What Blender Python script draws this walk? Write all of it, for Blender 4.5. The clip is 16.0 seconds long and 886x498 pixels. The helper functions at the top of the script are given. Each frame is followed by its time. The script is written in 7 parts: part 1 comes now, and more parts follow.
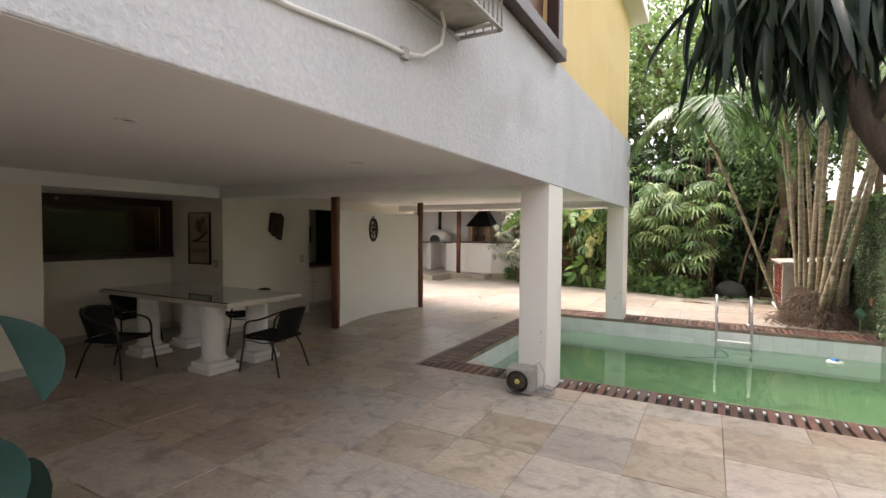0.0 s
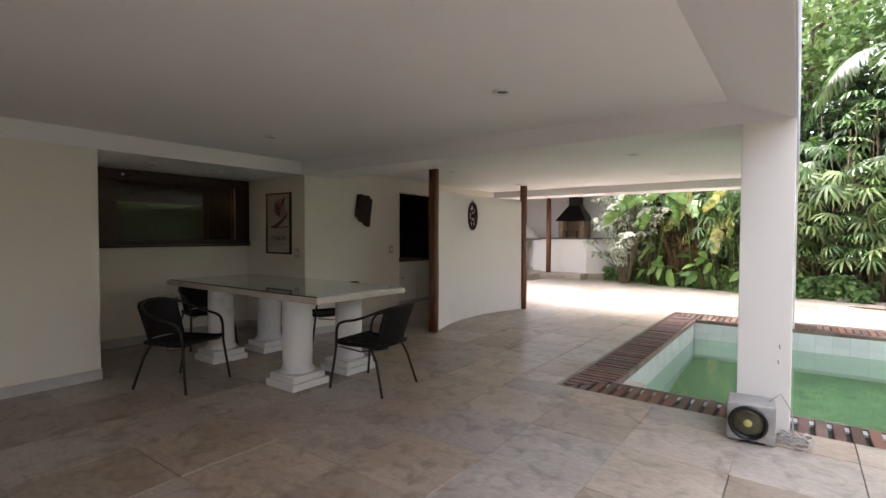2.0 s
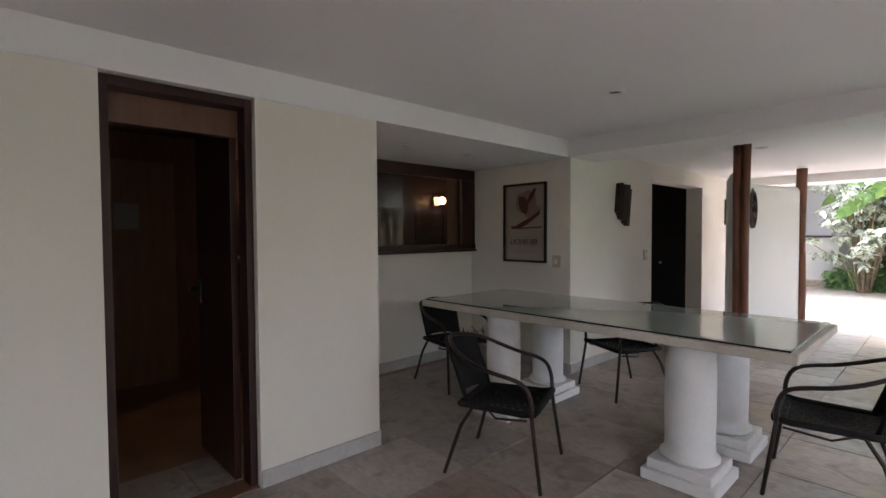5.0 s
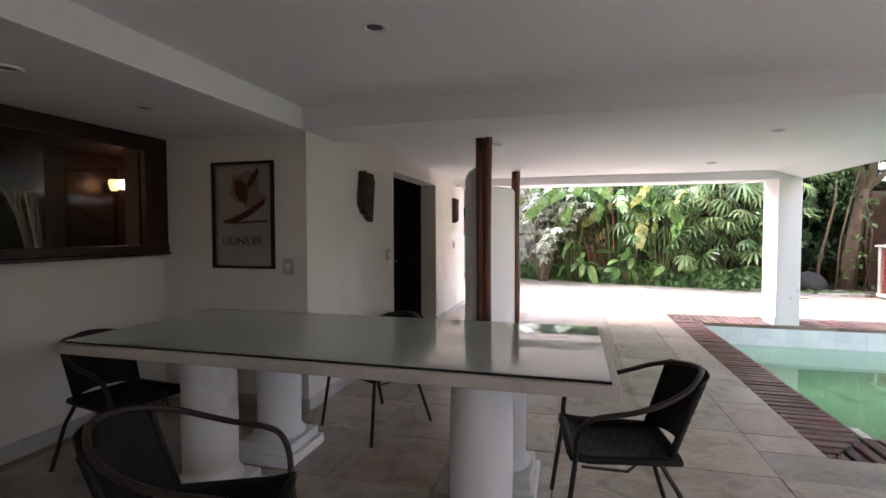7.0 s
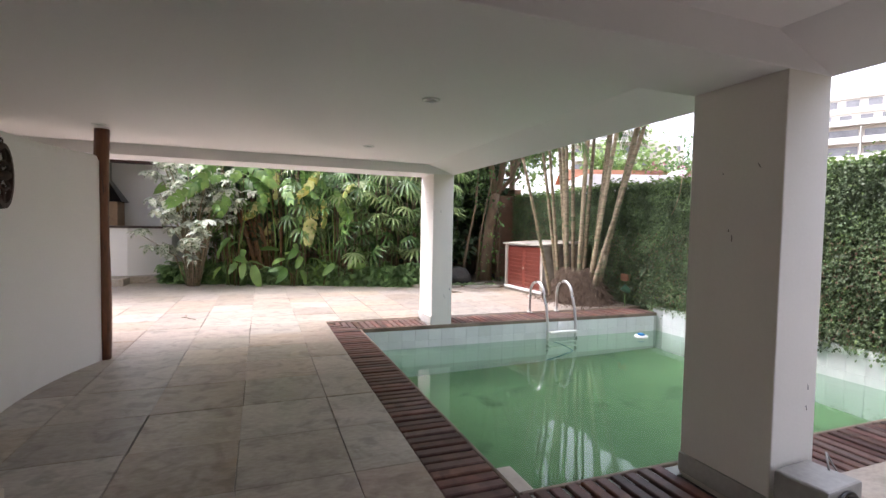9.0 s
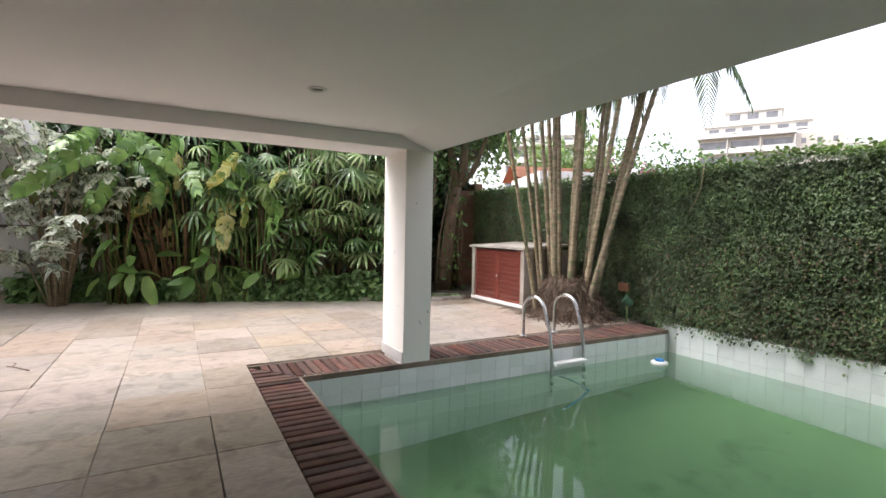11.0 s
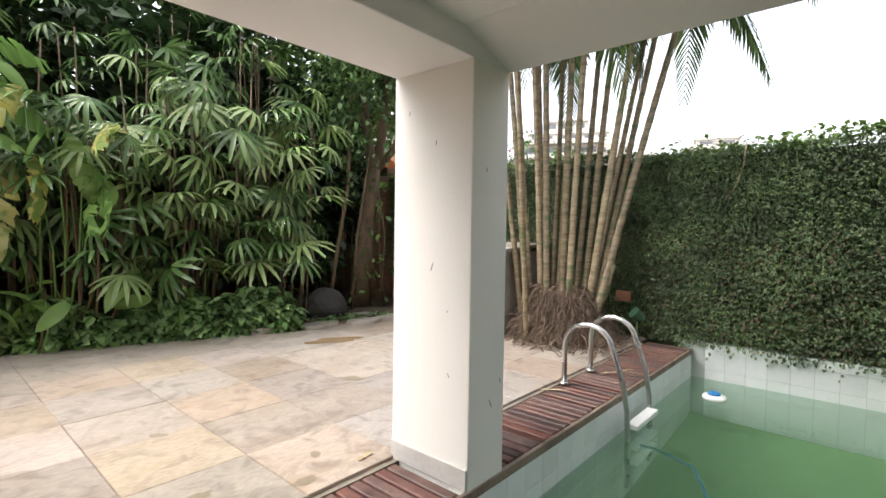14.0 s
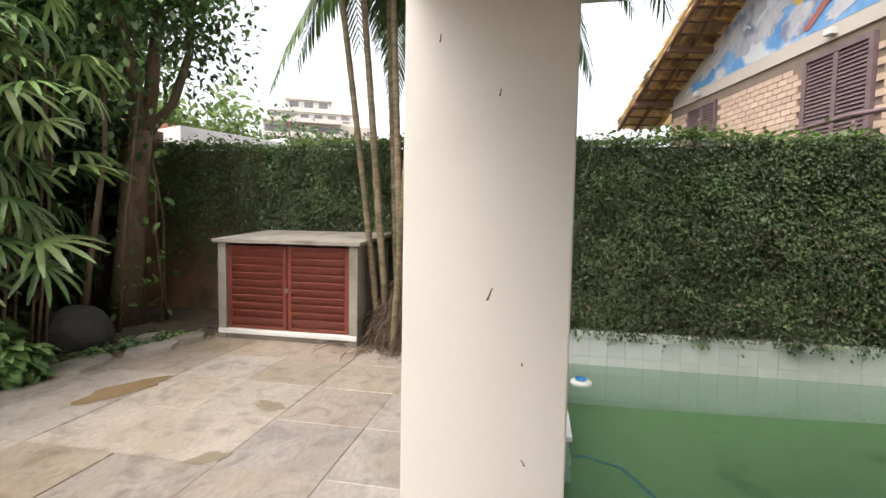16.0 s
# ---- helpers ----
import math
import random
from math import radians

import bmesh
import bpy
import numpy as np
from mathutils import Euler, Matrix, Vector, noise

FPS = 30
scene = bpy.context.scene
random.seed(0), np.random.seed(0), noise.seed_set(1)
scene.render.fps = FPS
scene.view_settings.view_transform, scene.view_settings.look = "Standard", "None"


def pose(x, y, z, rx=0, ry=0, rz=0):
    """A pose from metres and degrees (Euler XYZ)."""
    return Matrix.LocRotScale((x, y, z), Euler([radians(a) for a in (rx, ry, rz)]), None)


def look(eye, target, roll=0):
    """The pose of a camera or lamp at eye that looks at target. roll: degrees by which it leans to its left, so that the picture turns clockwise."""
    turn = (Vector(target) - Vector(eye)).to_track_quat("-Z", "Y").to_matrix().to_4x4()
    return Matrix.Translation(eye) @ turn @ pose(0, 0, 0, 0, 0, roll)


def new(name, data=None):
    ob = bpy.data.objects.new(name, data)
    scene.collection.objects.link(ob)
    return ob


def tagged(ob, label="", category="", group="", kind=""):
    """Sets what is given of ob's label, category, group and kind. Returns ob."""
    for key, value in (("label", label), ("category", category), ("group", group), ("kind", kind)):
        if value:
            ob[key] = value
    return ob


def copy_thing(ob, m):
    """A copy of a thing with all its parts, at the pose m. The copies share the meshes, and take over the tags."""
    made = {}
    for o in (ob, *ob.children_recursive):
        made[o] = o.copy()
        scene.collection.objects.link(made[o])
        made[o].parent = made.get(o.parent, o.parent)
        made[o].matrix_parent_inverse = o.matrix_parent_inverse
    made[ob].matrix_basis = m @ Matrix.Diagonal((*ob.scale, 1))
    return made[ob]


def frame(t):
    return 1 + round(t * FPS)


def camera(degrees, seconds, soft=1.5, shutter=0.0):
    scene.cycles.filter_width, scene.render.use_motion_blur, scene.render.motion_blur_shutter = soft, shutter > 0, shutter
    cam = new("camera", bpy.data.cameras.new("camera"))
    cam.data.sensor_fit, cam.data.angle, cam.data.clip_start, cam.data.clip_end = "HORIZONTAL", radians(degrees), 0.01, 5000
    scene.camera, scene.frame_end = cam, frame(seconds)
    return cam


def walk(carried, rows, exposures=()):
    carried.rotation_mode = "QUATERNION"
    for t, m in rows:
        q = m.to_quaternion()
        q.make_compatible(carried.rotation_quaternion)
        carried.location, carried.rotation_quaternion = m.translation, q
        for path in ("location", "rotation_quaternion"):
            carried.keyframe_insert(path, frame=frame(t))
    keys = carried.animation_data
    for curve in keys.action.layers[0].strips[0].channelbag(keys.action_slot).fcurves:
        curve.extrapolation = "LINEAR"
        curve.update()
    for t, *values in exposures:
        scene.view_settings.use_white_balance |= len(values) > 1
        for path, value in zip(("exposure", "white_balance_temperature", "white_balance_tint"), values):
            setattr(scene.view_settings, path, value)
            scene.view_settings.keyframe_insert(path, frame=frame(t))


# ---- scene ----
cam = camera(85.4, 16.0)
EXPOSURES = [(0.0, 2.45, 6900, 16), (1.5, 2.75, 6600, 18), (2.5, 3.35, 6150, 18), (3.5, 3.8, 5900, 18), (6.0, 3.7, 5800, 21), (6.5, 3.6, 5800, 22), (7.0, 3.45, 5850, 23), (7.5, 3.1, 6000, 24), (8.0, 2.95, 6150, 24), (9.0, 2.45, 6150, 20), (11.5, 1.9, 6350, 15), (13.0, 1.87, 6450, 12), (14.0, 1.87, 6450, 12), (16.0, 1.45, 6700, 12)]
PATH = [
    (0, (-0.184, -0.172, 1.572), (-1.154, 1.575, 1.501), 0.4),
    (0.5, (-0.502, 0.077, 1.43), (-1.47, 1.826, 1.369), 0.4),
    (1, (-0.774, 0.322, 1.353), (-1.763, 2.059, 1.288), 0.4),
    (1.5, (-1.108, 0.558, 1.285), (-2.17, 2.251, 1.226), 0.3),
    (2, (-1.549, 0.677, 1.298), (-2.739, 2.284, 1.241), 0.2),
    (2.5, (-1.95, 0.708, 1.326), (-3.289, 2.192, 1.269), 0.3),
    (3, (-2.372, 0.583, 1.352), (-3.842, 1.937, 1.292), 0.2),
    (3.5, (-2.809, 0.457, 1.347), (-4.36, 1.718, 1.283), 0.2),
    (6, (-4.603, 0.737, 1.339), (-5.747, 2.376, 1.269), -0.4),
    (6.5, (-4.69, 1.046, 1.331), (-5.537, 2.856, 1.257), -0.1),
    (7, (-4.692, 1.376, 1.328), (-5.208, 3.307, 1.252), -0.1),
    (7.5, (-4.611, 1.735, 1.321), (-4.77, 3.727, 1.245), 0.1),
    (8, (-4.421, 2.131, 1.327), (-4.229, 4.12, 1.243), 0.8),
    (8.5, (-4.25, 2.551, 1.323), (-3.763, 4.489, 1.24), 0.9),
    (9, (-4.076, 2.974, 1.302), (-3.365, 4.842, 1.219), 1.1),
    (11.5, (-3.802, 5.451, 1.241), (-2.818, 7.191, 1.175), 1.1),
    (12, (-3.816, 5.935, 1.209), (-2.809, 7.663, 1.152), 1.0),
    (12.5, (-3.818, 6.422, 1.216), (-2.742, 8.106, 1.157), 0.9),
    (13, (-3.765, 6.895, 1.23), (-2.574, 8.501, 1.172), 0.9),
    (13.5, (-3.735, 7.347, 1.235), (-2.397, 8.832, 1.178), 0.7),
    (14, (-3.663, 7.775, 1.233), (-2.162, 9.094, 1.161), 0.8),
    (14.5, (-3.663, 8.214, 1.259), (-2.008, 9.333, 1.167), 0.9),
    (15, (-3.578, 8.599, 1.253), (-1.802, 9.51, 1.14), 1.0),
    (15.5, (-3.469, 8.961, 1.283), (-1.587, 9.626, 1.157), 0.9),
    (16, (-3.369, 9.284, 1.295), (-1.41, 9.665, 1.163), 1.0),
]
walk(cam, [(t, look(eye, target, roll)) for t, eye, target, roll in PATH],
     exposures=EXPOSURES)

# ---- world, sun, exposure ----
world = bpy.data.worlds.new("overcast_sky")
scene.world = world
world.use_nodes = True
wn, wl = world.node_tree.nodes, world.node_tree.links
wn.clear()
sky = wn.new("ShaderNodeTexSky")
sky.sky_type = 'NISHITA'
sky.sun_disc = False
sky.sun_elevation = radians(60)
sky.sun_rotation = radians(300)
sky.dust_density = 4.0
sky.air_density = 1.2
soft_sky = wn.new("ShaderNodeHueSaturation")
soft_sky.inputs["Saturation"].default_value = 0.3
background = wn.new("ShaderNodeBackground")
background.inputs["Strength"].default_value = 0.15
world_out = wn.new("ShaderNodeOutputWorld")
wl.new(sky.outputs["Color"], soft_sky.inputs["Color"])
wl.new(soft_sky.outputs["Color"], background.inputs["Color"])
wl.new(background.outputs["Background"], world_out.inputs["Surface"])
sun_data = bpy.data.lights.new("sun", 'SUN')
sun_data.energy, sun_data.angle, sun_data.color = 0.5, radians(50), (1.0, 0.97, 0.92)
sun = new("sun", sun_data)
SUN_AZ, SUN_EL = radians(300), radians(60)
sun.matrix_world = look((20 * math.sin(SUN_AZ), 20 * math.cos(SUN_AZ), 20 * math.tan(SUN_EL)), (0, 0, 0))


# ---- materials ----
def surface(name, a, b, rough=0.6, big=1.2, fine=30.0, bump=0.15, metal=0.0, vary=0.0, grain=(1, 1, 1), fine_amount=0.35,
            stain=None, stain_scale=0.7, stain_low=0.55, stain_high=0.75, spec=0.5, transmission=0.0, ior=1.45, bump_dist=0.01, per_island=False, coat=0.0, hue=0.0, dirt=None, dirt_scale=5.0):
    """A procedural material in world metres: two tones mixed by a large and a fine noise, stains, and fine relief."""
    m = bpy.data.materials.new(name)
    m.use_nodes = True
    n, l = m.node_tree.nodes, m.node_tree.links
    p = n["Principled BSDF"]
    geo = n.new("ShaderNodeNewGeometry")
    mp = n.new("ShaderNodeMapping")
    mp.inputs["Scale"].default_value = grain
    l.new(geo.outputs["Position"], mp.inputs["Vector"])
    vec = mp.outputs["Vector"]
    if vary:
        info = n.new("ShaderNodeObjectInfo")
        rnd = geo.outputs["Random Per Island"] if per_island else info.outputs["Random"]
        shift = n.new("ShaderNodeVectorMath")
        shift.operation = 'MULTIPLY_ADD'
        comb = n.new("ShaderNodeCombineXYZ")
        for k in "XYZ":
            l.new(rnd, comb.inputs[k])
        l.new(comb.outputs[0], shift.inputs[0])
        shift.inputs[1].default_value = (37.0, 51.0, 23.0)
        l.new(vec, shift.inputs[2])
        vec = shift.outputs[0]
    n1, n2 = n.new("ShaderNodeTexNoise"), n.new("ShaderNodeTexNoise")
    n1.inputs["Scale"].default_value, n2.inputs["Scale"].default_value = big, fine
    n1.inputs["Detail"].default_value, n2.inputs["Detail"].default_value = 4, 5
    l.new(vec, n1.inputs["Vector"])
    l.new(vec, n2.inputs["Vector"])
    mixf = n.new("ShaderNodeMix")
    mixf.inputs[0].default_value = fine_amount
    l.new(n1.outputs["Fac"], mixf.inputs[2])
    l.new(n2.outputs["Fac"], mixf.inputs[3])
    ramp = n.new("ShaderNodeMapRange")
    ramp.inputs[1].default_value, ramp.inputs[2].default_value = 0.32, 0.68
    l.new(mixf.outputs[0], ramp.inputs[0])
    col = n.new("ShaderNodeMix")
    col.data_type = 'RGBA'
    col.inputs[6].default_value, col.inputs[7].default_value = (*a, 1), (*b, 1)
    l.new(ramp.outputs[0], col.inputs[0])
    out = col.outputs[2]
    if stain:
        n3 = n.new("ShaderNodeTexNoise")
        n3.inputs["Scale"].default_value, n3.inputs["Detail"].default_value = stain_scale, 6
        l.new(vec, n3.inputs["Vector"])
        r3 = n.new("ShaderNodeMapRange")
        r3.inputs[1].default_value, r3.inputs[2].default_value = stain_low, stain_high
        l.new(n3.outputs["Fac"], r3.inputs[0])
        c3 = n.new("ShaderNodeMix")
        c3.data_type = 'RGBA'
        c3.inputs[7].default_value = (*stain, 1)
        l.new(r3.outputs[0], c3.inputs[0])
        l.new(out, c3.inputs[6])
        out = c3.outputs[2]
    if dirt:
        n4 = n.new("ShaderNodeTexNoise")
        n4.inputs["Scale"].default_value, n4.inputs["Detail"].default_value, n4.inputs["Distortion"].default_value = dirt_scale, 8, 1.2
        l.new(geo.outputs["Position"], n4.inputs["Vector"])
        r4 = n.new("ShaderNodeMapRange")
        r4.inputs[1].default_value, r4.inputs[2].default_value, r4.inputs[4].default_value = 0.5, 0.74, 0.75
        l.new(n4.outputs["Fac"], r4.inputs[0])
        c4 = n.new("ShaderNodeMix")
        c4.data_type = 'RGBA'
        c4.inputs[7].default_value = (*dirt, 1)
        l.new(r4.outputs[0], c4.inputs[0])
        l.new(out, c4.inputs[6])
        out = c4.outputs[2]
    if vary:
        hs = n.new("ShaderNodeHueSaturation")
        mr = n.new("ShaderNodeMapRange")
        mr.inputs[3].default_value, mr.inputs[4].default_value = 1 - vary, 1 + vary
        l.new(rnd, mr.inputs[0])
        l.new(mr.outputs[0], hs.inputs["Value"])
        l.new(out, hs.inputs["Color"])
        if hue:
            for key, mul, lo, hi in (("Hue", 7.31, 0.5 - hue, 0.5 + hue * 0.4), ("Saturation", 13.7, 0.75 if hue < 0.015 else 0.6, 1.2)):
                w1 = n.new("ShaderNodeMath")
                w1.operation = 'MULTIPLY'
                w1.inputs[1].default_value = mul
                w2 = n.new("ShaderNodeMath")
                w2.operation = 'FRACT'
                mr2 = n.new("ShaderNodeMapRange")
                mr2.inputs[3].default_value, mr2.inputs[4].default_value = lo, hi
                l.new(rnd, w1.inputs[0])
                l.new(w1.outputs[0], w2.inputs[0])
                l.new(w2.outputs[0], mr2.inputs[0])
                l.new(mr2.outputs[0], hs.inputs[key])
        out = hs.outputs["Color"]
    l.new(out, p.inputs["Base Color"])
    rr = n.new("ShaderNodeMapRange")
    rr.inputs[3].default_value, rr.inputs[4].default_value = rough * 0.85, min(1, rough * 1.15)
    l.new(n1.outputs["Fac"], rr.inputs[0])
    l.new(rr.outputs[0], p.inputs["Roughness"])
    p.inputs["Metallic"].default_value = metal
    p.inputs["Specular IOR Level"].default_value = spec
    p.inputs["Transmission Weight"].default_value = transmission
    p.inputs["IOR"].default_value = ior
    p.inputs["Coat Weight"].default_value = coat
    if bump:
        bp = n.new("ShaderNodeBump")
        bp.inputs["Strength"].default_value, bp.inputs["Distance"].default_value = bump, bump_dist
        l.new(mixf.outputs[0] if fine_amount > 0.1 else n2.outputs["Fac"], bp.inputs["Height"])
        l.new(bp.outputs[0], p.inputs["Normal"])
    return m


def leafy(name, a, b, rough=0.45, vary=0.5, through_light=0.25, spot=None, spot_scale=40.0, spot_low=0.5):
    """A leaf: two greens by leaf, some light passing through it."""
    m = bpy.data.materials.new(name)
    m.use_nodes = True
    n, l = m.node_tree.nodes, m.node_tree.links
    p = n["Principled BSDF"]
    geo = n.new("ShaderNodeNewGeometry")
    col = n.new("ShaderNodeMix")
    col.data_type = 'RGBA'
    col.inputs[6].default_value, col.inputs[7].default_value = (*a, 1), (*b, 1)
    l.new(geo.outputs["Random Per Island"], col.inputs[0])
    out = col.outputs[2]
    nz = n.new("ShaderNodeTexNoise")
    nz.inputs["Scale"].default_value = 3.0
    l.new(geo.outputs["Position"], nz.inputs["Vector"])
    hs = n.new("ShaderNodeHueSaturation")
    mr = n.new("ShaderNodeMapRange")
    mr.inputs[1].default_value, mr.inputs[2].default_value = 0.3, 0.7
    mr.inputs[3].default_value, mr.inputs[4].default_value = 1 - vary, 1 + vary
    l.new(nz.outputs["Fac"], mr.inputs[0])
    l.new(mr.outputs[0], hs.inputs["Value"])
    l.new(out, hs.inputs["Color"])
    out = hs.outputs["Color"]
    if spot:
        n3 = n.new("ShaderNodeTexNoise")
        n3.inputs["Scale"].default_value = spot_scale
        l.new(geo.outputs["Position"], n3.inputs["Vector"])
        r3 = n.new("ShaderNodeMapRange")
        r3.inputs[1].default_value, r3.inputs[2].default_value = spot_low, spot_low + 0.08
        l.new(n3.outputs["Fac"], r3.inputs[0])
        c3 = n.new("ShaderNodeMix")
        c3.data_type = 'RGBA'
        c3.inputs[7].default_value = (*spot, 1)
        l.new(r3.outputs[0], c3.inputs[0])
        l.new(out, c3.inputs[6])
        out = c3.outputs[2]
    l.new(out, p.inputs["Base Color"])
    p.inputs["Roughness"].default_value = rough
    tr = n.new("ShaderNodeBsdfTranslucent")
    l.new(out, tr.inputs["Color"])
    mx = n.new("ShaderNodeMixShader")
    mx.inputs[0].default_value = through_light
    l.new(p.outputs[0], mx.inputs[1])
    l.new(tr.outputs[0], mx.inputs[2])
    l.new(mx.outputs[0], n["Material Output"].inputs["Surface"])
    return m


WHITE = surface("white_paint", (0.78, 0.77, 0.75), (0.83, 0.82, 0.8), 0.75, 0.6, 60, 0.12, stain=(0.7, 0.69, 0.65), stain_scale=1.1, stain_low=0.6, stain_high=0.9)
CEIL = surface("ceiling_paint", (0.82, 0.8, 0.79), (0.85, 0.83, 0.82), 0.85, 0.5, 70, 0.06)
CREAM = surface("cream_paint", (0.78, 0.735, 0.65), (0.82, 0.775, 0.695), 0.75, 0.7, 60, 0.1, stain=(0.72, 0.68, 0.6), stain_scale=0.9, stain_low=0.58, stain_high=0.9)
PILLARPAINT = surface("cream_white_paint", (0.78, 0.745, 0.68), (0.83, 0.795, 0.735), 0.75, 0.6, 60, 0.12, stain=(0.7, 0.665, 0.6), stain_scale=1.1, stain_low=0.6, stain_high=0.9)
STUCCO = surface("rough_white_stucco", (0.47, 0.485, 0.505), (0.6, 0.61, 0.62), 0.85, 1.5, 42, 0.8, stain=(0.46, 0.46, 0.46), stain_scale=1.7, stain_low=0.6, stain_high=0.8, bump_dist=0.02, fine_amount=0.5)
YELLOW = surface("yellow_stucco", (0.66, 0.5, 0.22), (0.74, 0.58, 0.28), 0.85, 1.2, 55, 0.4, stain=(0.55, 0.42, 0.2), stain_low=0.6)
SANDSTONE = surface("sandstone_slab", (0.295, 0.242, 0.188), (0.465, 0.402, 0.328), 0.36, 2.0, 23, 0.3, vary=0.17, hue=0.016, dirt=(0.17, 0.135, 0.1), dirt_scale=5.5, stain=(0.35, 0.28, 0.195), stain_scale=2.2, stain_low=0.56, stain_high=0.72, grain=(1, 1.9, 1), fine_amount=0.5)
GROUT = surface("grout", (0.17, 0.14, 0.112), (0.27, 0.228, 0.185), 0.9, 3, 60, 0.3)
SKIRT = surface("grey_stone_skirting", (0.42, 0.4, 0.37), (0.58, 0.56, 0.52), 0.5, 4, 40, 0.1)
SOIL = surface("soil", (0.05, 0.04, 0.028), (0.12, 0.095, 0.065), 0.95, 3, 50, 0.8, bump_dist=0.03)
DECKWOOD = surface("deck_wood", (0.075, 0.036, 0.027), (0.17, 0.085, 0.06), 0.45, 3, 40, 0.3, vary=0.45, hue=0.012, grain=(3, 3, 1), stain=(0.045, 0.024, 0.02), stain_scale=2.5, stain_low=0.52, stain_high=0.75)
POSTWOOD = surface("varnished_log", (0.09, 0.028, 0.012), (0.22, 0.078, 0.03), 0.42, 6, 30, 0.3, grain=(4, 4, 0.5), coat=0.2, stain=(0.06, 0.025, 0.015), stain_scale=8, stain_low=0.6, stain_high=0.7)
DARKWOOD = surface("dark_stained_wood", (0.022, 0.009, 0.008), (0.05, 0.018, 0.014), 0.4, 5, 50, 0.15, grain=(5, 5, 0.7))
BROWNWOOD = surface("brown_door_wood", (0.12, 0.06, 0.036), (0.19, 0.1, 0.06), 0.45, 5, 50, 0.12, grain=(5, 5, 0.6))
REDWOOD = surface("red_brown_louvre_paint", (0.17, 0.042, 0.03), (0.24, 0.065, 0.045), 0.42, 3, 40, 0.12, grain=(1, 4, 8))
POOLTILE = surface("white_pool_tile", (0.72, 0.75, 0.74), (0.8, 0.82, 0.81), 0.22, 3, 25, 0.03, vary=0.05, stain=(0.6, 0.63, 0.58), stain_low=0.6, stain_high=0.85)
POOLGROUT = surface("pool_grout", (0.42, 0.45, 0.43), (0.5, 0.53, 0.5), 0.8, 3, 60, 0.2)
POOLFLOOR = surface("algae_green_pool_floor", (0.16, 0.26, 0.12), (0.23, 0.35, 0.17), 0.8, 0.8, 5, 0.1, stain=(0.09, 0.16, 0.07), stain_scale=2.2, stain_low=0.6, stain_high=0.75)
BLACK = surface("black_lacquer", (0.008, 0.008, 0.009), (0.016, 0.015, 0.015), 0.3, 4, 40, 0.05)
METAL = surface("stainless_steel", (0.55, 0.55, 0.54), (0.68, 0.68, 0.67), 0.28, 6, 60, 0.03, metal=1.0)
TILEGLASS = surface("tabletop_glass", (0.44, 0.50, 0.46), (0.46, 0.52, 0.48), 0.015, 1, 20, 0.0, spec=0.6, coat=0.6)
TABLESTONE = surface("beige_table_stone", (0.52, 0.46, 0.385), (0.62, 0.56, 0.48), 0.5, 3, 40, 0.12, stain=(0.46, 0.4, 0.33), stain_scale=4, stain_low=0.55, stain_high=0.75)
PLASTER = surface("white_plaster_column", (0.72, 0.7, 0.67), (0.8, 0.78, 0.75), 0.7, 4, 45, 0.2, stain=(0.62, 0.58, 0.52), stain_scale=5, stain_low=0.6, stain_high=0.8)
WICKER = surface("black_woven_plastic", (0.004, 0.004, 0.004), (0.01, 0.009, 0.009), 0.6, 20, 90, 0.3, spec=0.3)
CHAIRMETAL = surface("dark_brown_steel_tube", (0.03, 0.02, 0.017), (0.05, 0.034, 0.028), 0.4, 10, 60, 0.05, metal=0.4)
CONCRETE = surface("weathered_concrete", (0.27, 0.24, 0.2), (0.42, 0.385, 0.335), 0.85, 2, 35, 0.35, stain=(0.2, 0.18, 0.15), stain_scale=2.5, stain_low=0.5, stain_high=0.7)


def clear_water():
    m = bpy.data.materials.new("pool_water")
    m.use_nodes = True
    n, l = m.node_tree.nodes, m.node_tree.links
    p = n["Principled BSDF"]
    p.inputs["Base Color"].default_value = (0.62, 0.86, 0.74, 1)
    p.inputs["Roughness"].default_value = 0.0
    p.inputs["Transmission Weight"].default_value = 1.0
    p.inputs["IOR"].default_value = 1.33
    nz = n.new("ShaderNodeTexNoise")
    nz.inputs["Scale"].default_value = 2.2
    geo = n.new("ShaderNodeNewGeometry")
    l.new(geo.outputs["Position"], nz.inputs["Vector"])
    bp = n.new("ShaderNodeBump")
    bp.inputs["Strength"].default_value, bp.inputs["Distance"].default_value = 0.05, 0.02
    l.new(nz.outputs["Fac"], bp.inputs["Height"])
    l.new(bp.outputs[0], p.inputs["Normal"])
    murk = n.new("ShaderNodeBsdfDiffuse")
    murk.inputs["Color"].default_value = (0.2, 0.36, 0.22, 1)
    mx = n.new("ShaderNodeMixShader")
    mx.inputs[0].default_value = 0.18
    l.new(p.outputs[0], mx.inputs[1])
    l.new(murk.outputs[0], mx.inputs[2])
    l.new(mx.outputs[0], n["Material Output"].inputs["Surface"])
    return m


WATER = clear_water()


def glass(name, tint=(0.9, 0.95, 0.93), rough=0.0, coat=0.0):
    m = bpy.data.materials.new(name)
    m.use_nodes = True
    p = m.node_tree.nodes["Principled BSDF"]
    p.inputs["Base Color"].default_value = (*tint, 1)
    p.inputs["Roughness"].default_value = rough
    p.inputs["Transmission Weight"].default_value = 1.0
    p.inputs["Coat Weight"].default_value = coat
    return m


PANE = glass("window_pane", (0.3, 0.28, 0.26), 0.0, 0.0)
FRAMEGLASS = glass("picture_pane", (0.95, 0.96, 0.95))


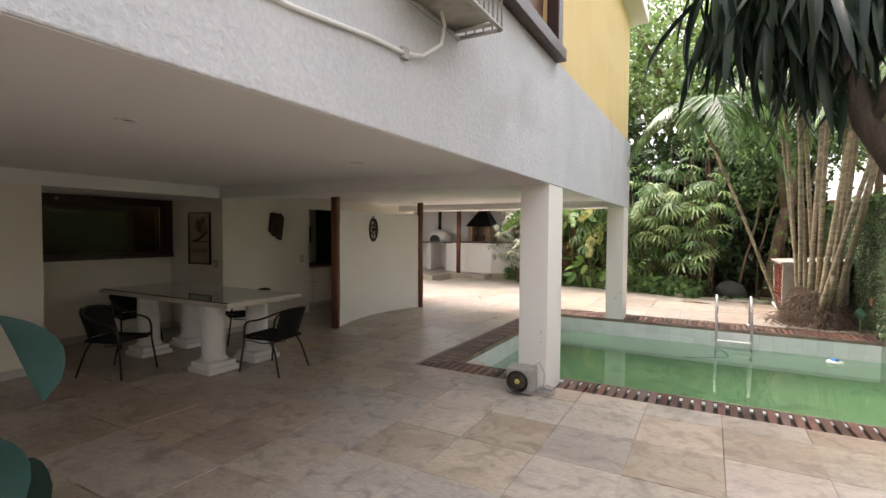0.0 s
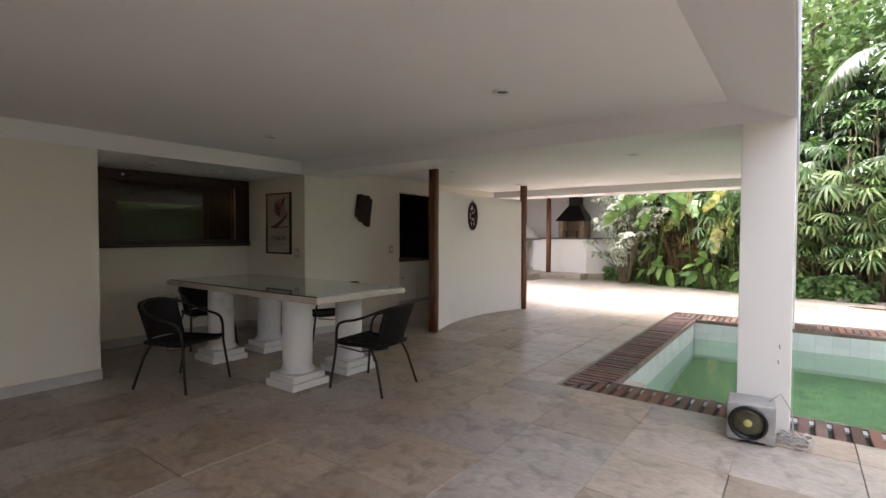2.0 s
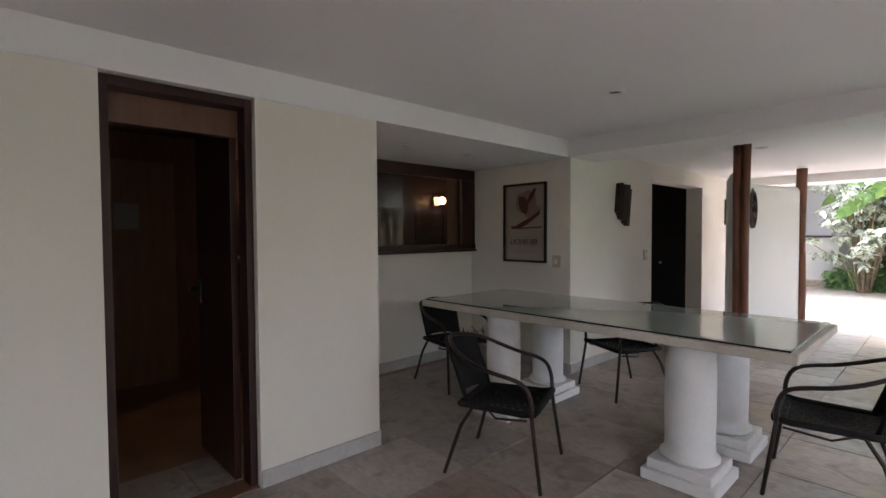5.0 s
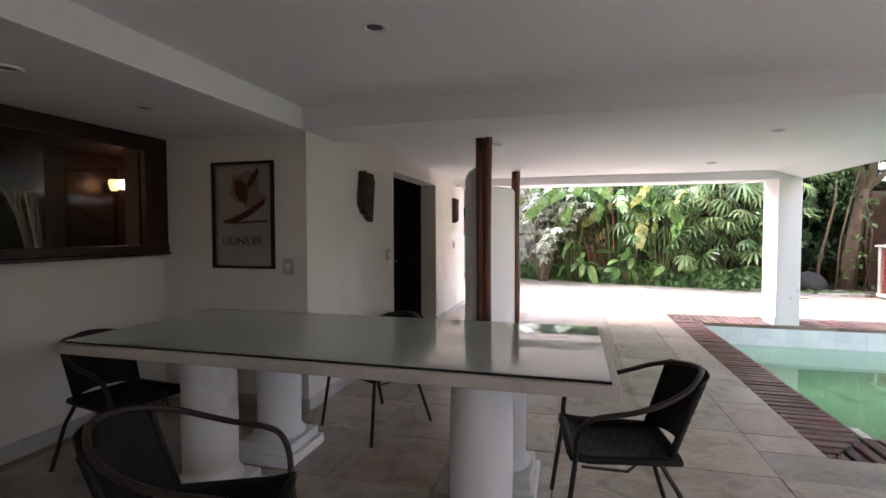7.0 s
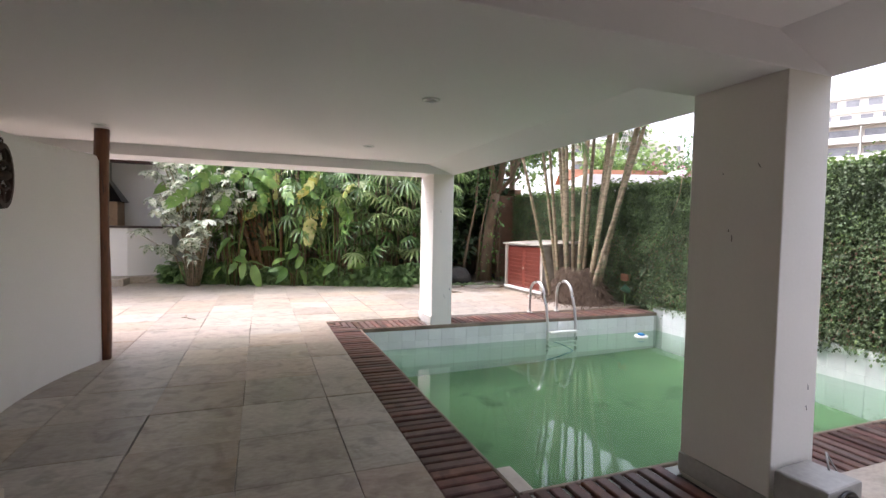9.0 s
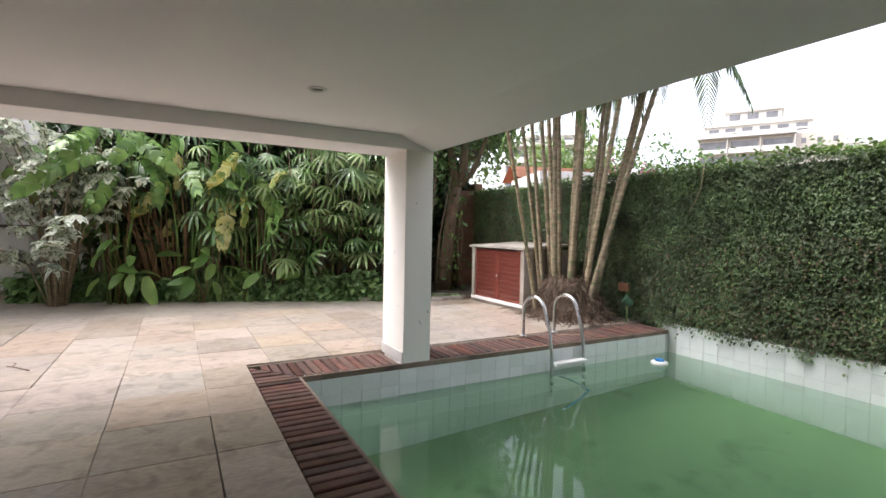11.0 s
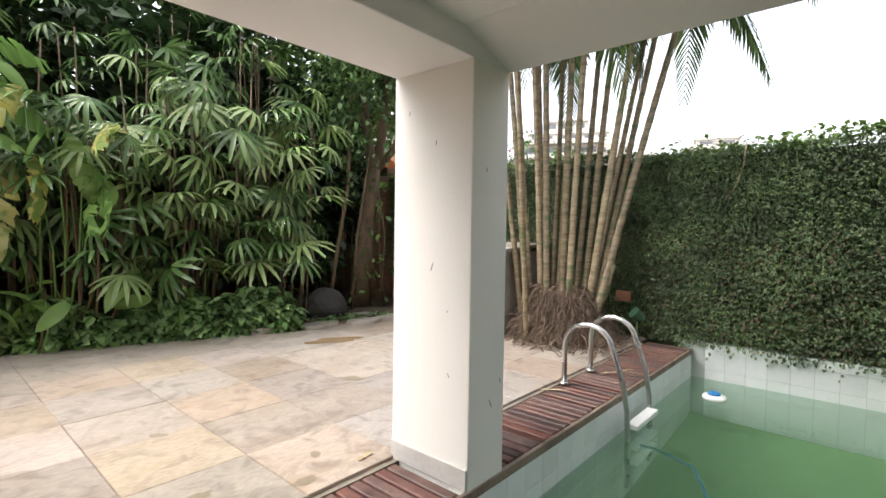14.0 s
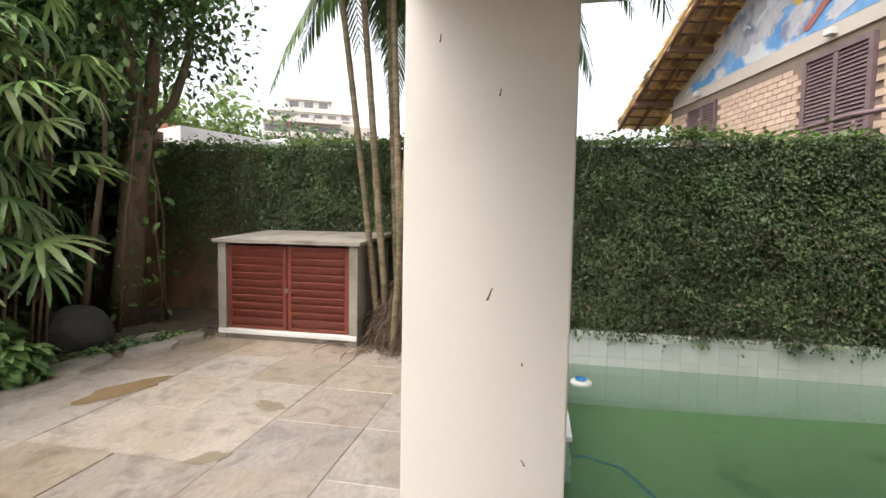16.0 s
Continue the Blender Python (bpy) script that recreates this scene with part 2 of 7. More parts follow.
# ---- mesh tools ----
def box(bm, x0, y0, z0, x1, y1, z1, bevel=0.0):
    r = bmesh.ops.create_cube(bm, size=1, matrix=Matrix.Translation(((x0 + x1) / 2, (y0 + y1) / 2, (z0 + z1) / 2)) @ Matrix.Diagonal((abs(x1 - x0), abs(y1 - y0), abs(z1 - z0), 1)))
    if bevel:
        edges = list({e for v in r["verts"] for e in v.link_edges})
        bmesh.ops.bevel(bm, geom=edges, offset=bevel, segments=2, affect='EDGES', profile=0.5)
    return bm


def boxes(*specs, bevel=0.0):
    bm = bmesh.new()
    for s in specs:
        box(bm, *s, bevel=bevel)
    return bm


def tube(bm, pts, radii, seg=10, cap=True):
    """A round tube along points; radii: one for each point, or one for all."""
    pts = [Vector(p) for p in pts]
    if not isinstance(radii, (list, tuple)):
        radii = [radii] * len(pts)
    rings, side = [], None
    for i, p in enumerate(pts):
        d = (pts[min(i + 1, len(pts) - 1)] - pts[max(i - 1, 0)]).normalized()
        if side is None:
            side = d.orthogonal().normalized()
        else:
            side = (side - d * side.dot(d)).normalized()
        up = d.cross(side)
        rings.append([bm.verts.new(p + (side * math.cos(a) + up * math.sin(a)) * radii[i]) for a in (k * 2 * math.pi / seg for k in range(seg))])
    for a, b in zip(rings, rings[1:]):
        for k in range(seg):
            f = bm.faces.new((a[k], a[(k + 1) % seg], b[(k + 1) % seg], b[k]))
            f.smooth = True
    if cap:
        bm.faces.new(rings[0][::-1])
        bm.faces.new(rings[-1])
    return bm


def lathe(bm, profile, seg=32, centre=(0, 0, 0)):
    """A body turned round the upright axis from (radius, height) pairs."""
    c = Vector(centre)
    rings = [[bm.verts.new(c + Vector((r * math.cos(a), r * math.sin(a), z))) for a in (k * 2 * math.pi / seg for k in range(seg))] for r, z in profile]
    for a, b in zip(rings, rings[1:]):
        for k in range(seg):
            f = bm.faces.new((a[k], a[(k + 1) % seg], b[(k + 1) % seg], b[k]))
            f.smooth = True
    bm.faces.new(rings[0][::-1])
    bm.faces.new(rings[-1])
    return bm


def mesh_of(name, bm, material):
    bmesh.ops.recalc_face_normals(bm, faces=bm.faces)
    me = bpy.data.meshes.new(name)
    bm.to_mesh(me)
    bm.free()
    me.materials.append(material)
    return me


def part(name, bm, material, parent=None, label=""):
    ob = new(name, mesh_of(name, bm, material))
    if parent is not None:
        ob.parent = parent
    if label:
        ob["label"] = label
    return ob


def thing(name, label, category, at=None, group=""):
    ob = new(name)
    ob.empty_display_size = 0.1
    if at is not None:
        ob.matrix_basis = at
    return tagged(ob, label, category, group)


def setting(name, bm, material, label=""):
    return tagged(part(name, bm, material), label, "", "", "structure")


def scatter(name, template, faces, mats, material, parent=None, smooth=False):
    """One mesh of many copies of a small template, placed by an array of 4 x 4 matrices."""
    t = np.c_[np.array(template, float), np.ones(len(template))]
    mats = np.asarray(mats, float)
    co = np.einsum("nij,vj->nvi", mats, t)[:, :, :3]
    n, v = co.shape[:2]
    idx = (np.arange(n)[:, None] * v)
    me = bpy.data.meshes.new(name)
    sizes = [len(f) for f in faces]
    flat = np.concatenate([np.array(f) for f in faces])
    loops = (idx + flat[None, :]).ravel()
    me.vertices.add(n * v)
    me.vertices.foreach_set("co", co.ravel())
    me.loops.add(len(loops))
    me.loops.foreach_set("vertex_index", loops.astype(np.int32))
    starts = np.concatenate([[0], np.cumsum(sizes)[:-1]])
    total = sum(sizes)
    me.polygons.add(n * len(faces))
    me.polygons.foreach_set("loop_start", (np.arange(n)[:, None] * total + starts[None, :]).ravel().astype(np.int32))
    if smooth:
        me.polygons.foreach_set("use_smooth", np.ones(n * len(faces), bool))
    me.materials.append(material)
    me.update(calc_edges=True)
    me.validate()
    ob = new(name, me)
    if parent is not None:
        ob.parent = parent
    return ob


def turned(yaw, pitch, roll, at, size):
    """Matrices for scatter: turn by roll, pitch and yaw, scale and move; all arrays."""
    n = len(yaw)
    cy, sy, cp, sp, cr, sr = np.cos(yaw), np.sin(yaw), np.cos(pitch), np.sin(pitch), np.cos(roll), np.sin(roll)
    o, z = np.ones(n), np.zeros(n)
    rz = np.array([[cy, -sy, z], [sy, cy, z], [z, z, o]]).transpose(2, 0, 1)
    ry = np.array([[cp, z, -sp], [z, o, z], [sp, z, cp]]).transpose(2, 0, 1)
    rx = np.array([[o, z, z], [z, cr, -sr], [z, sr, cr]]).transpose(2, 0, 1)
    m = np.zeros((n, 4, 4))
    m[:, :3, :3] = (rz @ ry @ rx) * np.asarray(size).reshape(-1, 1, 1)
    m[:, :3, 3] = at
    m[:, 3, 3] = 1
    return m


rng = np.random.default_rng(7)

# ---- the large structure ----
FLOOR_Z, SOFFIT, CEILING = 0.0, 2.05, 2.21
WALL_X = -6.56
POOL = (-2.86, 5.05, 2.15, 9.18)
WATER_Z, POOL_BED = -0.33, -1.55

# the ground round the pool, out to the horizon
bm = bmesh.new()
R = 900
for x0, y0, x1, y1 in ((-R, -R, POOL[0] - 0.1, R), (POOL[2] + 0.1, -R, R, R), (POOL[0] - 0.1, -R, POOL[2] + 0.1, POOL[1] - 0.1), (POOL[0] - 0.1, POOL[3] + 0.1, POOL[2] + 0.1, R)):
    bm.faces.new([bm.verts.new((x, y, -0.09)) for x, y in ((x0, y0), (x1, y0), (x1, y1), (x0, y1))])
setting("ground", bm, SOIL, "dark garden soil")

floor = setting("floor", boxes((-9.0, -6.0, -0.085, -3.22, 16.0, -0.02), (-3.22, -6.0, -0.085, 2.0, 4.62, -0.02), (-3.22, 9.65, -0.085, 2.0, 13.6, -0.02)), GROUT, "sandstone paving on a mortar bed")

# pool shell
x0, y0, x1, y1 = POOL
pool = setting("pool", boxes((x0 - 0.1, y0 - 0.1, POOL_BED - 0.1, x0, y1 + 0.1, -0.04), (x1, y0 - 0.1, POOL_BED - 0.1, x1 + 0.1, y1 + 0.1, 0.06),
                             (x0, y0 - 0.1, POOL_BED - 0.1, x1, y0, -0.04), (x0, y1, POOL_BED - 0.1, x1, y1 + 0.1, -0.04)), POOLGROUT, "white tiled swimming pool")
part("pool_floor", boxes((x0, y0, POOL_BED - 0.1, x1, y1, POOL_BED)), POOLFLOOR, pool, "green algae-stained pool floor")
bm = bmesh.new()
bm.faces.new([bm.verts.new((x, y, WATER_Z)) for x, y in ((x0, y0), (x1, y0), (x1, y1), (x0, y1))])
water = setting("water", bm, WATER, "still murky green pool water")
water.visible_shadow = False

# ceiling, beams, facade band
CEILING_N = 2.175
setting("ceiling_south", boxes((-6.56, -6.0, CEILING, -1.87, 4.7, CEILING + 0.15)), CEIL, "flat white painted ceiling")
setting("ceiling_north", boxes((-6.56, 4.7, CEILING_N, -1.87, 9.7, CEILING + 0.15)), CEIL, "flat white painted ceiling")
setting("beam_south", boxes((-6.56, 4.46, SOFFIT, -1.58, 4.975, CEILING + 0.1), bevel=0.006), CEIL, "white painted ceiling beam")
setting("beam_north", boxes((-6.78, 9.172, SOFFIT, -1.58, 9.7, CEILING + 0.1), bevel=0.006), CEIL, "white painted ceiling beam")
setting("beam_west", boxes((-6.71, -6.0, SOFFIT, -6.555, 4.51, CEILING + 0.1)), CEIL, "white painted beam over the wall")
setting("facade_band", boxes((-1.582, -6.0, SOFFIT + 0.002, -1.563, 9.712, 3.3), (-1.87, -6.0, CEILING, -1.583, 9.71, 3.3), (-9.0, 9.41, CEILING + 0.1, -1.87, 9.71, 3.3), bevel=0.008), STUCCO, "rough white stucco band of the upper floor")
setting("facade_wall", boxes((-1.85, 4.62, 3.3, -1.6, 9.64, 5.6), (-1.85, -6.0, 3.3, -1.6, 2.2, 5.6), (-1.85, 2.2, 4.7, -1.6, 4.62, 5.6), (-9.0, 9.38, 3.3, -1.85, 9.64, 5.6)), YELLOW, "yellow stucco upper wall")
setting("roof_slab", boxes((-9.2, -6.2, 5.6, -1.3, 9.9, 5.8)), WHITE, "flat white roof slab")

# sloped soffit between the ceiling and the outer edge of the band
for nm, ya, yb, zt in (("soffit_edge_south", -6.0, 4.7, CEILING), ("soffit_edge_north", 4.7, 9.71, CEILING_N)):
    bm = bmesh.new()
    ends = [[bm.verts.new(v) for v in ((-1.95, y, zt + 0.02), (-1.95, y, zt - 0.001), (-1.575, y, SOFFIT), (-1.57, y, SOFFIT + 0.004), (-1.57, y, CEILING + 0.001))] for y in (ya, yb)]
    bm.faces.new(ends[0])
    bm.faces.new(ends[1][::-1])
    for k in range(5):
        bm.faces.new((ends[0][k], ends[0][(k + 1) % 5], ends[1][(k + 1) % 5], ends[1][k]))
    setting(nm, bm, CEIL, "sloped white soffit edge")

# pillars
for nm, ya, yb in (("pillar_south", 4.465, 4.97), ("pillar_north", 9.175, 9.71)):
    p = setting(nm, boxes((-1.868, ya, -0.09, -1.572, yb, SOFFIT + 0.02), bevel=0.006), PILLARPAINT, "cream-white painted square pillar with scuff marks")
    part("skirting", boxes((-1.882, ya + 0.003, -0.02, -1.868, yb - 0.003, 0.085), bevel=0.003), SKIRT, p, "pale stone skirting")

# west wall with its openings
setting("wall_west", boxes((-6.71, -6.0, -0.05, WALL_X, 0.86, SOFFIT), (-6.71, 1.525, -0.05, WALL_X, 2.29, SOFFIT), (-6.78, 4.51, -0.05, WALL_X, 6.29, CEILING + 0.1),
                           (-6.78, 6.29, 1.975, WALL_X, 7.97, CEILING + 0.1), (-6.78, 7.97, -0.05, WALL_X, 9.8, CEILING)), CREAM, "cream painted plaster wall")
# niche
for b in ((-8.0, 2.14, -0.05, -6.71, 2.29, SOFFIT), (-8.0, 4.51, -0.05, -6.78, 4.66, SOFFIT), (-8.0, 2.29, -0.05, -7.85, 4.51, 1.165)):
    setting("wall_niche", boxes(b), CREAM, "cream painted niche wall")
setting("ceiling_niche", boxes((-8.0, 2.14, SOFFIT, -6.71, 4.66, SOFFIT + 0.15)), CEIL, "white niche ceiling")

# baseboards
for a in (((-6.56, -6.0, -0.02), (-6.545, 0.86, 0.09)), ((-6.56, 1.525, -0.02), (-6.545, 2.29, 0.09)), ((-7.85, 2.305, -0.02), (-7.835, 4.495, 0.09)), ((-7.85, 2.29, -0.02), (-6.56, 2.304, 0.09)),
          ((-7.85, 4.496, -0.02), (-6.56, 4.51, 0.09)), ((-6.56, 4.5, -0.02), (-6.545, 6.29, 0.09)), ((-6.56, 7.97, -0.02), (-6.545, 9.9, 0.09))):
    setting("baseboard", boxes((*a[0], *a[1]), bevel=0.004), SKIRT, "pale grey stone baseboard")

# curved free-standing partition between the log posts
bm = bmesh.new()
ring = []
for i in range(25):
    f = i / 24
    y = 5.83 + f * (8.36 - 5.83)
    bow = 0.27 * (1 - (2 * f - 1) ** 2)
    ring.append((-5.5 - bow, y))
TOPZ = 1.93
levels = [(-0.05, 0.0), (TOPZ - 0.06, 0.0), (TOPZ - 0.015, 0.02), (TOPZ, 0.06)]
front, back = [], []
for z, inset in levels:
    front.append([bm.verts.new((x + 0.05 - inset, y, z)) for x, y in ring])
    back.append([bm.verts.new((x - 0.1 + inset, y, z)) for x, y in ring])
for k in range(3):
    for i in range(24):
        bm.faces.new((front[k][i], front[k][i + 1], front[k + 1][i + 1], front[k + 1][i])).smooth = k == 0
        bm.faces.new((back[k][i + 1], back[k][i], back[k + 1][i], back[k + 1][i + 1])).smooth = k == 0
    for i in (0, 24):
        bm.faces.new((front[k][i], back[k][i], back[k + 1][i], front[k + 1][i]))
for i in range(24):
    bm.faces.new((front[3][i], front[3][i + 1], back[3][i + 1], back[3][i]))
setting("partition", bm, WHITE, "curved white plastered free-standing partition")

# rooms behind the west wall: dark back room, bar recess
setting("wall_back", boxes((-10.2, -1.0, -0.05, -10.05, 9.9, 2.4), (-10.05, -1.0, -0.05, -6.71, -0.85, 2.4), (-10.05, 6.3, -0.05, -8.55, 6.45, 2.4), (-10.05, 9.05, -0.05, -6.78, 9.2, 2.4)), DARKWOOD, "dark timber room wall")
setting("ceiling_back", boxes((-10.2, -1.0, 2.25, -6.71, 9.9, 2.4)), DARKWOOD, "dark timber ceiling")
setting("wall_bar", boxes((-8.55, 4.8, -0.05, -8.4, 9.05, 2.4)), CREAM, "white painted bar wall")
setting("wall_black", boxes((-8.4, 8.37, -0.05, -6.78, 9.05, 2.4)), BLACK, "black lacquered wall")

# ---- the covered terrace ----
def log_post(x, y, logs, label):
    t = thing("log_post", label, "post", Matrix.Translation((x, y, 0)))
    for dx, dy, r in logs:
        pts, rad = [], []
        for i in range(9):
            z = i / 8 * (CEILING_N + 0.03) - 0.02
            pts.append((dx + 0.006 * math.sin(3 * z + dx * 40), dy + 0.006 * math.cos(2.3 * z + dy * 50), z))
            rad.append(r * (1 + 0.06 * math.sin(4.1 * z + dx * 90)))
        part("log", tube(bmesh.new(), pts, rad, 12), POSTWOOD, t)
    return t


log_post(-5.475, 5.765, ((-0.034, 0.0, 0.037), (0.036, -0.01, 0.039), (0.0, 0.058, 0.035)), "bundle of reddish varnished log posts up to the ceiling")
log_post(-5.47, 8.36, ((0, 0, 0.06),), "reddish varnished round log post beside the partition")


# dining table
table = thing("dining_table", "long pale stone table with inset greenish glass top on four columns", "table", Matrix.Translation((-5.778, 3.575, 0)))
TX, TY = 1.255, 0.515
part("tabletop", boxes((-TX, -TY, 0.755, TX, TY, 0.803), bevel=0.006), TABLESTONE, table, "pale beige stone slab")
part("glass_top", boxes((-TX + 0.03, -TY + 0.03, 0.803, TX - 0.03, TY - 0.03, 0.813), bevel=0.002), TILEGLASS, table, "greenish glass plate")
# black beaded edge round the glass
for side in (-1, 1):
    bm = bmesh.new()
    y = side * (TY - 0.027)
    n = 56
    for i in range(n):
        xa = -TX + 0.03 + (2 * TX - 0.06) * i / n
        box(bm, xa, y - 0.004, 0.8035, xa + 0.0425, y + 0.004, 0.8125)
    part("beaded_edge", bm, BLACK, table, "black beaded edge under the glass")["kind"] = "stuff"
for cx, cy in ((0.74, -0.31), (0.74, 0.28), (-0.61, -0.26), (-0.6, 0.3)):
    bm = bmesh.new()
    lathe(bm, ((0.135, 0.115), (0.15, 0.125), (0.15, 0.14), (0.128, 0.155), (0.125, 0.2), (0.128, 0.4), (0.126, 0.6), (0.121, 0.74), (0.121, 0.756)), 36, (cx, cy, 0))
    part("column", bm, PLASTER, table, "round white plaster column")
    part("plinth", boxes((cx - 0.19, cy - 0.19, 0, cx + 0.19, cy + 0.19, 0.06), (cx - 0.165, cy - 0.165, 0.06, cx + 0.165, cy + 0.165, 0.115), bevel=0.008), PLASTER, table, "stepped white plinth")


def weave(bm, at, nu, nv, w, t):
    """Crossing flat strands over a surface at(u, v)."""
    def strand(f, n):
        for k in range(n):
            c = (k + 0.5) / n
            rows = []
            steps = 8
            for i in range(steps + 1):
                s = i / steps
                p, q = Vector(f(s, c)), Vector(f(min(1, s + 0.02), c)) if s < 0.98 else None
                d = (q - p) if q is not None else (p - Vector(f(s - 0.02, c)))
                across = Vector(f(s, min(1, c + 0.02))) - Vector(f(s, max(0, c - 0.02)))
                across = across.normalized() * w / 2
                nrm = d.cross(across).normalized() * (t if (i + k) % 2 else -t)
                rows.append((bm.verts.new(p + across + nrm), bm.verts.new(p - across + nrm)))
            for a, b in zip(rows, rows[1:]):
                bm.faces.new((a[0], a[1], b[1], b[0]))
    strand(lambda s, c: at(s, c), nv)
    strand(lambda s, c: at(c, s), nu)
    return bm


def chair(m, label):
    """A steel-tube armchair with woven seat and back; it faces +x."""
    t = thing("armchair", label, "chair", m, "chairs round the table")
    t.scale = (0.95, 0.95, 0.9)

    def seat_at(u, v):
        x, y = -0.21 + 0.45 * u, (v - 0.5) * (0.4 + 0.06 * u)
        return x, y, 0.425 - 0.03 * math.sin(math.pi * v) * math.sin(math.pi * u) + 0.012 * (u > 0.9)

    def back_at(u, v):
        a = (v - 0.5) * 1.75
        z = 0.44 + 0.35 * u
        r = 0.24 + 0.02 * u
        return -0.02 - 0.1 * u - r * math.cos(a), r * math.sin(a) * 1.02, z + 0.012 * math.cos(a * 1.8)
    weave(bm := bmesh.new(), seat_at, 20, 22, 0.0215, 0.0025)
    part("seat", bm, WICKER, t, "black woven seat")["kind"] = "stuff"
    weave(bm := bmesh.new(), back_at, 17, 30, 0.0205, 0.0025)
    part("backrest", bm, WICKER, t, "black woven curved backrest")["kind"] = "stuff"
    rim = [seat_at(u, 0) for u in np.linspace(0, 1, 7)] + [seat_at(1, v) for v in np.linspace(0.1, 0.9, 7)] + [seat_at(u, 1) for u in np.linspace(1, 0, 7)] + [seat_at(0, v) for v in np.linspace(0.9, 0.1, 5)]
    part("seat_frame", tube(bmesh.new(), rim + rim[:1], 0.011, 8), CHAIRMETAL, t)
    part("seat_edge", tube(bmesh.new(), [(x * 1.01, y * 1.01, z + 0.004) for x, y, z in rim + rim[:1]], 0.019, 9), WICKER, t, "rolled black woven edge")
    for v in (0.0, 1.0):
        part("back_edge", tube(bmesh.new(), [back_at(u, v) for u in np.linspace(0, 0.96, 6)], 0.013, 8), WICKER, t, "rolled black woven edge")
    for side in (-1, 1):
        part("leg", tube(bmesh.new(), ((0.285, side * 0.27, 0.0), (0.245, side * 0.25, 0.3), (0.23, side * 0.243, 0.42)), 0.0115, 9), CHAIRMETAL, t)
        part("leg", tube(bmesh.new(), ((-0.29, side * 0.265, 0.0), (-0.2, side * 0.23, 0.3), (-0.13, side * 0.215, 0.42), (-0.0, side * 0.222, 0.425)), 0.0115, 9), CHAIRMETAL, t)
    arm = []
    for side, order in ((-1, 1), (1, -1)):
        a = [(0.23, 0.243, 0.42), (0.225, 0.25, 0.53), (0.19, 0.262, 0.61), (0.12, 0.27, 0.645), (0.0, 0.272, 0.67), (-0.12, 0.262, 0.71), (-0.22, 0.225, 0.755), (-0.3, 0.14, 0.79)]
        a = [(x, side * y, z) for x, y, z in a]
        arm += a if order == 1 else [(-0.36, 0.0, 0.805)] + a[::-1]
    fine_arm = []
    for i in range(len(arm) - 1):
        p0, p1, p2, p3 = (Vector(arm[max(0, i - 1)]), Vector(arm[i]), Vector(arm[i + 1]), Vector(arm[min(len(arm) - 1, i + 2)]))
        for s in (0, 0.33, 0.66):
            fine_arm.append(0.5 * ((2 * p1) + (p2 - p0) * s + (2 * p0 - 5 * p1 + 4 * p2 - p3) * s * s + (3 * p1 - p0 - 3 * p2 + p3) * s ** 3))
    part("armrest", tube(bmesh.new(), fine_arm + [Vector(arm[-1])], 0.0125, 9), CHAIRMETAL, t, "bent dark brown tube armrest")
    for side in (-1, 1):
        part("brace", tube(bmesh.new(), ((0.2, side * 0.24, 0.4), (0.0, side * 0.18, 0.36), (-0.15, -side * 0.0, 0.37)), 0.007, 7), CHAIRMETAL, t)
    return t


def faces(x, y, fx, fy):
    return pose(x, y, 0, 0, 0, math.degrees(math.atan2(fy, fx)))


CHAIR = "black woven armchair on dark steel legs beside the table"
first_chair = chair(faces(-5.84, 2.67, 0.93, 0.36), "black woven armchair with a frayed backrest beside the table")
for x, y, fx, fy in ((-4.48, 3.64, -1.0, -0.12), (-7.16, 3.55, 0.99, -0.14), (-5.98, 4.42, -0.44, -0.9)):
    tagged(copy_thing(first_chair, faces(x, y, fx, fy)), CHAIR)
# loose frayed strands on the worn chair
strands = bmesh.new()
frand = random.Random(5)
for i in range(46):
    a = frand.uniform(0.35, 1.15)
    p = Vector((-0.12 - 0.25 * math.cos(a), 0.26 * math.sin(a), 0.76 + frand.uniform(-0.04, 0.03)))
    q = p + Vector((frand.uniform(-0.06, 0.0), frand.uniform(-0.02, 0.07), frand.uniform(-0.03, 0.05)))
    tube(strands, (p, (p + q) / 2 + Vector((0, 0, 0.02)), q + Vector((0, 0, frand.uniform(-0.09, 0)))), 0.0016, 4)
part("frayed_strands", strands, WICKER, first_chair, "loose broken black strands")

# window of the niche
win = tagged(new("window_1"), "wide dark-framed interior window in the niche", "", "", "structure")
part("window_frame", boxes((-7.86, 2.292, 1.93, -7.79, 4.508, 2.047), (-7.86, 2.292, 1.21, -7.79, 2.42, 1.93), (-7.86, 4.3, 1.21, -7.79, 4.508, 1.93), (-7.86, 2.292, 1.168, -7.78, 4.508, 1.225), bevel=0.006), DARKWOOD, win, "dark stained timber frame")
part("window_sill", boxes((-7.848, 2.293, 1.143, -7.765, 4.507, 1.166), bevel=0.004), DARKWOOD, win)
pane = part("pane", boxes((-7.832, 2.42, 1.21, -7.826, 4.3, 1.93)), PANE, win, "dark reflecting window pane")
pane.visible_shadow = False
CHROME = surface("chrome", (0.7, 0.7, 0.7), (0.78, 0.78, 0.78), 0.12, 5, 50, 0.0, metal=1.0)
IVORY = surface("ivory_plastic", (0.5, 0.44, 0.33), (0.56, 0.5, 0.39), 0.4, 8, 60, 0.02)
WHITEPLASTIC = surface("white_plastic", (0.72, 0.72, 0.7), (0.77, 0.77, 0.75), 0.35, 6, 50, 0.02)
bm = bmesh.new()
lathe(bm, ((0.022, 0), (0.022, 0.008), (0.014, 0.016), (0.006, 0.02)), 20)
bmesh.ops.transform(bm, matrix=pose(-7.79, 2.93, 1.985, 0, 90, 0), verts=bm.verts)
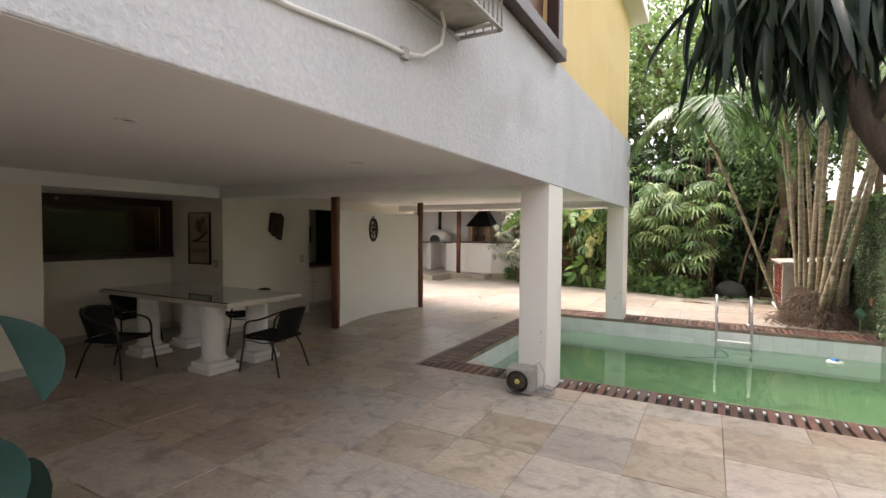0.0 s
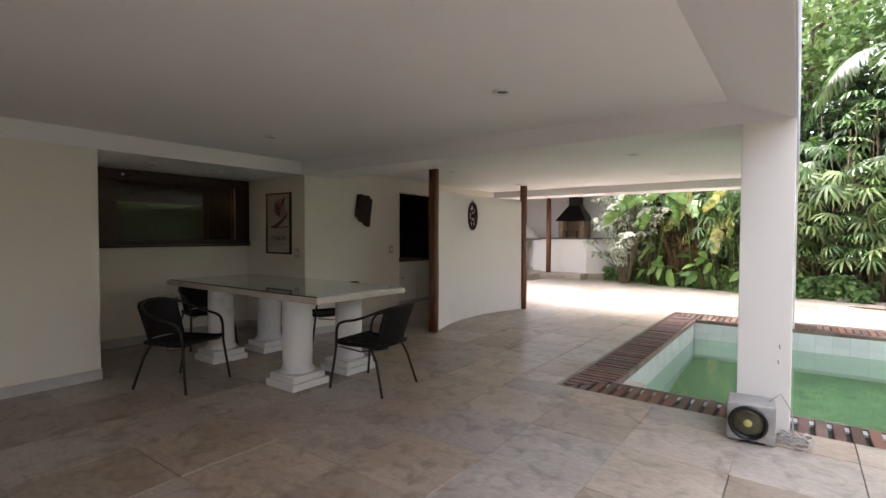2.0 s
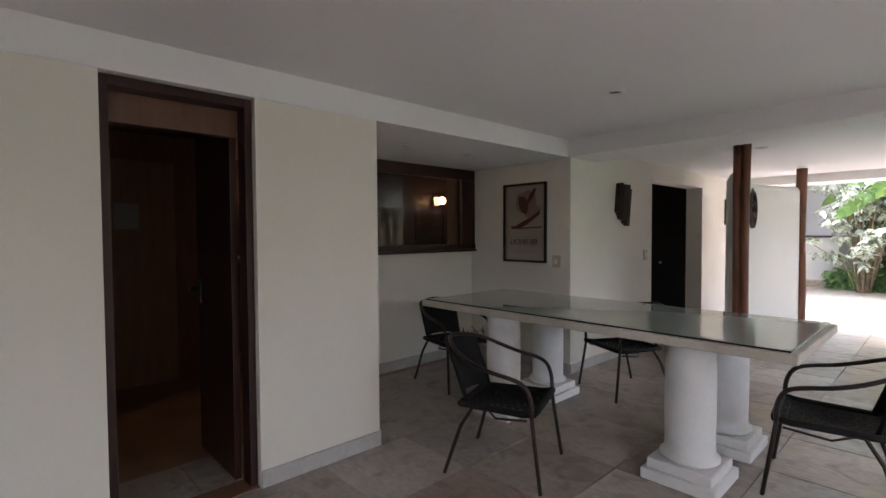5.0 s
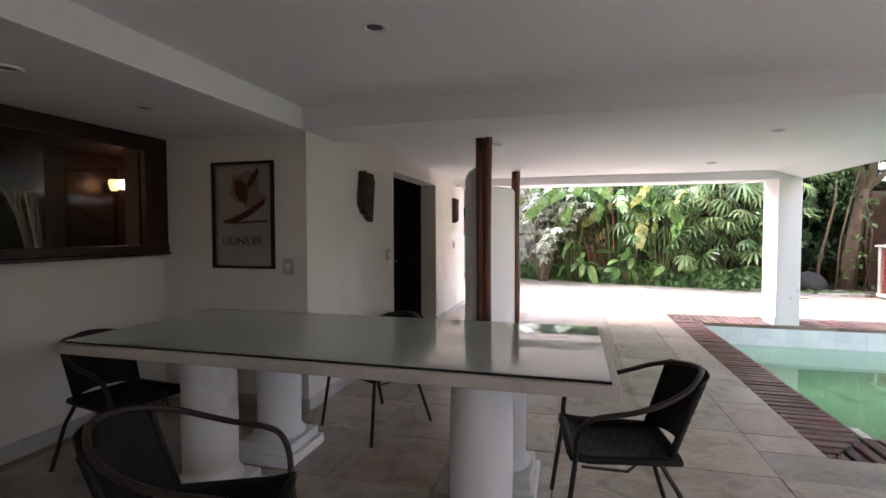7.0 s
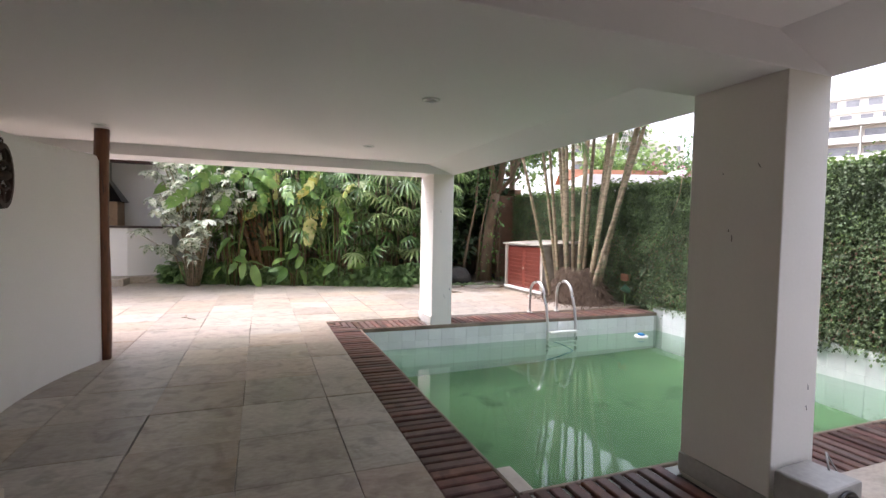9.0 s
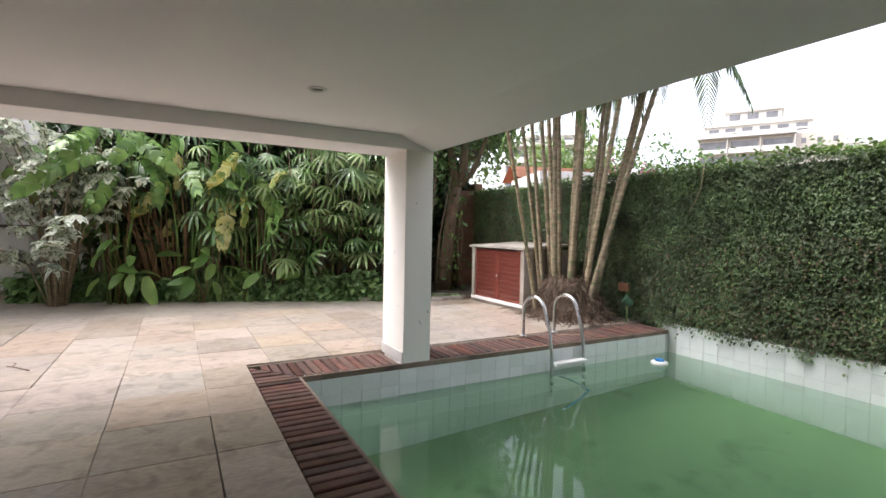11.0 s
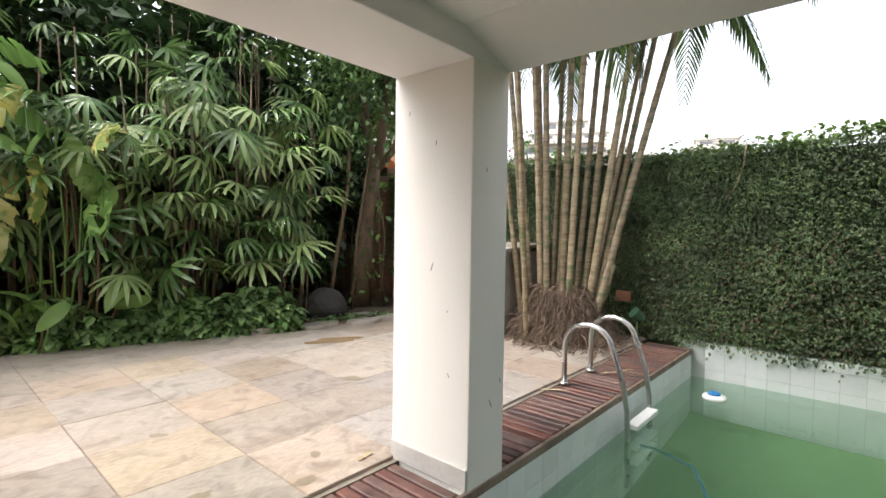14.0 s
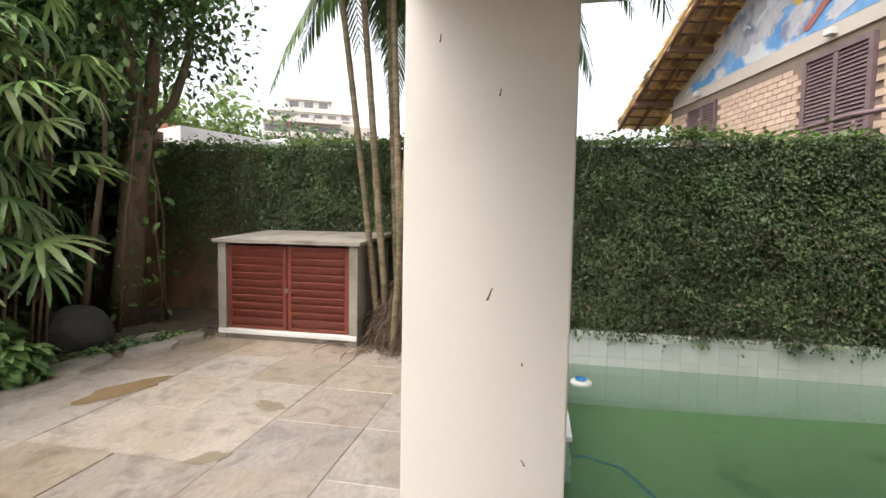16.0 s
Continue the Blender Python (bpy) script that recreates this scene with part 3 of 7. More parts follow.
tagged(part("frame_button", bm, CHROME), "small round chrome sensor on the window frame", "sensor")

# furniture of the dim room behind the window
sh = thing("sideboard", "dark low sideboard in the dim back room", "sideboard", Matrix.Translation((-9.6, 3.3, 0)))
part("body", boxes((-0.3, -1.0, 0.08, 0.3, 1.0, 1.05), bevel=0.01), DARKWOOD, sh)
part("top", boxes((-0.33, -1.03, 1.05, 0.33, 1.03, 1.09), bevel=0.006), BROWNWOOD, sh)
for y in (-0.9, 0.9):
    part("foot", boxes((-0.2, y - 0.05, -0.05, 0.2, y + 0.05, 0.08)), DARKWOOD, sh)

# back-room door opening
dr = tagged(new("door_1"), "open dark timber door to a dim back room", "", "", "structure")
part("door_frame", boxes((-6.70, 0.862, -0.02, -6.60, 0.9, 2.045), (-6.70, 1.485, -0.02, -6.60, 1.523, 2.045), (-6.70, 0.9, 2.0, -6.60, 1.485, 2.045), bevel=0.003), DARKWOOD, dr, "dark timber frame")
leaf = part("door_leaf", boxes((-7.3, 1.447, 0.01, -6.72, 1.482, 1.99), bevel=0.003), DARKWOOD, dr, "dark timber door leaf standing open")
bm = boxes((-7.25, 1.43, 0.93, -7.2, 1.447, 1.07), bevel=0.004)
tube(bm, ((-7.225, 1.44, 1.02), (-7.225, 1.38, 1.02), (-7.12, 1.375, 1.02)), 0.01, 10)
part("handle", bm, BLACK, leaf, "black lever handle")
part("header", boxes((-6.76, 0.9, 1.86, -6.702, 1.485, 2.0), bevel=0.004), BROWNWOOD, dr, "brown header board")
part("threshold", boxes((-6.71, 0.862, -0.03, -6.57, 1.523, 0.004), bevel=0.003), BROWNWOOD, dr, "dark worn threshold")
TERRACOTTA = surface("worn_terracotta", (0.2, 0.11, 0.065), (0.32, 0.19, 0.12), 0.35, 2.5, 30, 0.15)
setting("floor_back", boxes((-10.05, -0.85, -0.06, -6.71, 4.66, -0.01)), TERRACOTTA, "dark worn terracotta floor")
setting("floor_bar", boxes((-8.4, 4.8, -0.06, -6.78, 8.9, -0.008)), SANDSTONE, "sandstone bar floor")
inner = tagged(new("door_2"), "closed brown timber door inside the back room", "", "", "structure")
part("door_leaf", boxes((-9.03, 1.05, 0.0, -8.99, 1.75, 2.0), bevel=0.004), surface("plain_brown_door", (0.2, 0.11, 0.065), (0.28, 0.16, 0.1), 0.5, 4, 40, 0.1, grain=(4, 4, 0.7)), inner)
part("notice", boxes((-8.989, 1.28, 1.4, -8.985, 1.46, 1.62)), surface("glossy_notice", (0.3, 0.3, 0.3), (0.4, 0.4, 0.4), 0.1, 5, 30, 0), inner, "glossy notice sheet")
setting("wall_inner", boxes((-9.15, -0.85, -0.05, -9.03, 2.14, 2.25)), BROWNWOOD, "brown timber wall")
desk = thing("small_table", "small wooden table with papers in the dim room", "table")
part("tabletop", boxes((-8.75, 0.7, 0.62, -8.2, 1.14, 0.65), bevel=0.004), BROWNWOOD, desk)
for lx in (-8.7, -8.25):
    for ly in (0.74, 1.1):
        part("leg", boxes((lx - 0.02, ly - 0.02, -0.01, lx + 0.02, ly + 0.02, 0.62)), BROWNWOOD, desk)
PAPER = surface("paper", (0.66, 0.64, 0.58), (0.74, 0.72, 0.67), 0.8, 5, 60, 0.05)
tagged(part("paper_sheets", boxes((-8.62, 0.82, 0.65, -8.35, 1.02, 0.658)), PAPER), "loose white papers on the small table", "papers")

# framed poster
PIC_X0, PIC_X1, PIC_Z0, PIC_Z1 = -7.36, -6.822, 1.045, 1.85
poster = thing("framed_poster", "framed animal poster with dark lettering under glass on the wall", "poster")
part("frame", boxes((PIC_X0, 4.482, PIC_Z0, PIC_X0 + 0.022, 4.508, PIC_Z1), (PIC_X1 - 0.022, 4.482, PIC_Z0, PIC_X1, 4.508, PIC_Z1), (PIC_X0 + 0.022, 4.482, PIC_Z0, PIC_X1 - 0.022, 4.508, PIC_Z0 + 0.022), (PIC_X0 + 0.022, 4.482, PIC_Z1 - 0.022, PIC_X1 - 0.022, 4.508, PIC_Z1), bevel=0.002), BLACK, poster, "thin dark frame")
part("sheet", boxes((PIC_X0 + 0.02, 4.498, PIC_Z0 + 0.02, PIC_X1 - 0.02, 4.506, PIC_Z1 - 0.02)), surface("poster_paper", (0.5, 0.46, 0.42), (0.56, 0.52, 0.48), 0.6, 3, 60, 0.02), poster, "off-white poster sheet")
MAROON = surface("maroon_ink", (0.08, 0.02, 0.02), (0.16, 0.05, 0.045), 0.6, 9, 60, 0.0)
PINK = surface("dusty_pink_ink", (0.36, 0.22, 0.2), (0.42, 0.28, 0.25), 0.6, 9, 60, 0.0)


def flat_shape(bm, pts, y):
    bm.faces.new([bm.verts.new((x, y, z)) for x, z in pts])
    return bm


def blob(cx, cz, rx, rz, n=18, wob=0.12, seed=1, tilt=0.0):
    r = random.Random(seed)
    pts = []
    for i in range(n):
        a = 2 * math.pi * i / n
        k = 1 + r.uniform(-wob, wob)
        u, v = rx * k * math.cos(a), rz * k * math.sin(a)
        pts.append((cx + u * math.cos(tilt) - v * math.sin(tilt), cz + u * math.sin(tilt) + v * math.cos(tilt)))
    return pts


bm = flat_shape(bmesh.new(), blob(-7.07, 1.66, 0.13, 0.12, seed=3), 4.4972)
flat_shape(bm, blob(-6.98, 1.55, 0.1, 0.05, seed=5, tilt=0.3), 4.4971)
part("pale_shape", bm, PINK, poster, "dusty pink printed shape")
bm = flat_shape(bmesh.new(), blob(-7.1, 1.63, 0.055, 0.1, seed=8, tilt=0.4), 4.4966)
flat_shape(bm, blob(-7.0, 1.72, 0.025, 0.09, seed=9, tilt=-0.6), 4.4965)
flat_shape(bm, [(-7.27, 1.41), (-7.2, 1.42), (-7.02, 1.5), (-6.9, 1.57), (-6.9, 1.53), (-7.05, 1.43), (-7.15, 1.39), (-7.25, 1.385)], 4.4964)
flat_shape(bm, [(-7.2, 1.395), (-6.88, 1.41), (-6.88, 1.395), (-7.2, 1.383)], 4.4963)
part("dark_shape", bm, MAROON, poster, "maroon printed shape")


def lettering(name, text, size, m, material, parent=None, extrude=0.0006):
    cu = bpy.data.curves.new(name, 'FONT')
    cu.body, cu.size, cu.extrude, cu.align_x = text, size, extrude, 'CENTER'
    tmp = bpy.data.objects.new(name, cu)
    scene.collection.objects.link(tmp)
    me = bpy.data.meshes.new_from_object(tmp.evaluated_get(bpy.context.evaluated_depsgraph_get()))
    bpy.data.objects.remove(tmp)
    me.materials.clear()
    me.materials.append(material)
    me.transform(m)
    ob = new(name, me)
    ob.parent = parent
    return ob


lettering("lettering", "LIONS 89", 0.085, pose(-7.1, 4.4965, 1.225, 90, 0, 0), MAROON, poster)
bm = boxes((-7.3, 4.4965, 1.165, -6.92, 4.4975, 1.17), (-7.3, 4.4965, 1.15, -6.92, 4.4975, 1.155), (-7.3, 4.4965, 1.135, -7.0, 4.4975, 1.14))
part("small_print", bm, surface("grey_ink", (0.3, 0.28, 0.26), (0.36, 0.34, 0.31), 0.7, 5, 50, 0), poster, "unreadable small print")
pg = part("pane", boxes((PIC_X0 + 0.02, 4.489, PIC_Z0 + 0.02, PIC_X1 - 0.02, 4.491, PIC_Z1 - 0.02)), FRAMEGLASS, poster)
pg.visible_shadow = False


def switch_plate(m, label):
    s = thing("light_switch", label, "switch", m)
    part("plate", boxes((-0.045, -0.012, -0.06, 0.045, 0.0, 0.06), bevel=0.003), IVORY, s)
    part("rocker", boxes((-0.014, -0.018, -0.022, 0.014, -0.012, 0.022), bevel=0.002), WHITEPLASTIC, s)


switch_plate(pose(-6.71, 4.508, 1.065), "ivory light switch on the niche wall")
switch_plate(pose(-6.558, 6.1, 1.08, 0, 0, 90), "ivory light switch on the cream wall")
switch_plate(pose(-6.558, 9.05, 1.1, 0, 0, 90), "ivory light switch on the cream wall")

# carved wooden wall ornaments
BARK = surface("dark_carved_wood", (0.022, 0.013, 0.009), (0.07, 0.042, 0.028), 0.7, 9, 40, 0.7, grain=(3, 3, 0.6), bump_dist=0.02)


def plank_art(m, w, h, n, label, crown):
    t = thing("wooden_wall_art", label, "wall art", m)
    r = random.Random(int(w * 1000))
    for i in range(n):
        x0, x1 = -w / 2 + w * i / n, -w / 2 + w * (i + 1) / n - 0.004
        top, low = h / 2 + r.uniform(-0.03, 0.02) + crown * (i % 2) * 0.025, -h / 2 + r.uniform(-0.03, 0.05) + crown * (0.1 - 0.16 * i / n)
        d = 0.05 + 0.018 * math.sin(math.pi * (i + 0.5) / n) + r.uniform(-0.006, 0.006)
        part("strip", boxes((x0, -d, low, x1, 0.0, top), bevel=0.004), BARK, t)


plank_art(pose(-6.558, 5.5, 1.64, 0, 8, 90), 0.27, 0.4, 8, "dark rough wooden strip carving hung on the wall", 1)
plank_art(pose(-6.558, 9.05, 1.66, 0, 0, 90), 0.24, 0.36, 5, "brown carved wooden plaque on the wall", 0)

# pierced oval carving on the partition
oval = thing("oval_carving", "dark pierced oval wood carving on the white partition", "wall art", pose(-5.722, 7.08, 1.605, 0, 0, 88))
bm = bmesh.new()
outer, inner_r, n = (0.125, 0.225), (0.094, 0.186), 40
vs = []
for i in range(n):
    a = 2 * math.pi * i / n
    vs.append([bm.verts.new((rx * math.cos(a), y, rz * math.sin(a))) for rx, rz, y in ((*outer, 0.0), (outer[0] * 0.98, outer[1] * 0.98, -0.03), (inner_r[0], inner_r[1], -0.034), (inner_r[0], inner_r[1], 0.0))])
for i in range(n):
    a, b = vs[i], vs[(i + 1) % n]
    for k in range(4):
        bm.faces.new((a[k], b[k], b[(k + 1) % 4], a[(k + 1) % 4]))
part("rim", bm, BARK, oval)
bm = bmesh.new()
for k in range(6):
    a = math.pi * k / 3 + math.pi / 6
    c, s = math.cos(a), math.sin(a)
    tube(bm, ((0.035 * c, -0.018, 0.06 * s), (0.07 * c + 0.012 * s, -0.024, 0.12 * s), (0.095 * c, -0.016, 0.187 * s)), 0.012, 7)
lathe(bm, ((0.02, -0.03), (0.045, -0.01), (0.045, 0.02), (0.02, 0.035)), 14, (0, -0.018, 0))
tube(bm, ((-0.07, -0.018, 0.07), (0, -0.026, 0.1), (0.07, -0.018, 0.07)), 0.011, 7)
tube(bm, ((-0.07, -0.018, -0.07), (0, -0.026, -0.1), (0.07, -0.018, -0.07)), 0.011, 7)
part("tracery", bm, BARK, oval, "pierced figure-like tracery")["kind"] = "stuff"
bm = bmesh.new()
tube(bm, [(0.018 * math.cos(a), -0.012, 0.235 + 0.018 * math.sin(a)) for a in np.linspace(0, 2 * math.pi, 13)], 0.005, 6)
part("hanging_loop", bm, BARK, oval)


def downlight(x, y, z):
    t = thing("downlight", "round white recessed ceiling downlight, switched off", "ceiling lamp", Matrix.Translation((x, y, z)), "recessed ceiling downlights")
    bm = bmesh.new()
    n = 28
    prof = ((0.062, 0.0), (0.062, -0.006), (0.05, -0.011), (0.04, -0.006), (0.036, 0.0))
    rings = [[bm.verts.new((r * math.cos(2 * math.pi * k / n), r * math.sin(2 * math.pi * k / n), h)) for k in range(n)] for r, h in prof]
    for a, b in zip(rings, rings[1:]):
        for k in range(n):
            bm.faces.new((a[k], a[(k + 1) % n], b[(k + 1) % n], b[k])).smooth = True
    part("trim_ring", bm, WHITEPLASTIC, t)
    bm = bmesh.new()
    lathe(bm, ((0.036, -0.002), (0.03, -0.003), (0.014, -0.004)), 24)
    part("reflector", bm, BLACK, t, "dark lamp opening")


for x, y in ((-5.53, 1.36), (-5.52, 3.34), (-3.08, 3.37), (-3.15, 1.39), (-5.4, 6.09), (-3.0, 6.08), (-3.0, 8.1), (-5.42, 8.1)):
    downlight(x, y, CEILING if y < 4.6 else CEILING_N)
for y in (2.95, 3.66):
    downlight(-7.1, y, SOFFIT)

# bar recess
cab = thing("bar_cabinet", "cream bar cabinet with dark knobs and a brown top", "cabinet")
part("body", boxes((-8.39, 6.4, 0.06, -7.52, 8.34, 0.8), bevel=0.004), CREAM, cab)
part("plinth", boxes((-8.39, 6.42, -0.01, -7.56, 8.32, 0.06)), SKIRT, cab)
part("worktop", boxes((-8.395, 6.38, 0.8, -7.48, 8.35, 0.84), bevel=0.004), BROWNWOOD, cab, "reddish brown timber top")
for k in range(4):
    ya = 6.42 + 0.48 * k
    d = part("door", boxes((-7.52, ya, 0.09, -7.502, ya + 0.46, 0.78), bevel=0.003), CREAM, cab)
    bm = bmesh.new()
    lathe(bm, ((0.007, 0), (0.007, 0.012), (0.016, 0.018), (0.014, 0.028), (0.004, 0.031)), 14)
    bmesh.ops.transform(bm, matrix=pose(-7.502, ya + (0.41 if k % 2 else 0.05), 0.5, 0, 90, 0), verts=bm.verts)
    part("knob", bm, BLACK, d, "dark round knob")
art = thing("dark_picture", "small dark picture above the bar cabinet", "picture")
part("frame", boxes((-8.398, 7.9, 1.3, -8.37, 8.18, 1.68), bevel=0.004), BLACK, art)
bm = bmesh.new()
lathe(bm, ((0.012, 0), (0.012, 0.02), (0.026, 0.028), (0.024, 0.05), (0.006, 0.058)), 18)
bmesh.ops.transform(bm, matrix=pose(-7.3, 8.37, 0.86, 90, 0, 0), verts=bm.verts)
tagged(part("door_knob", bm, CHROME), "round chrome knob on the black door wall", "door knob")

# floodlight at the foot of the pillar, with loose cable
GREYMETAL = surface("worn_grey_metal", (0.32, 0.31, 0.29), (0.46, 0.45, 0.42), 0.5, 6, 40, 0.2, metal=0.3, stain=(0.2, 0.14, 0.09), stain_scale=6, stain_low=0.6)
fl = thing("floodlight", "old grey floodlight box with round dark lens on the floor", "floodlight", pose(-1.775, 4.32, 0, 0, 0, 4))
part("housing", boxes((-0.13, -0.11, 0.012, 0.13, 0.11, 0.25), bevel=0.012), GREYMETAL, fl)
for sx in (-0.1, 0.1):
    part("foot", boxes((sx - 0.02, -0.09, 0.0, sx + 0.02, 0.09, 0.014)), GREYMETAL, fl)
bm = bmesh.new()
lathe(bm, ((0.105, 0.0), (0.108, 0.012), (0.1, 0.02), (0.09, 0.012), (0.085, 0.002)), 32)
bmesh.ops.transform(bm, matrix=pose(-0.015, -0.11, 0.13, 90, 0, 0), verts=bm.verts)
part("bezel", bm, BLACK, fl, "black ring")
bm = bmesh.new()
lathe(bm, ((0.088, 0.0), (0.07, 0.006), (0.03, 0.01), (0.005, 0.011)), 32)
bmesh.ops.transform(bm, matrix=pose(-0.015, -0.11, 0.13, 90, 0, 0), verts=bm.verts)
part("lens", bm, surface("amber_dark_lens", (0.03, 0.028, 0.02), (0.09, 0.08, 0.04), 0.12, 14, 60, 0.05), fl)
bm = bmesh.new()
lathe(bm, ((0.024, 0.0), (0.022, 0.008), (0.008, 0.012)), 18)
bmesh.ops.transform(bm, matrix=pose(-0.015, -0.12, 0.13, 90, 0, 0), verts=bm.verts)
part("lamp_centre", bm, surface("yellowed_bulb", (0.5, 0.42, 0.12), (0.6, 0.5, 0.18), 0.3, 14, 60, 0.0), fl)
bm = bmesh.new()
crand = random.Random(3)
for j in range(4):
    pts = []
    for i in range(16):
        a = i * 0.75 + j
        pts.append((-1.58 + 0.08 * math.cos(a) * (1 - i / 40) + 0.02 * j, 4.3 + 0.07 * math.sin(a) + 0.01 * i, 0.012 + 0.05 * abs(math.sin(a * 0.7 + j)) * (1 if i % 3 else 0.2)))
    tube(bm, pts, 0.0045, 6)
tube(bm, ((-1.68, 4.33, 0.25), (-1.62, 4.38, 0.3), (-1.56, 4.36, 0.2), (-1.55, 4.3, 0.05), (-1.58, 4.3, 0.012)), 0.0045, 6)
tagged(part("cable_tangle", bm, GREYMETAL), "tangle of grey cable beside the pillar", "cable")

# pillar scuffs
SCUFF = surface("dark_scuff", (0.06, 0.05, 0.045), (0.12, 0.1, 0.09), 0.9, 20, 90, 0)
srand = random.Random(11)
for px, y0s, y1s in ((-1.8695, 4.55, 4.9), (-1.8695, 9.25, 9.6)):
    for k in range(4):
        yy, zz = srand.uniform(y0s, y1s), srand.uniform(0.5, 1.9)
        bm = bmesh.new()
        L, a = srand.uniform(0.006, 0.02), srand.uniform(-0.6, 0.6)
        bm.faces.new([bm.verts.new((px - 0.0008, yy + u * math.cos(a) - v * math.sin(a), zz + v * math.cos(a) + u * math.sin(a))) for u, v in ((-0.002, -L), (0.003, -L * 0.8), (0.002, L), (-0.001, L * 0.7))])
        setting("scuff", bm, SCUFF, "small dark scuff on the paint")

for px, py, pz, length, tilt, south in ((-1.8695, 9.424, 1.056, 0.024, -0.35, False), (-1.693, 9.1738, 0.367, 0.026, 0.45, True), (-1.611, 9.1738, 0.468, 0.018, 0.3, True), (-1.754, 9.1738, 1.54, 0.012, 0.5, True), (-1.635, 4.4638, 0.584, 0.016, 0.2, True), (-1.64, 4.4638, 0.483, 0.014, 0.3, True)):
    bm = bmesh.new()
    c, q = math.cos(tilt), math.sin(tilt)
    pts = [(u * c - v * q, v * c + u * q) for u, v in ((-0.003, -length), (0.004, -length * 0.8), (0.0025, length), (-0.001, length * 0.7))]
    bm.faces.new([bm.verts.new((px + u, py, pz + v) if south else (px, py - u, pz + v)) for u, v in pts])
    setting("scuff", bm, SCUFF, "small dark scuff on the paint")

# facade: air-conditioner in a cage, window box, cable
ac = thing("air_conditioner", "window air-conditioner in a metal cage on the stucco band", "air conditioner")
part("casing", boxes((-1.57, 1.74, 2.79, -1.33, 2.44, 3.2), bevel=0.01), surface("dirty_beige_sheet", (0.3, 0.28, 0.24), (0.42, 0.4, 0.35), 0.6, 4, 40, 0.2, stain=(0.15, 0.12, 0.09), stain_scale=5, stain_low=0.5), ac)
for (xa, ya), (xb, yb) in (((-1.57, 1.68), (-1.28, 1.68)), ((-1.28, 1.68), (-1.28, 2.49)), ((-1.28, 2.49), (-1.57, 2.49)), ((-1.555, 2.49), (-1.555, 1.68))):
    for z in (2.76, 3.3):
        part("cage_rail", tube(bmesh.new(), ((xa, ya, z), (xb, yb, z)), 0.013, 6), GREYMETAL, ac)
for k in range(14):
    y = 1.68 + 0.81 * k / 13
    part("cage_bar", tube(bmesh.new(), ((-1.28, y, 2.76), (-1.28, y, 3.3)), 0.006, 6), GREYMETAL, ac)
for k in range(1, 5):
    x = -1.57 + 0.29 * k / 5
    part("cage_bar", tube(bmesh.new(), ((x, 2.49, 2.76), (x, 2.49, 3.3)), 0.006, 6), GREYMETAL, ac)
for y in (1.8, 2.4):
    part("bracket", tube(bmesh.new(), ((-1.57, y, 2.765), (-1.28, y, 2.765)), 0.014, 6), GREYMETAL, ac)
wb = tagged(new("window_2"), "dark brown timber window of the upper floor", "", "", "structure")
part("window_frame", boxes((-1.62, 2.2, 3.26, -1.46, 4.62, 3.38), (-1.62, 4.47, 3.38, -1.5, 4.62, 4.7), (-1.62, 2.2, 3.38, -1.5, 2.33, 4.7), bevel=0.008), DARKWOOD, wb)
part("shutter", boxes((-1.72, 2.33, 3.38, -1.66, 4.47, 4.7)), BROWNWOOD, wb)
cb = thing("wall_cable", "white cable sagging along the stucco band", "cable")
part("cable", tube(bmesh.new(), ((-1.555, -2.0, 2.33), (-1.555, 0.2, 2.36), (-1.555, 1.12, 2.4), (-1.55, 1.6, 2.455), (-1.55, 1.88, 2.47), (-1.53, 2.02, 2.5), (-1.5, 2.16, 2.6), (-1.5, 2.2, 2.72), (-1.52, 2.16, 2.85)), 0.011, 8), WHITEPLASTIC, cb)
part("clip", boxes((-1.568, 1.85, 2.44, -1.535, 1.9, 2.5), bevel=0.004), GREYMETAL, cb)

# warm wall lamps of the back room
WARM = bpy.data.materials.new("warm_lamp_glow")
WARM.use_nodes = True
wp = WARM.node_tree.nodes["Principled BSDF"]
wp.inputs["Base Color"].default_value = (0.9, 0.75, 0.5, 1)
wp.inputs["Emission Color"].default_value = (1.0, 0.55, 0.2, 1)
wp.inputs["Emission Strength"].default_value = 0.8
for k, (x, y, z, rz) in enumerate(((-10.04, 5.9, 1.86, 90), (-10.04, 3.1, 1.9, 90))):
    t = thing("wall_lamp", "small lit wall lamp with a warm shade", "wall lamp", pose(x, y, z, 0, 0, rz))
    part("bracket", boxes((-0.03, -0.06, -0.06, 0.03, 0.0, 0.06), bevel=0.006), DARKWOOD, t)
    bm = bmesh.new()
    lathe(bm, ((0.035, -0.05), (0.055, 0.0), (0.062, 0.05), (0.05, 0.08)), 20, (0, -0.1, 0))
    part("shade", bm, WARM, t, "warm glowing shade")
    lamp = bpy.data.lights.new("wall_lamp_light", 'POINT')
    lamp.energy, lamp.color, lamp.shadow_soft_size = 0.5, (1.0, 0.6, 0.28), 0.06
    lo = new("wall_lamp_light", lamp)
    lo.matrix_basis = pose(x, y, z, 0, 0, rz) @ Matrix.Translation((0, -0.22, 0.02))

# white box high on the wall
eb = thing("wall_box", "white plastic box fixed high on the cream wall", "electrical box")
part("body", boxes((-6.558, -0.02, 1.98, -6.47, 0.35, 2.045), bevel=0.006), WHITEPLASTIC, eb)
part("lower_lip", boxes((-6.468, 0.0, 1.985, -6.462, 0.33, 2.0)), GREYMETAL, eb)

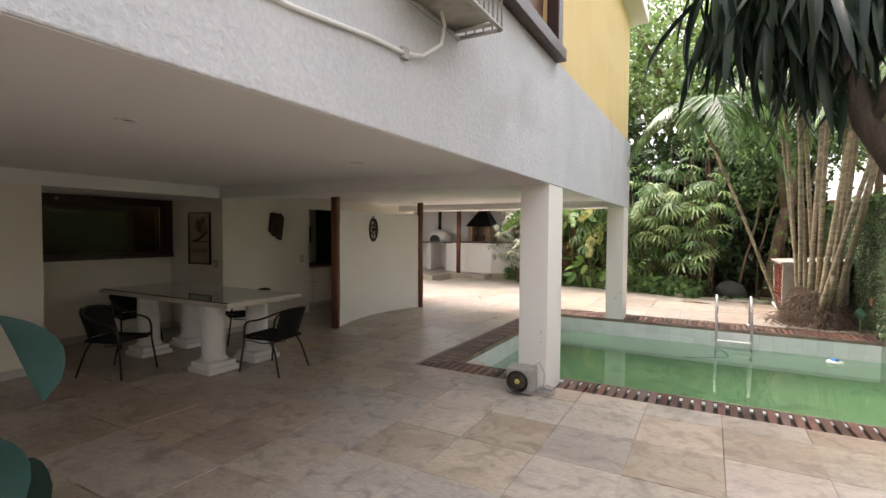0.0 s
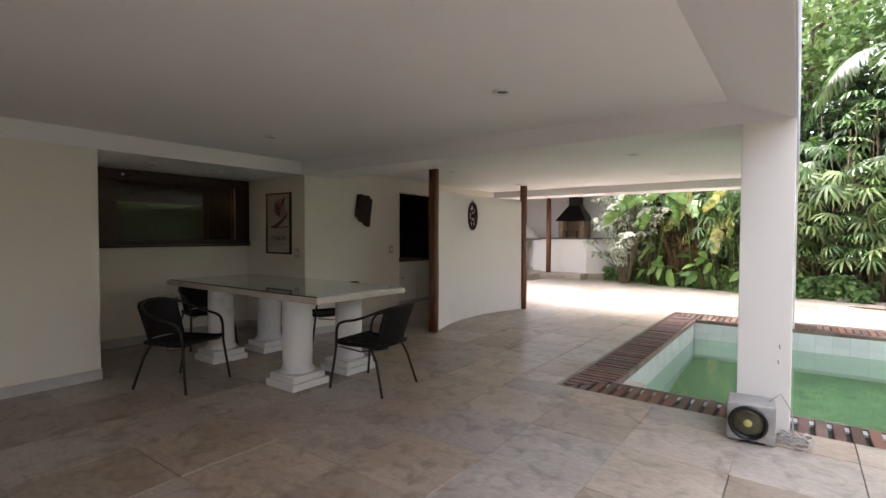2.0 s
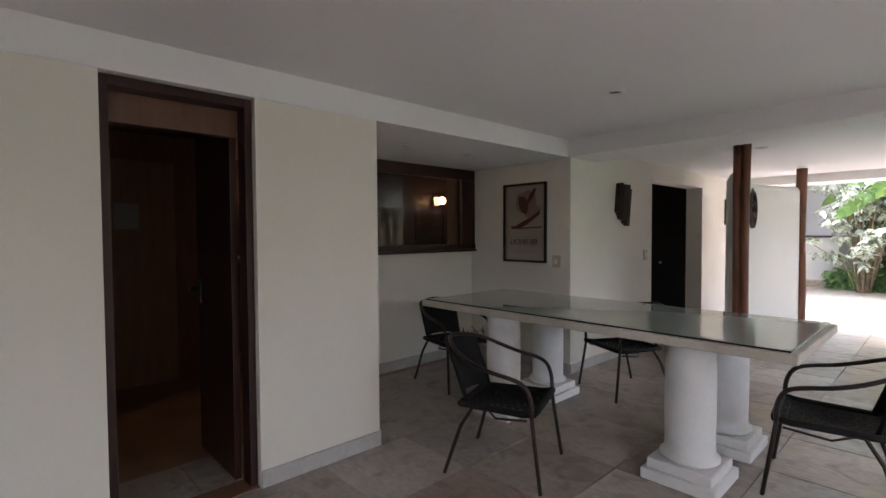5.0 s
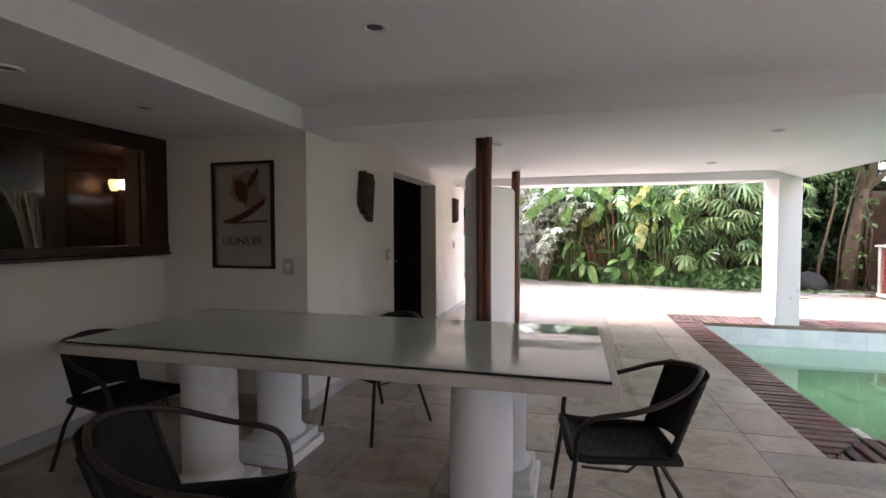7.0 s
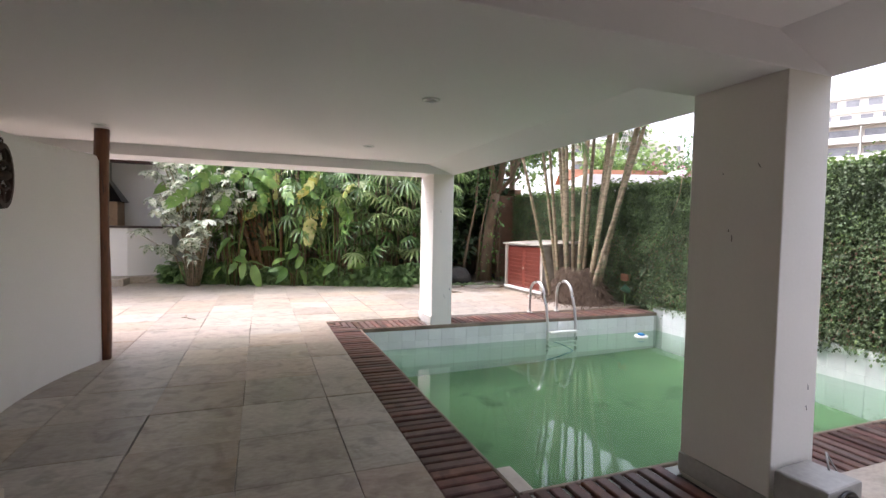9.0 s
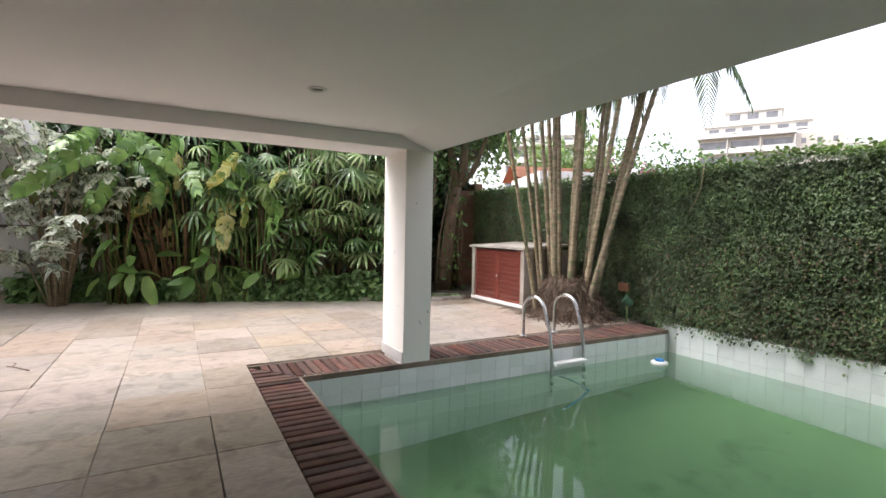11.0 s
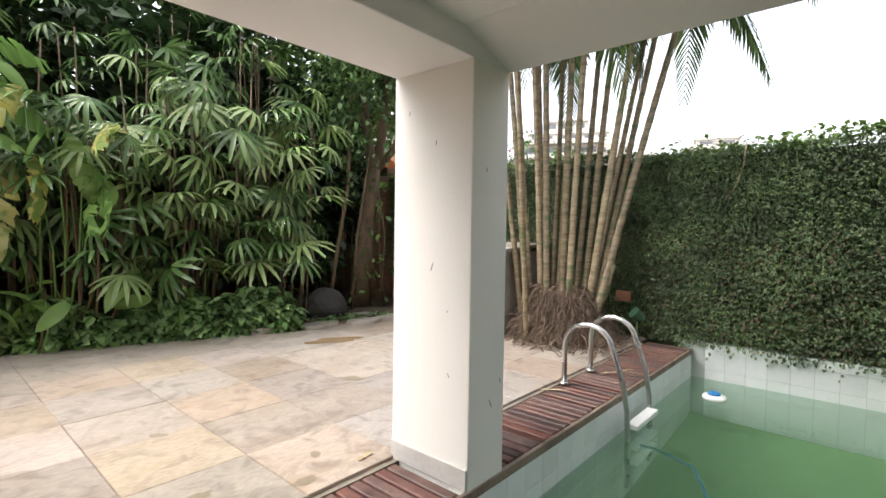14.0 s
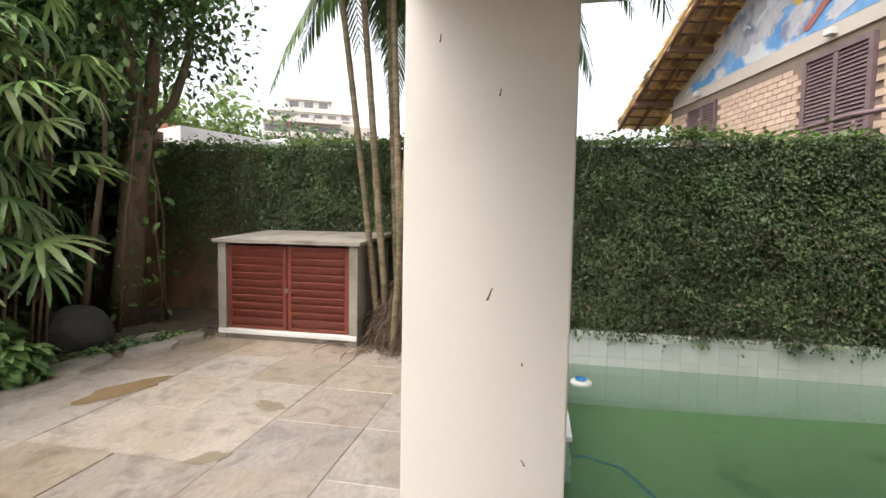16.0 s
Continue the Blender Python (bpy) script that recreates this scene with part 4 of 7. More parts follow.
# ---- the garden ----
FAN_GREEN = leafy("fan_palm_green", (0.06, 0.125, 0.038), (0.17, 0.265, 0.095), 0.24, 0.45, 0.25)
# paler palm leaves: partly their own yellow-green, partly light put into the colour
FAN_LIT = leafy("fan_palm_lit_light_green", (0.16, 0.26, 0.075), (0.34, 0.42, 0.19), 0.34, 0.3, 0.3)
GROUND_GREEN = leafy("ground_cover_green", (0.13, 0.24, 0.08), (0.28, 0.42, 0.17), 0.45, 0.4, 0.25)
BIG_GREEN = leafy("broad_leaf_green", (0.09, 0.195, 0.05), (0.24, 0.38, 0.1), 0.35, 0.3, 0.3)
BIG_YELLOW = leafy("yellowing_leaf", (0.4, 0.36, 0.07), (0.55, 0.56, 0.26), 0.45, 0.3, 0.35, spot=(0.2, 0.29, 0.07), spot_scale=7.0, spot_low=0.52)
VARIEGATED = leafy("cream_and_green_leaf", (0.6, 0.63, 0.52), (0.76, 0.78, 0.68), 0.5, 0.2, 0.3, spot=(0.13, 0.22, 0.09), spot_scale=26.0, spot_low=0.53)
HEDGE_GREEN = leafy("creeping_fig_green", (0.075, 0.125, 0.055), (0.155, 0.215, 0.095), 0.45, 0.5, 0.18)
HEDGE_LIGHT = leafy("young_fig_green", (0.11, 0.2, 0.05), (0.22, 0.31, 0.09), 0.5, 0.3, 0.3)
HEDGE_DRY = leafy("dry_fig_leaf", (0.16, 0.1, 0.065), (0.26, 0.17, 0.11), 0.7, 0.3, 0.1)
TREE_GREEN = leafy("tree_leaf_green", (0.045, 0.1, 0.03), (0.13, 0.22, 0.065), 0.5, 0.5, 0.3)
# brighter copy of TREE_GREEN; sunlight on the crowns is put into the colour
TREE_SUNLIT = leafy("sunlit_tree_leaf", (0.12, 0.2, 0.055), (0.24, 0.34, 0.11), 0.5, 0.4, 0.4)
# shrub green darkened so that the shade deep in the bed is in the colour
SHADE_GREEN = leafy("shaded_shrub_green", (0.02, 0.045, 0.015), (0.05, 0.09, 0.03), 0.5, 0.4, 0.2)
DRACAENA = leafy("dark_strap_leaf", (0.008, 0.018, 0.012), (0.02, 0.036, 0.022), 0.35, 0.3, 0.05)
NEAR_LEAF = leafy("blue_green_leaf", (0.007, 0.026, 0.021), (0.011, 0.036, 0.028), 0.6, 0.2, 0.06)
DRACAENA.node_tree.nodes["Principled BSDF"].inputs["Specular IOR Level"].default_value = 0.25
NEAR_LEAF.node_tree.nodes["Principled BSDF"].inputs["Specular IOR Level"].default_value = 0.15
DRY = surface("dry_palm_fibre", (0.07, 0.045, 0.03), (0.21, 0.15, 0.105), 0.9, 8, 50, 0.5)
CANE = surface("palm_cane", (0.13, 0.09, 0.055), (0.38, 0.31, 0.2), 0.6, 2.5, 7, 0.35, vary=0.22, grain=(1.2, 1.2, 6), stain=(0.13, 0.14, 0.07), stain_scale=2.2, stain_low=0.54, stain_high=0.66, fine_amount=0.5)
BROWNCANE = surface("brown_cane", (0.09, 0.05, 0.024), (0.19, 0.11, 0.05), 0.6, 5, 40, 0.2)
BARKMAT = surface("tree_bark", (0.1, 0.065, 0.043), (0.24, 0.165, 0.11), 0.9, 4, 25, 0.8, grain=(3, 3, 1), bump_dist=0.03, stain=(0.06, 0.08, 0.035), stain_scale=2, stain_low=0.5)
OLDBRICK = surface("old_mossy_brick", (0.2, 0.11, 0.075), (0.34, 0.2, 0.13), 0.9, 4, 30, 0.6, vary=0.3, stain=(0.05, 0.06, 0.03), stain_scale=1.6, stain_low=0.5)

# leaf templates: x along the leaf
LEAF_V = [(0, 0, 0), (0.35, 0.26, 0.05), (0.35, 0, -0.02), (0.35, -0.26, 0.05), (0.72, 0.2, 0.02), (0.72, 0, -0.05), (0.72, -0.2, 0.02), (1, 0, -0.14)]
LEAF_F = [(0, 2, 1), (0, 3, 2), (1, 2, 5, 4), (2, 3, 6, 5), (4, 5, 7), (5, 6, 7)]
SMALL_V = [(0, 0, 0), (0.5, 0.34, 0.08), (0.5, -0.34, 0.08), (1, 0, -0.05)]
SMALL_F = [(0, 2, 3), (0, 3, 1)]


def strap(length, width, droop, n=5, tip=0.08):
    v, f = [], []
    for i in range(n + 1):
        s = i / n
        w = width * (0.55 + 1.2 * s * (1 - s) * 1.5) * (tip if i == n else 1) / 2
        ang = droop * s
        x, z = length * math.sin(ang) / max(droop, 1e-3), -length * (1 - math.cos(ang)) / max(droop, 1e-3)
        v += [(x, w, z + w * 0.35), (x, 0, z), (x, -w, z + w * 0.35)]
    for i in range(n):
        a, b = 3 * i, 3 * i + 3
        f += [(a, a + 1, b + 1, b), (a + 1, a + 2, b + 2, b + 1)]
    return v, f


def fan_template(k, length, width, spread, droop):
    v, f = [], []
    sv, sf = strap(length, width, droop, 4, 0.5)
    for j in range(k):
        a = spread * ((j + 0.5) / k - 0.5)
        off = len(v)
        s = 1 - 0.25 * abs(2 * (j + 0.5) / k - 1) ** 2
        for x, y, z in sv:
            v.append(((x * s) * math.cos(a) - y * math.sin(a), (x * s) * math.sin(a) + y * math.cos(a), z * s))
        f += [tuple(i + off for i in q) for q in sf]
    return v, f


FANS = [fan_template(9, 0.4, 0.044, 3.7, 0.95), fan_template(8, 0.42, 0.048, 3.2, 0.75), fan_template(10, 0.38, 0.042, 4.2, 1.3)]


def fan_palm(x, y, h, canes, leaves, spread, light, label="clump of lady palm with drooping fan leaves in the bed"):
    t = thing("lady_palm", label, "palm", Matrix.Translation((x, y, -0.09)), "lady palms of the garden bed")
    tops = []
    for i in range(canes):
        a, r = rng.uniform(0, 2 * math.pi), spread * math.sqrt(rng.uniform(0, 1))
        bx, by = r * math.cos(a), r * math.sin(a) * 0.6
        hh = h * rng.uniform(0.55, 1.0)
        tx, ty = bx * 1.35 + rng.uniform(-0.12, 0.12), by * 1.3 - 0.1
        part("cane", tube(bmesh.new(), ((bx, by, 0), ((bx + tx) / 2 + 0.03, (by + ty) / 2, hh * 0.5), (tx, ty, hh)), (0.013, 0.012, 0.009), 5), BARKMAT, t)
        tops.append((bx, by, tx, ty, hh))
    pet = bmesh.new()
    per = [[] for _ in FANS]
    lightset = [[] for _ in FANS]
    for i in range(int(leaves * 0.85)):
        bx, by, tx, ty, hh = tops[i % canes]
        f = 1.0 if i < canes else rng.uniform(0.3, 1.0)
        c = Vector((bx + (tx - bx) * f, by + (ty - by) * f, hh * f))
        a = rng.uniform(-math.pi, math.pi) if rng.uniform() < 0.35 else rng.normal(-math.pi / 2, 0.8)
        L = rng.uniform(0.16, 0.34)
        e = c + Vector((math.cos(a) * L, math.sin(a) * L, rng.uniform(0.02, 0.22)))
        tube(pet, (c, (c + e) / 2 + Vector((0, 0, 0.03)), e), 0.0035, 4, False)
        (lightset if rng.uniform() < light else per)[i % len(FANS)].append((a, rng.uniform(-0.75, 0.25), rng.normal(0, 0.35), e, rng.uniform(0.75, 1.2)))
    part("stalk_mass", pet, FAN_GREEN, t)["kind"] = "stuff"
    for group, mat in ((per, FAN_GREEN), (lightset, FAN_LIT)):
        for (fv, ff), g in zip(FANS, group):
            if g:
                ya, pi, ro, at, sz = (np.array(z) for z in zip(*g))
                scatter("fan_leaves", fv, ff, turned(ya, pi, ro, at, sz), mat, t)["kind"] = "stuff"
    return t


# last value: share of leaves in the lit tone, raised towards the east end
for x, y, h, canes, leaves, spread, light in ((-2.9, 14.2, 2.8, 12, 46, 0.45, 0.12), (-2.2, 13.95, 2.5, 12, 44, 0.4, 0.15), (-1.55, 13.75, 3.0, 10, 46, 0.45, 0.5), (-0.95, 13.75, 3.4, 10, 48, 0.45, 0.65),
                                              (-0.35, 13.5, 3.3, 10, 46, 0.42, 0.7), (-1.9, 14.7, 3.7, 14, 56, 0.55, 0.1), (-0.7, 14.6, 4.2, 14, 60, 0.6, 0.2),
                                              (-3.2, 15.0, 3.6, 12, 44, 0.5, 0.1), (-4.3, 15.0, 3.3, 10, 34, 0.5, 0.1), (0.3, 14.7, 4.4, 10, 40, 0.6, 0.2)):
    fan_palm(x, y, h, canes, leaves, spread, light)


# low ground cover along the bed
def bed_edge(x):
    return 12.62 - 0.36 * (x - 1.2) if x > -4.6 else 14.72 + 0.25 * (-4.6 - x)


n = 16000
gx = rng.uniform(-6.1, -0.15, n)
gy = np.array([bed_edge(x) for x in gx]) - 0.2 + np.abs(rng.normal(0, 0.36, n))
clump = np.sin(gx * 5.1) * np.cos(gy * 4.3) * 0.5 + 0.5
gz = -0.05 + rng.uniform(0.0, 1.0, n) * (0.28 + 0.36 * clump)
keep = ~((gx > -0.4) & (clump < 0.5))
gx, gy, gz = gx[keep], gy[keep], gz[keep]
m = len(gx)
cover = scatter("ground_cover", LEAF_V, LEAF_F, turned(rng.normal(-1.57, 1.1, m), rng.uniform(-0.75, 0.2, m), rng.normal(0, 0.35, m), np.c_[gx, gy, gz], rng.uniform(0.11, 0.22, m)), GROUND_GREEN)
tagged(cover, "low broad-leaved green ground cover along the bed", "ground cover", "", "stuff")
n = 2600
lx = rng.uniform(-0.6, 1.9, n)
ly = np.array([bed_edge(x) for x in lx]) + rng.uniform(-0.12, 1.0, n)
litter = scatter("leaf_litter", SMALL_V, SMALL_F, turned(rng.uniform(0, 6.28, n), rng.normal(0, 0.2, n), rng.normal(0, 0.3, n), np.c_[lx, ly, rng.uniform(-0.08, -0.01, n) + 0.03], rng.uniform(0.04, 0.13, n)), HEDGE_DRY)
tagged(litter, "dry fallen leaves and twigs on the soil", "leaf litter", "", "stuff")
n = 420
wx = rng.uniform(-0.05, 1.0, n)
wy = np.array([bed_edge(x) for x in wx]) + np.abs(rng.normal(0.05, 0.22, n))
weeds = scatter("weeds", LEAF_V, LEAF_F, turned(rng.uniform(0, 6.28, n), rng.uniform(-0.4, 0.5, n), rng.normal(0, 0.4, n), np.c_[wx, wy, rng.uniform(0.0, 0.07, n)], rng.uniform(0.04, 0.09, n)), GROUND_GREEN)
tagged(weeds, "small green weeds on the soil edge", "weeds", "", "stuff")
bm = bmesh.new()
NX = 40
prev = None
for i in range(NX + 1):
    x = -6.3 + 8.4 * i / NX
    e = bed_edge(x) + 0.03 * math.sin(9 * x)
    row = [bm.verts.new((x, e + d, z + 0.015 * math.sin(7 * x + d))) for d, z in ((0.0, -0.03), (0.12, 0.02), (0.6, 0.05), (3.0, 0.08))]
    if prev:
        for k in range(3):
            bm.faces.new((prev[k], row[k], row[k + 1], prev[k + 1]))
    prev = row
setting("soil_bed", bm, SOIL, "raised dark soil of the planting bed")


# broad paddle leaves on stalks
def paddle(n=7):
    v, f = [], []
    for i in range(n + 1):
        s = i / n
        w = 0.21 * math.sin(math.pi * min(1, 0.06 + 0.94 * s)) ** 0.65
        z = -0.35 * s * s
        v += [(s, w, z + 0.07 * w / 0.2), (s, 0, z), (s, -w, z + 0.07 * w / 0.2)]
    for i in range(n):
        a, b = 3 * i, 3 * i + 3
        f += [(a, a + 1, b + 1, b), (a + 1, a + 2, b + 2, b + 1)]
    return v, f


PADDLE_V, PADDLE_F = paddle()


def torn_blade(n=16, seed=4):
    """A long banana-like blade whose margins are torn into strips between the veins."""
    r, v, f = random.Random(seed), [], []
    for i in range(n):
        for s, pull in ((i / n, 0.0), ((i + 0.93) / n, 0.02)):
            w = 0.2 * math.sin(math.pi * min(1, 0.07 + 0.9 * s)) ** 0.55
            z = 0.1 * s - 0.75 * s * s
            left, right = w * r.uniform(0.72, 1.05), w * r.uniform(0.72, 1.05)
            v += [(s + pull + r.uniform(0, 0.03), left, z - 0.09 + r.uniform(-0.06, 0.06)), (s, 0, z), (s + pull + r.uniform(0, 0.03), -right, z - 0.09 + r.uniform(-0.06, 0.06))]
        a = 6 * i
        f += [(a, a + 1, a + 4, a + 3), (a + 1, a + 2, a + 5, a + 4)]
    return v, f


TORN_V, TORN_F = torn_blade()


def paddle_plant(x, y, h, n, yellow, label, low=0.35, small=0.22, large=0.56, blade=(PADDLE_V, PADDLE_F)):
    t = thing("broad_leaf_plant", label, "plant", Matrix.Translation((x, y, -0.05)), "broad-leaved plants of the garden bed")
    green, yel = [], []
    for i in range(int(n * 0.62)):
        a = rng.normal(-math.pi / 2, 0.9)
        r, hh = rng.uniform(0, 0.3), h * rng.uniform(low, 1.0)
        b = Vector((r * math.cos(a), r * math.sin(a) * 0.5, 0))
        e = b + Vector((math.cos(a) * 0.16 * hh + rng.normal(0, 0.12), math.sin(a) * 0.16 * hh, hh))
        part("stalk", tube(bmesh.new(), (b, (b + e) / 2 + Vector((0.05, 0, 0.06)), e), (0.012, 0.01, 0.006), 5), (BIG_GREEN if i % 3 else BROWNCANE), t)
        (yel if rng.uniform() < yellow else green).append((a + rng.normal(0, 0.5), rng.uniform(-1.1, 0.4), rng.normal(0, 0.7), e, rng.uniform(small, large)))
    for g, mat, nm in ((green, BIG_GREEN, "leaves"), (yel, BIG_YELLOW, "yellowed_leaves")):
        if g:
            ya, pi, ro, at, sz = (np.array(z) for z in zip(*g))
            scatter(nm, *blade, turned(ya, pi, ro, at, sz), mat, t, True)


for x, y, h, n, yel in ((-4.55, 14.75, 3.0, 24, 0.2), (-3.6, 14.75, 3.1, 22, 0.15), (-2.55, 13.85, 2.5, 8, 0.3), (-3.3, 14.0, 1.0, 14, 0.05), (-4.4, 14.3, 1.1, 16, 0.05), (-1.6, 13.7, 0.9, 9, 0.1), (-5.2, 15.1, 2.6, 22, 0.2)):
    paddle_plant(x, y, h, n, yel, "broad paddle-leaved plant with some yellowing leaves")

for x, y, h, n, yel in ((-4.7, 14.45, 3.0, 22, 0.3), (-3.6, 14.35, 3.1, 22, 0.25), (-2.6, 13.9, 2.6, 10, 0.45), (-1.9, 13.75, 2.5, 5, 0.6)):
    paddle_plant(x, y, h, n, yel, "tall banana-like plant with large torn yellow-green leaves", 0.62, 0.5, 0.85, (TORN_V, TORN_F))
for x, y in ((-4.5, 14.25), (-3.3, 13.95), (-2.5, 13.75)):
    paddle_plant(x, y, 0.95, 9, 0.0, "low plant with heart-shaped green leaves", 0.4, 0.28, 0.42)

# leaning brown canes
t = thing("cane_clump", "leaning bare brown canes among the leaves", "plant", Matrix.Translation((-3.85, 14.4, -0.05)))
for i in range(17):
    bx = rng.uniform(-0.3, 0.3)
    part("cane", tube(bmesh.new(), ((bx, rng.uniform(-0.1, 0.2), 0), (bx * 1.6 - 0.15, 0, 1.1), (bx * 2.4 - 0.35 + rng.uniform(-0.2, 0.2), 0.05, rng.uniform(1.8, 2.5))), (0.018, 0.015, 0.01), 6), BROWNCANE, t)


# shrub with variegated leaves
def shrub(x, y, h, rad, n, name, label, mat, size, lean=0.0):
    t = thing(name, label, "shrub", Matrix.Translation((x, y, -0.05)))
    pts = []
    for i in range(14):
        a = rng.uniform(0, 6.28)
        e = Vector((rad * 0.8 * math.cos(a) + lean, rad * 0.7 * math.sin(a), h * rng.uniform(0.5, 0.98)))
        b = Vector((0.12 * math.cos(a), 0.1 * math.sin(a), 0))
        mid = (b * 0.6 + e * 0.4) + Vector((0, 0, 0.15))
        part("stem", tube(bmesh.new(), (b, mid, e), (0.02, 0.014, 0.006), 6), CANE, t)
        pts += [mid + (e - mid) * s for s in (0.25, 0.5, 0.75, 1.0)]
    c = np.array([pts[k] for k in rng.integers(0, len(pts), n)])
    cl = np.round(c, 3)
    at = cl + rng.normal(0, 0.13, (n, 3))
    d = rng.uniform(0, 6.28, n)
    scatter("leaves", LEAF_V, LEAF_F, turned(d, rng.uniform(-1.0, 0.3, n), rng.normal(0, 0.5, n), at, rng.uniform(size * 0.6, size * 1.2, n)), mat, t)


t = thing("variegated_shrub", "tall shrub with cream and green variegated leaves", "shrub", Matrix.Translation((-5.4, 14.35, -0.05)))
ms = []
for i in range(34):
    a, q = rng.uniform(0, 6.28), rng.uniform(0.3, 1.1)
    e = Vector((q * math.cos(a), q * 0.75 * math.sin(a) - 0.1, rng.uniform(0.7, 3.1)))
    mid = Vector((e.x * 0.35, e.y * 0.35, e.z * 0.6))
    part("stem", tube(bmesh.new(), ((0.1 * math.cos(a), 0.1 * math.sin(a), 0), mid, e), (0.018, 0.013, 0.005), 6), CANE, t)
    for s in (0.35, 0.55, 0.72, 0.86, 1.0):
        c = mid.lerp(e, s) + Vector(rng.normal(0, 0.09, 3))
        turn = rng.uniform(0, 6.28)
        for k in range(9):
            ms.append((turn + k * 0.75 + rng.normal(0, 0.15), rng.uniform(-1.05, 0.05), rng.normal(0, 0.25), c, rng.uniform(0.14, 0.25)))
ya, pi, ro, at, sz = (np.array(z) for z in zip(*ms))
scatter("leaves", LEAF_V, LEAF_F, turned(ya, pi, ro, at, sz), VARIEGATED, t)["kind"] = "stuff"


# back row of the bed, its shade put into the leaf colour
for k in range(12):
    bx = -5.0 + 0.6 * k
    shrub(bx + rng.uniform(-0.2, 0.2), 15.5 + rng.uniform(-0.25, 0.35), rng.uniform(4.2, 5.6), 0.75, 1700, "dense_shrub", "tall dense shrub at the back of the bed, coloured darker as shade", SHADE_GREEN, 0.26)
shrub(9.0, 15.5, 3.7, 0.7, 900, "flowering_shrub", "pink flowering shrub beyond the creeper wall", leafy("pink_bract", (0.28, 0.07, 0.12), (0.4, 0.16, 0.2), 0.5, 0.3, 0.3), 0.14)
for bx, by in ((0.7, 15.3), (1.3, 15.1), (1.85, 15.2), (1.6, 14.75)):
    shrub(bx, by, rng.uniform(3.6, 4.6), 0.5, 1300, "dense_shrub", "tall dense shrub at the back of the bed, coloured darker as shade", SHADE_GREEN, 0.22)
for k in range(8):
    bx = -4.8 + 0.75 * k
    shrub(bx, 14.9 - 0.12 * k + rng.uniform(-0.15, 0.15), rng.uniform(1.5, 2.4), 0.5, 450, "leafy_shrub", "leafy green shrub between the palms", SHADE_GREEN if k % 2 else TREE_GREEN, 0.2)


# trees: tapered trunk, limbs, leafy crown
def tree(x, y, h, rad, n, mat, label, trunk_r=0.16, leaf=0.22, low=0.45, base=-0.1):
    t = thing("tree", label, "tree", Matrix.Translation((x, y, base)))
    bm = bmesh.new()
    lean = rng.uniform(-0.4, 0.4, 2)
    top = Vector((lean[0], lean[1], h * 0.85))
    tube(bm, ((0, 0, 0), (lean[0] * 0.2, lean[1] * 0.3, h * 0.3), (lean[0] * 0.6, lean[1] * 0.6, h * 0.6), top), (trunk_r, trunk_r * 0.8, trunk_r * 0.5, trunk_r * 0.2), 10)
    centres = []
    for i in range(13):
        f = rng.uniform(low, 0.85)
        s = Vector((lean[0] * f, lean[1] * f, h * f * 0.9))
        a = rng.uniform(0, 6.28)
        e = s + Vector((math.cos(a) * rad * rng.uniform(0.5, 1), math.sin(a) * rad * rng.uniform(0.5, 1), rng.uniform(0.2, 0.3 * h)))
        tube(bm, (s, (s + e) / 2 + Vector((0, 0, -0.1)), e), (trunk_r * 0.4, trunk_r * 0.25, 0.02), 6)
        centres += [e, (s + e) / 2 + Vector((0, 0, 0.3)), e + Vector((rng.normal(0, 0.5), rng.normal(0, 0.5), rng.normal(0.2, 0.5)))]
    part("trunk", bm, BARKMAT, t)
    c = np.array([tuple(centres[k]) for k in rng.integers(0, len(centres), n)])
    at = c + rng.normal(0, 1, (n, 3)) * np.array([rad, rad, rad * 0.7]) * 0.2
    scatter("crown", LEAF_V, LEAF_F, turned(rng.uniform(0, 6.28, n), rng.uniform(-1.2, 0.4, n), rng.normal(0, 0.5, n), at, rng.uniform(leaf * 0.6, leaf * 1.3, n)), mat, t)


for x, y, h, rad, n, mat in ((-4.6, 17.5, 8.0, 2.2, 4200, TREE_GREEN), (-1.6, 18.0, 9.5, 2.4, 4600, TREE_SUNLIT), (1.0, 16.2, 8.5, 2.0, 4200, TREE_GREEN), (-7.5, 19.0, 7.0, 2.4, 3000, TREE_GREEN),
                             (3.9, 17.5, 6.2, 1.8, 3000, TREE_SUNLIT), (-0.2, 21.5, 12.0, 3.2, 4000, TREE_SUNLIT), (-3.2, 23.0, 12.5, 3.2, 3600, TREE_GREEN)):
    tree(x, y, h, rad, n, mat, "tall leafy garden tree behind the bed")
for x, y, h, rad, n, mat in ((13.0, 22.0, 5.5, 2.4, 2200, TREE_SUNLIT), (21.0, 22.0, 6.0, 2.6, 1800, TREE_GREEN), (30.0, 16.0, 6.0, 2.6, 1500, TREE_SUNLIT), (17.0, 9.0, 4.6, 1.5, 1300, TREE_SUNLIT), (26.0, 33.0, 7.5, 3.0, 1800, TREE_GREEN)):
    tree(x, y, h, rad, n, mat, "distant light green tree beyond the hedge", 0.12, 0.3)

# forked tree trunk wrapped in climbers at the corner of the bed
t = thing("forked_tree", "dark forked tree trunk overgrown with climbers", "tree", Matrix.Translation((1.15, 13.7, -0.1)))
bm = bmesh.new()
tube(bm, ((-0.05, 0, 0), (0.0, 0, 0.7), (0.12, 0, 1.7), (0.22, 0, 2.3)), (0.2, 0.15, 0.13, 0.11), 12)
tube(bm, ((0.2, 0, 2.2), (0.1, 0, 2.9), (0.0, 0.1, 3.8), (-0.1, 0.2, 5.4)), (0.085, 0.075, 0.06, 0.03), 10)
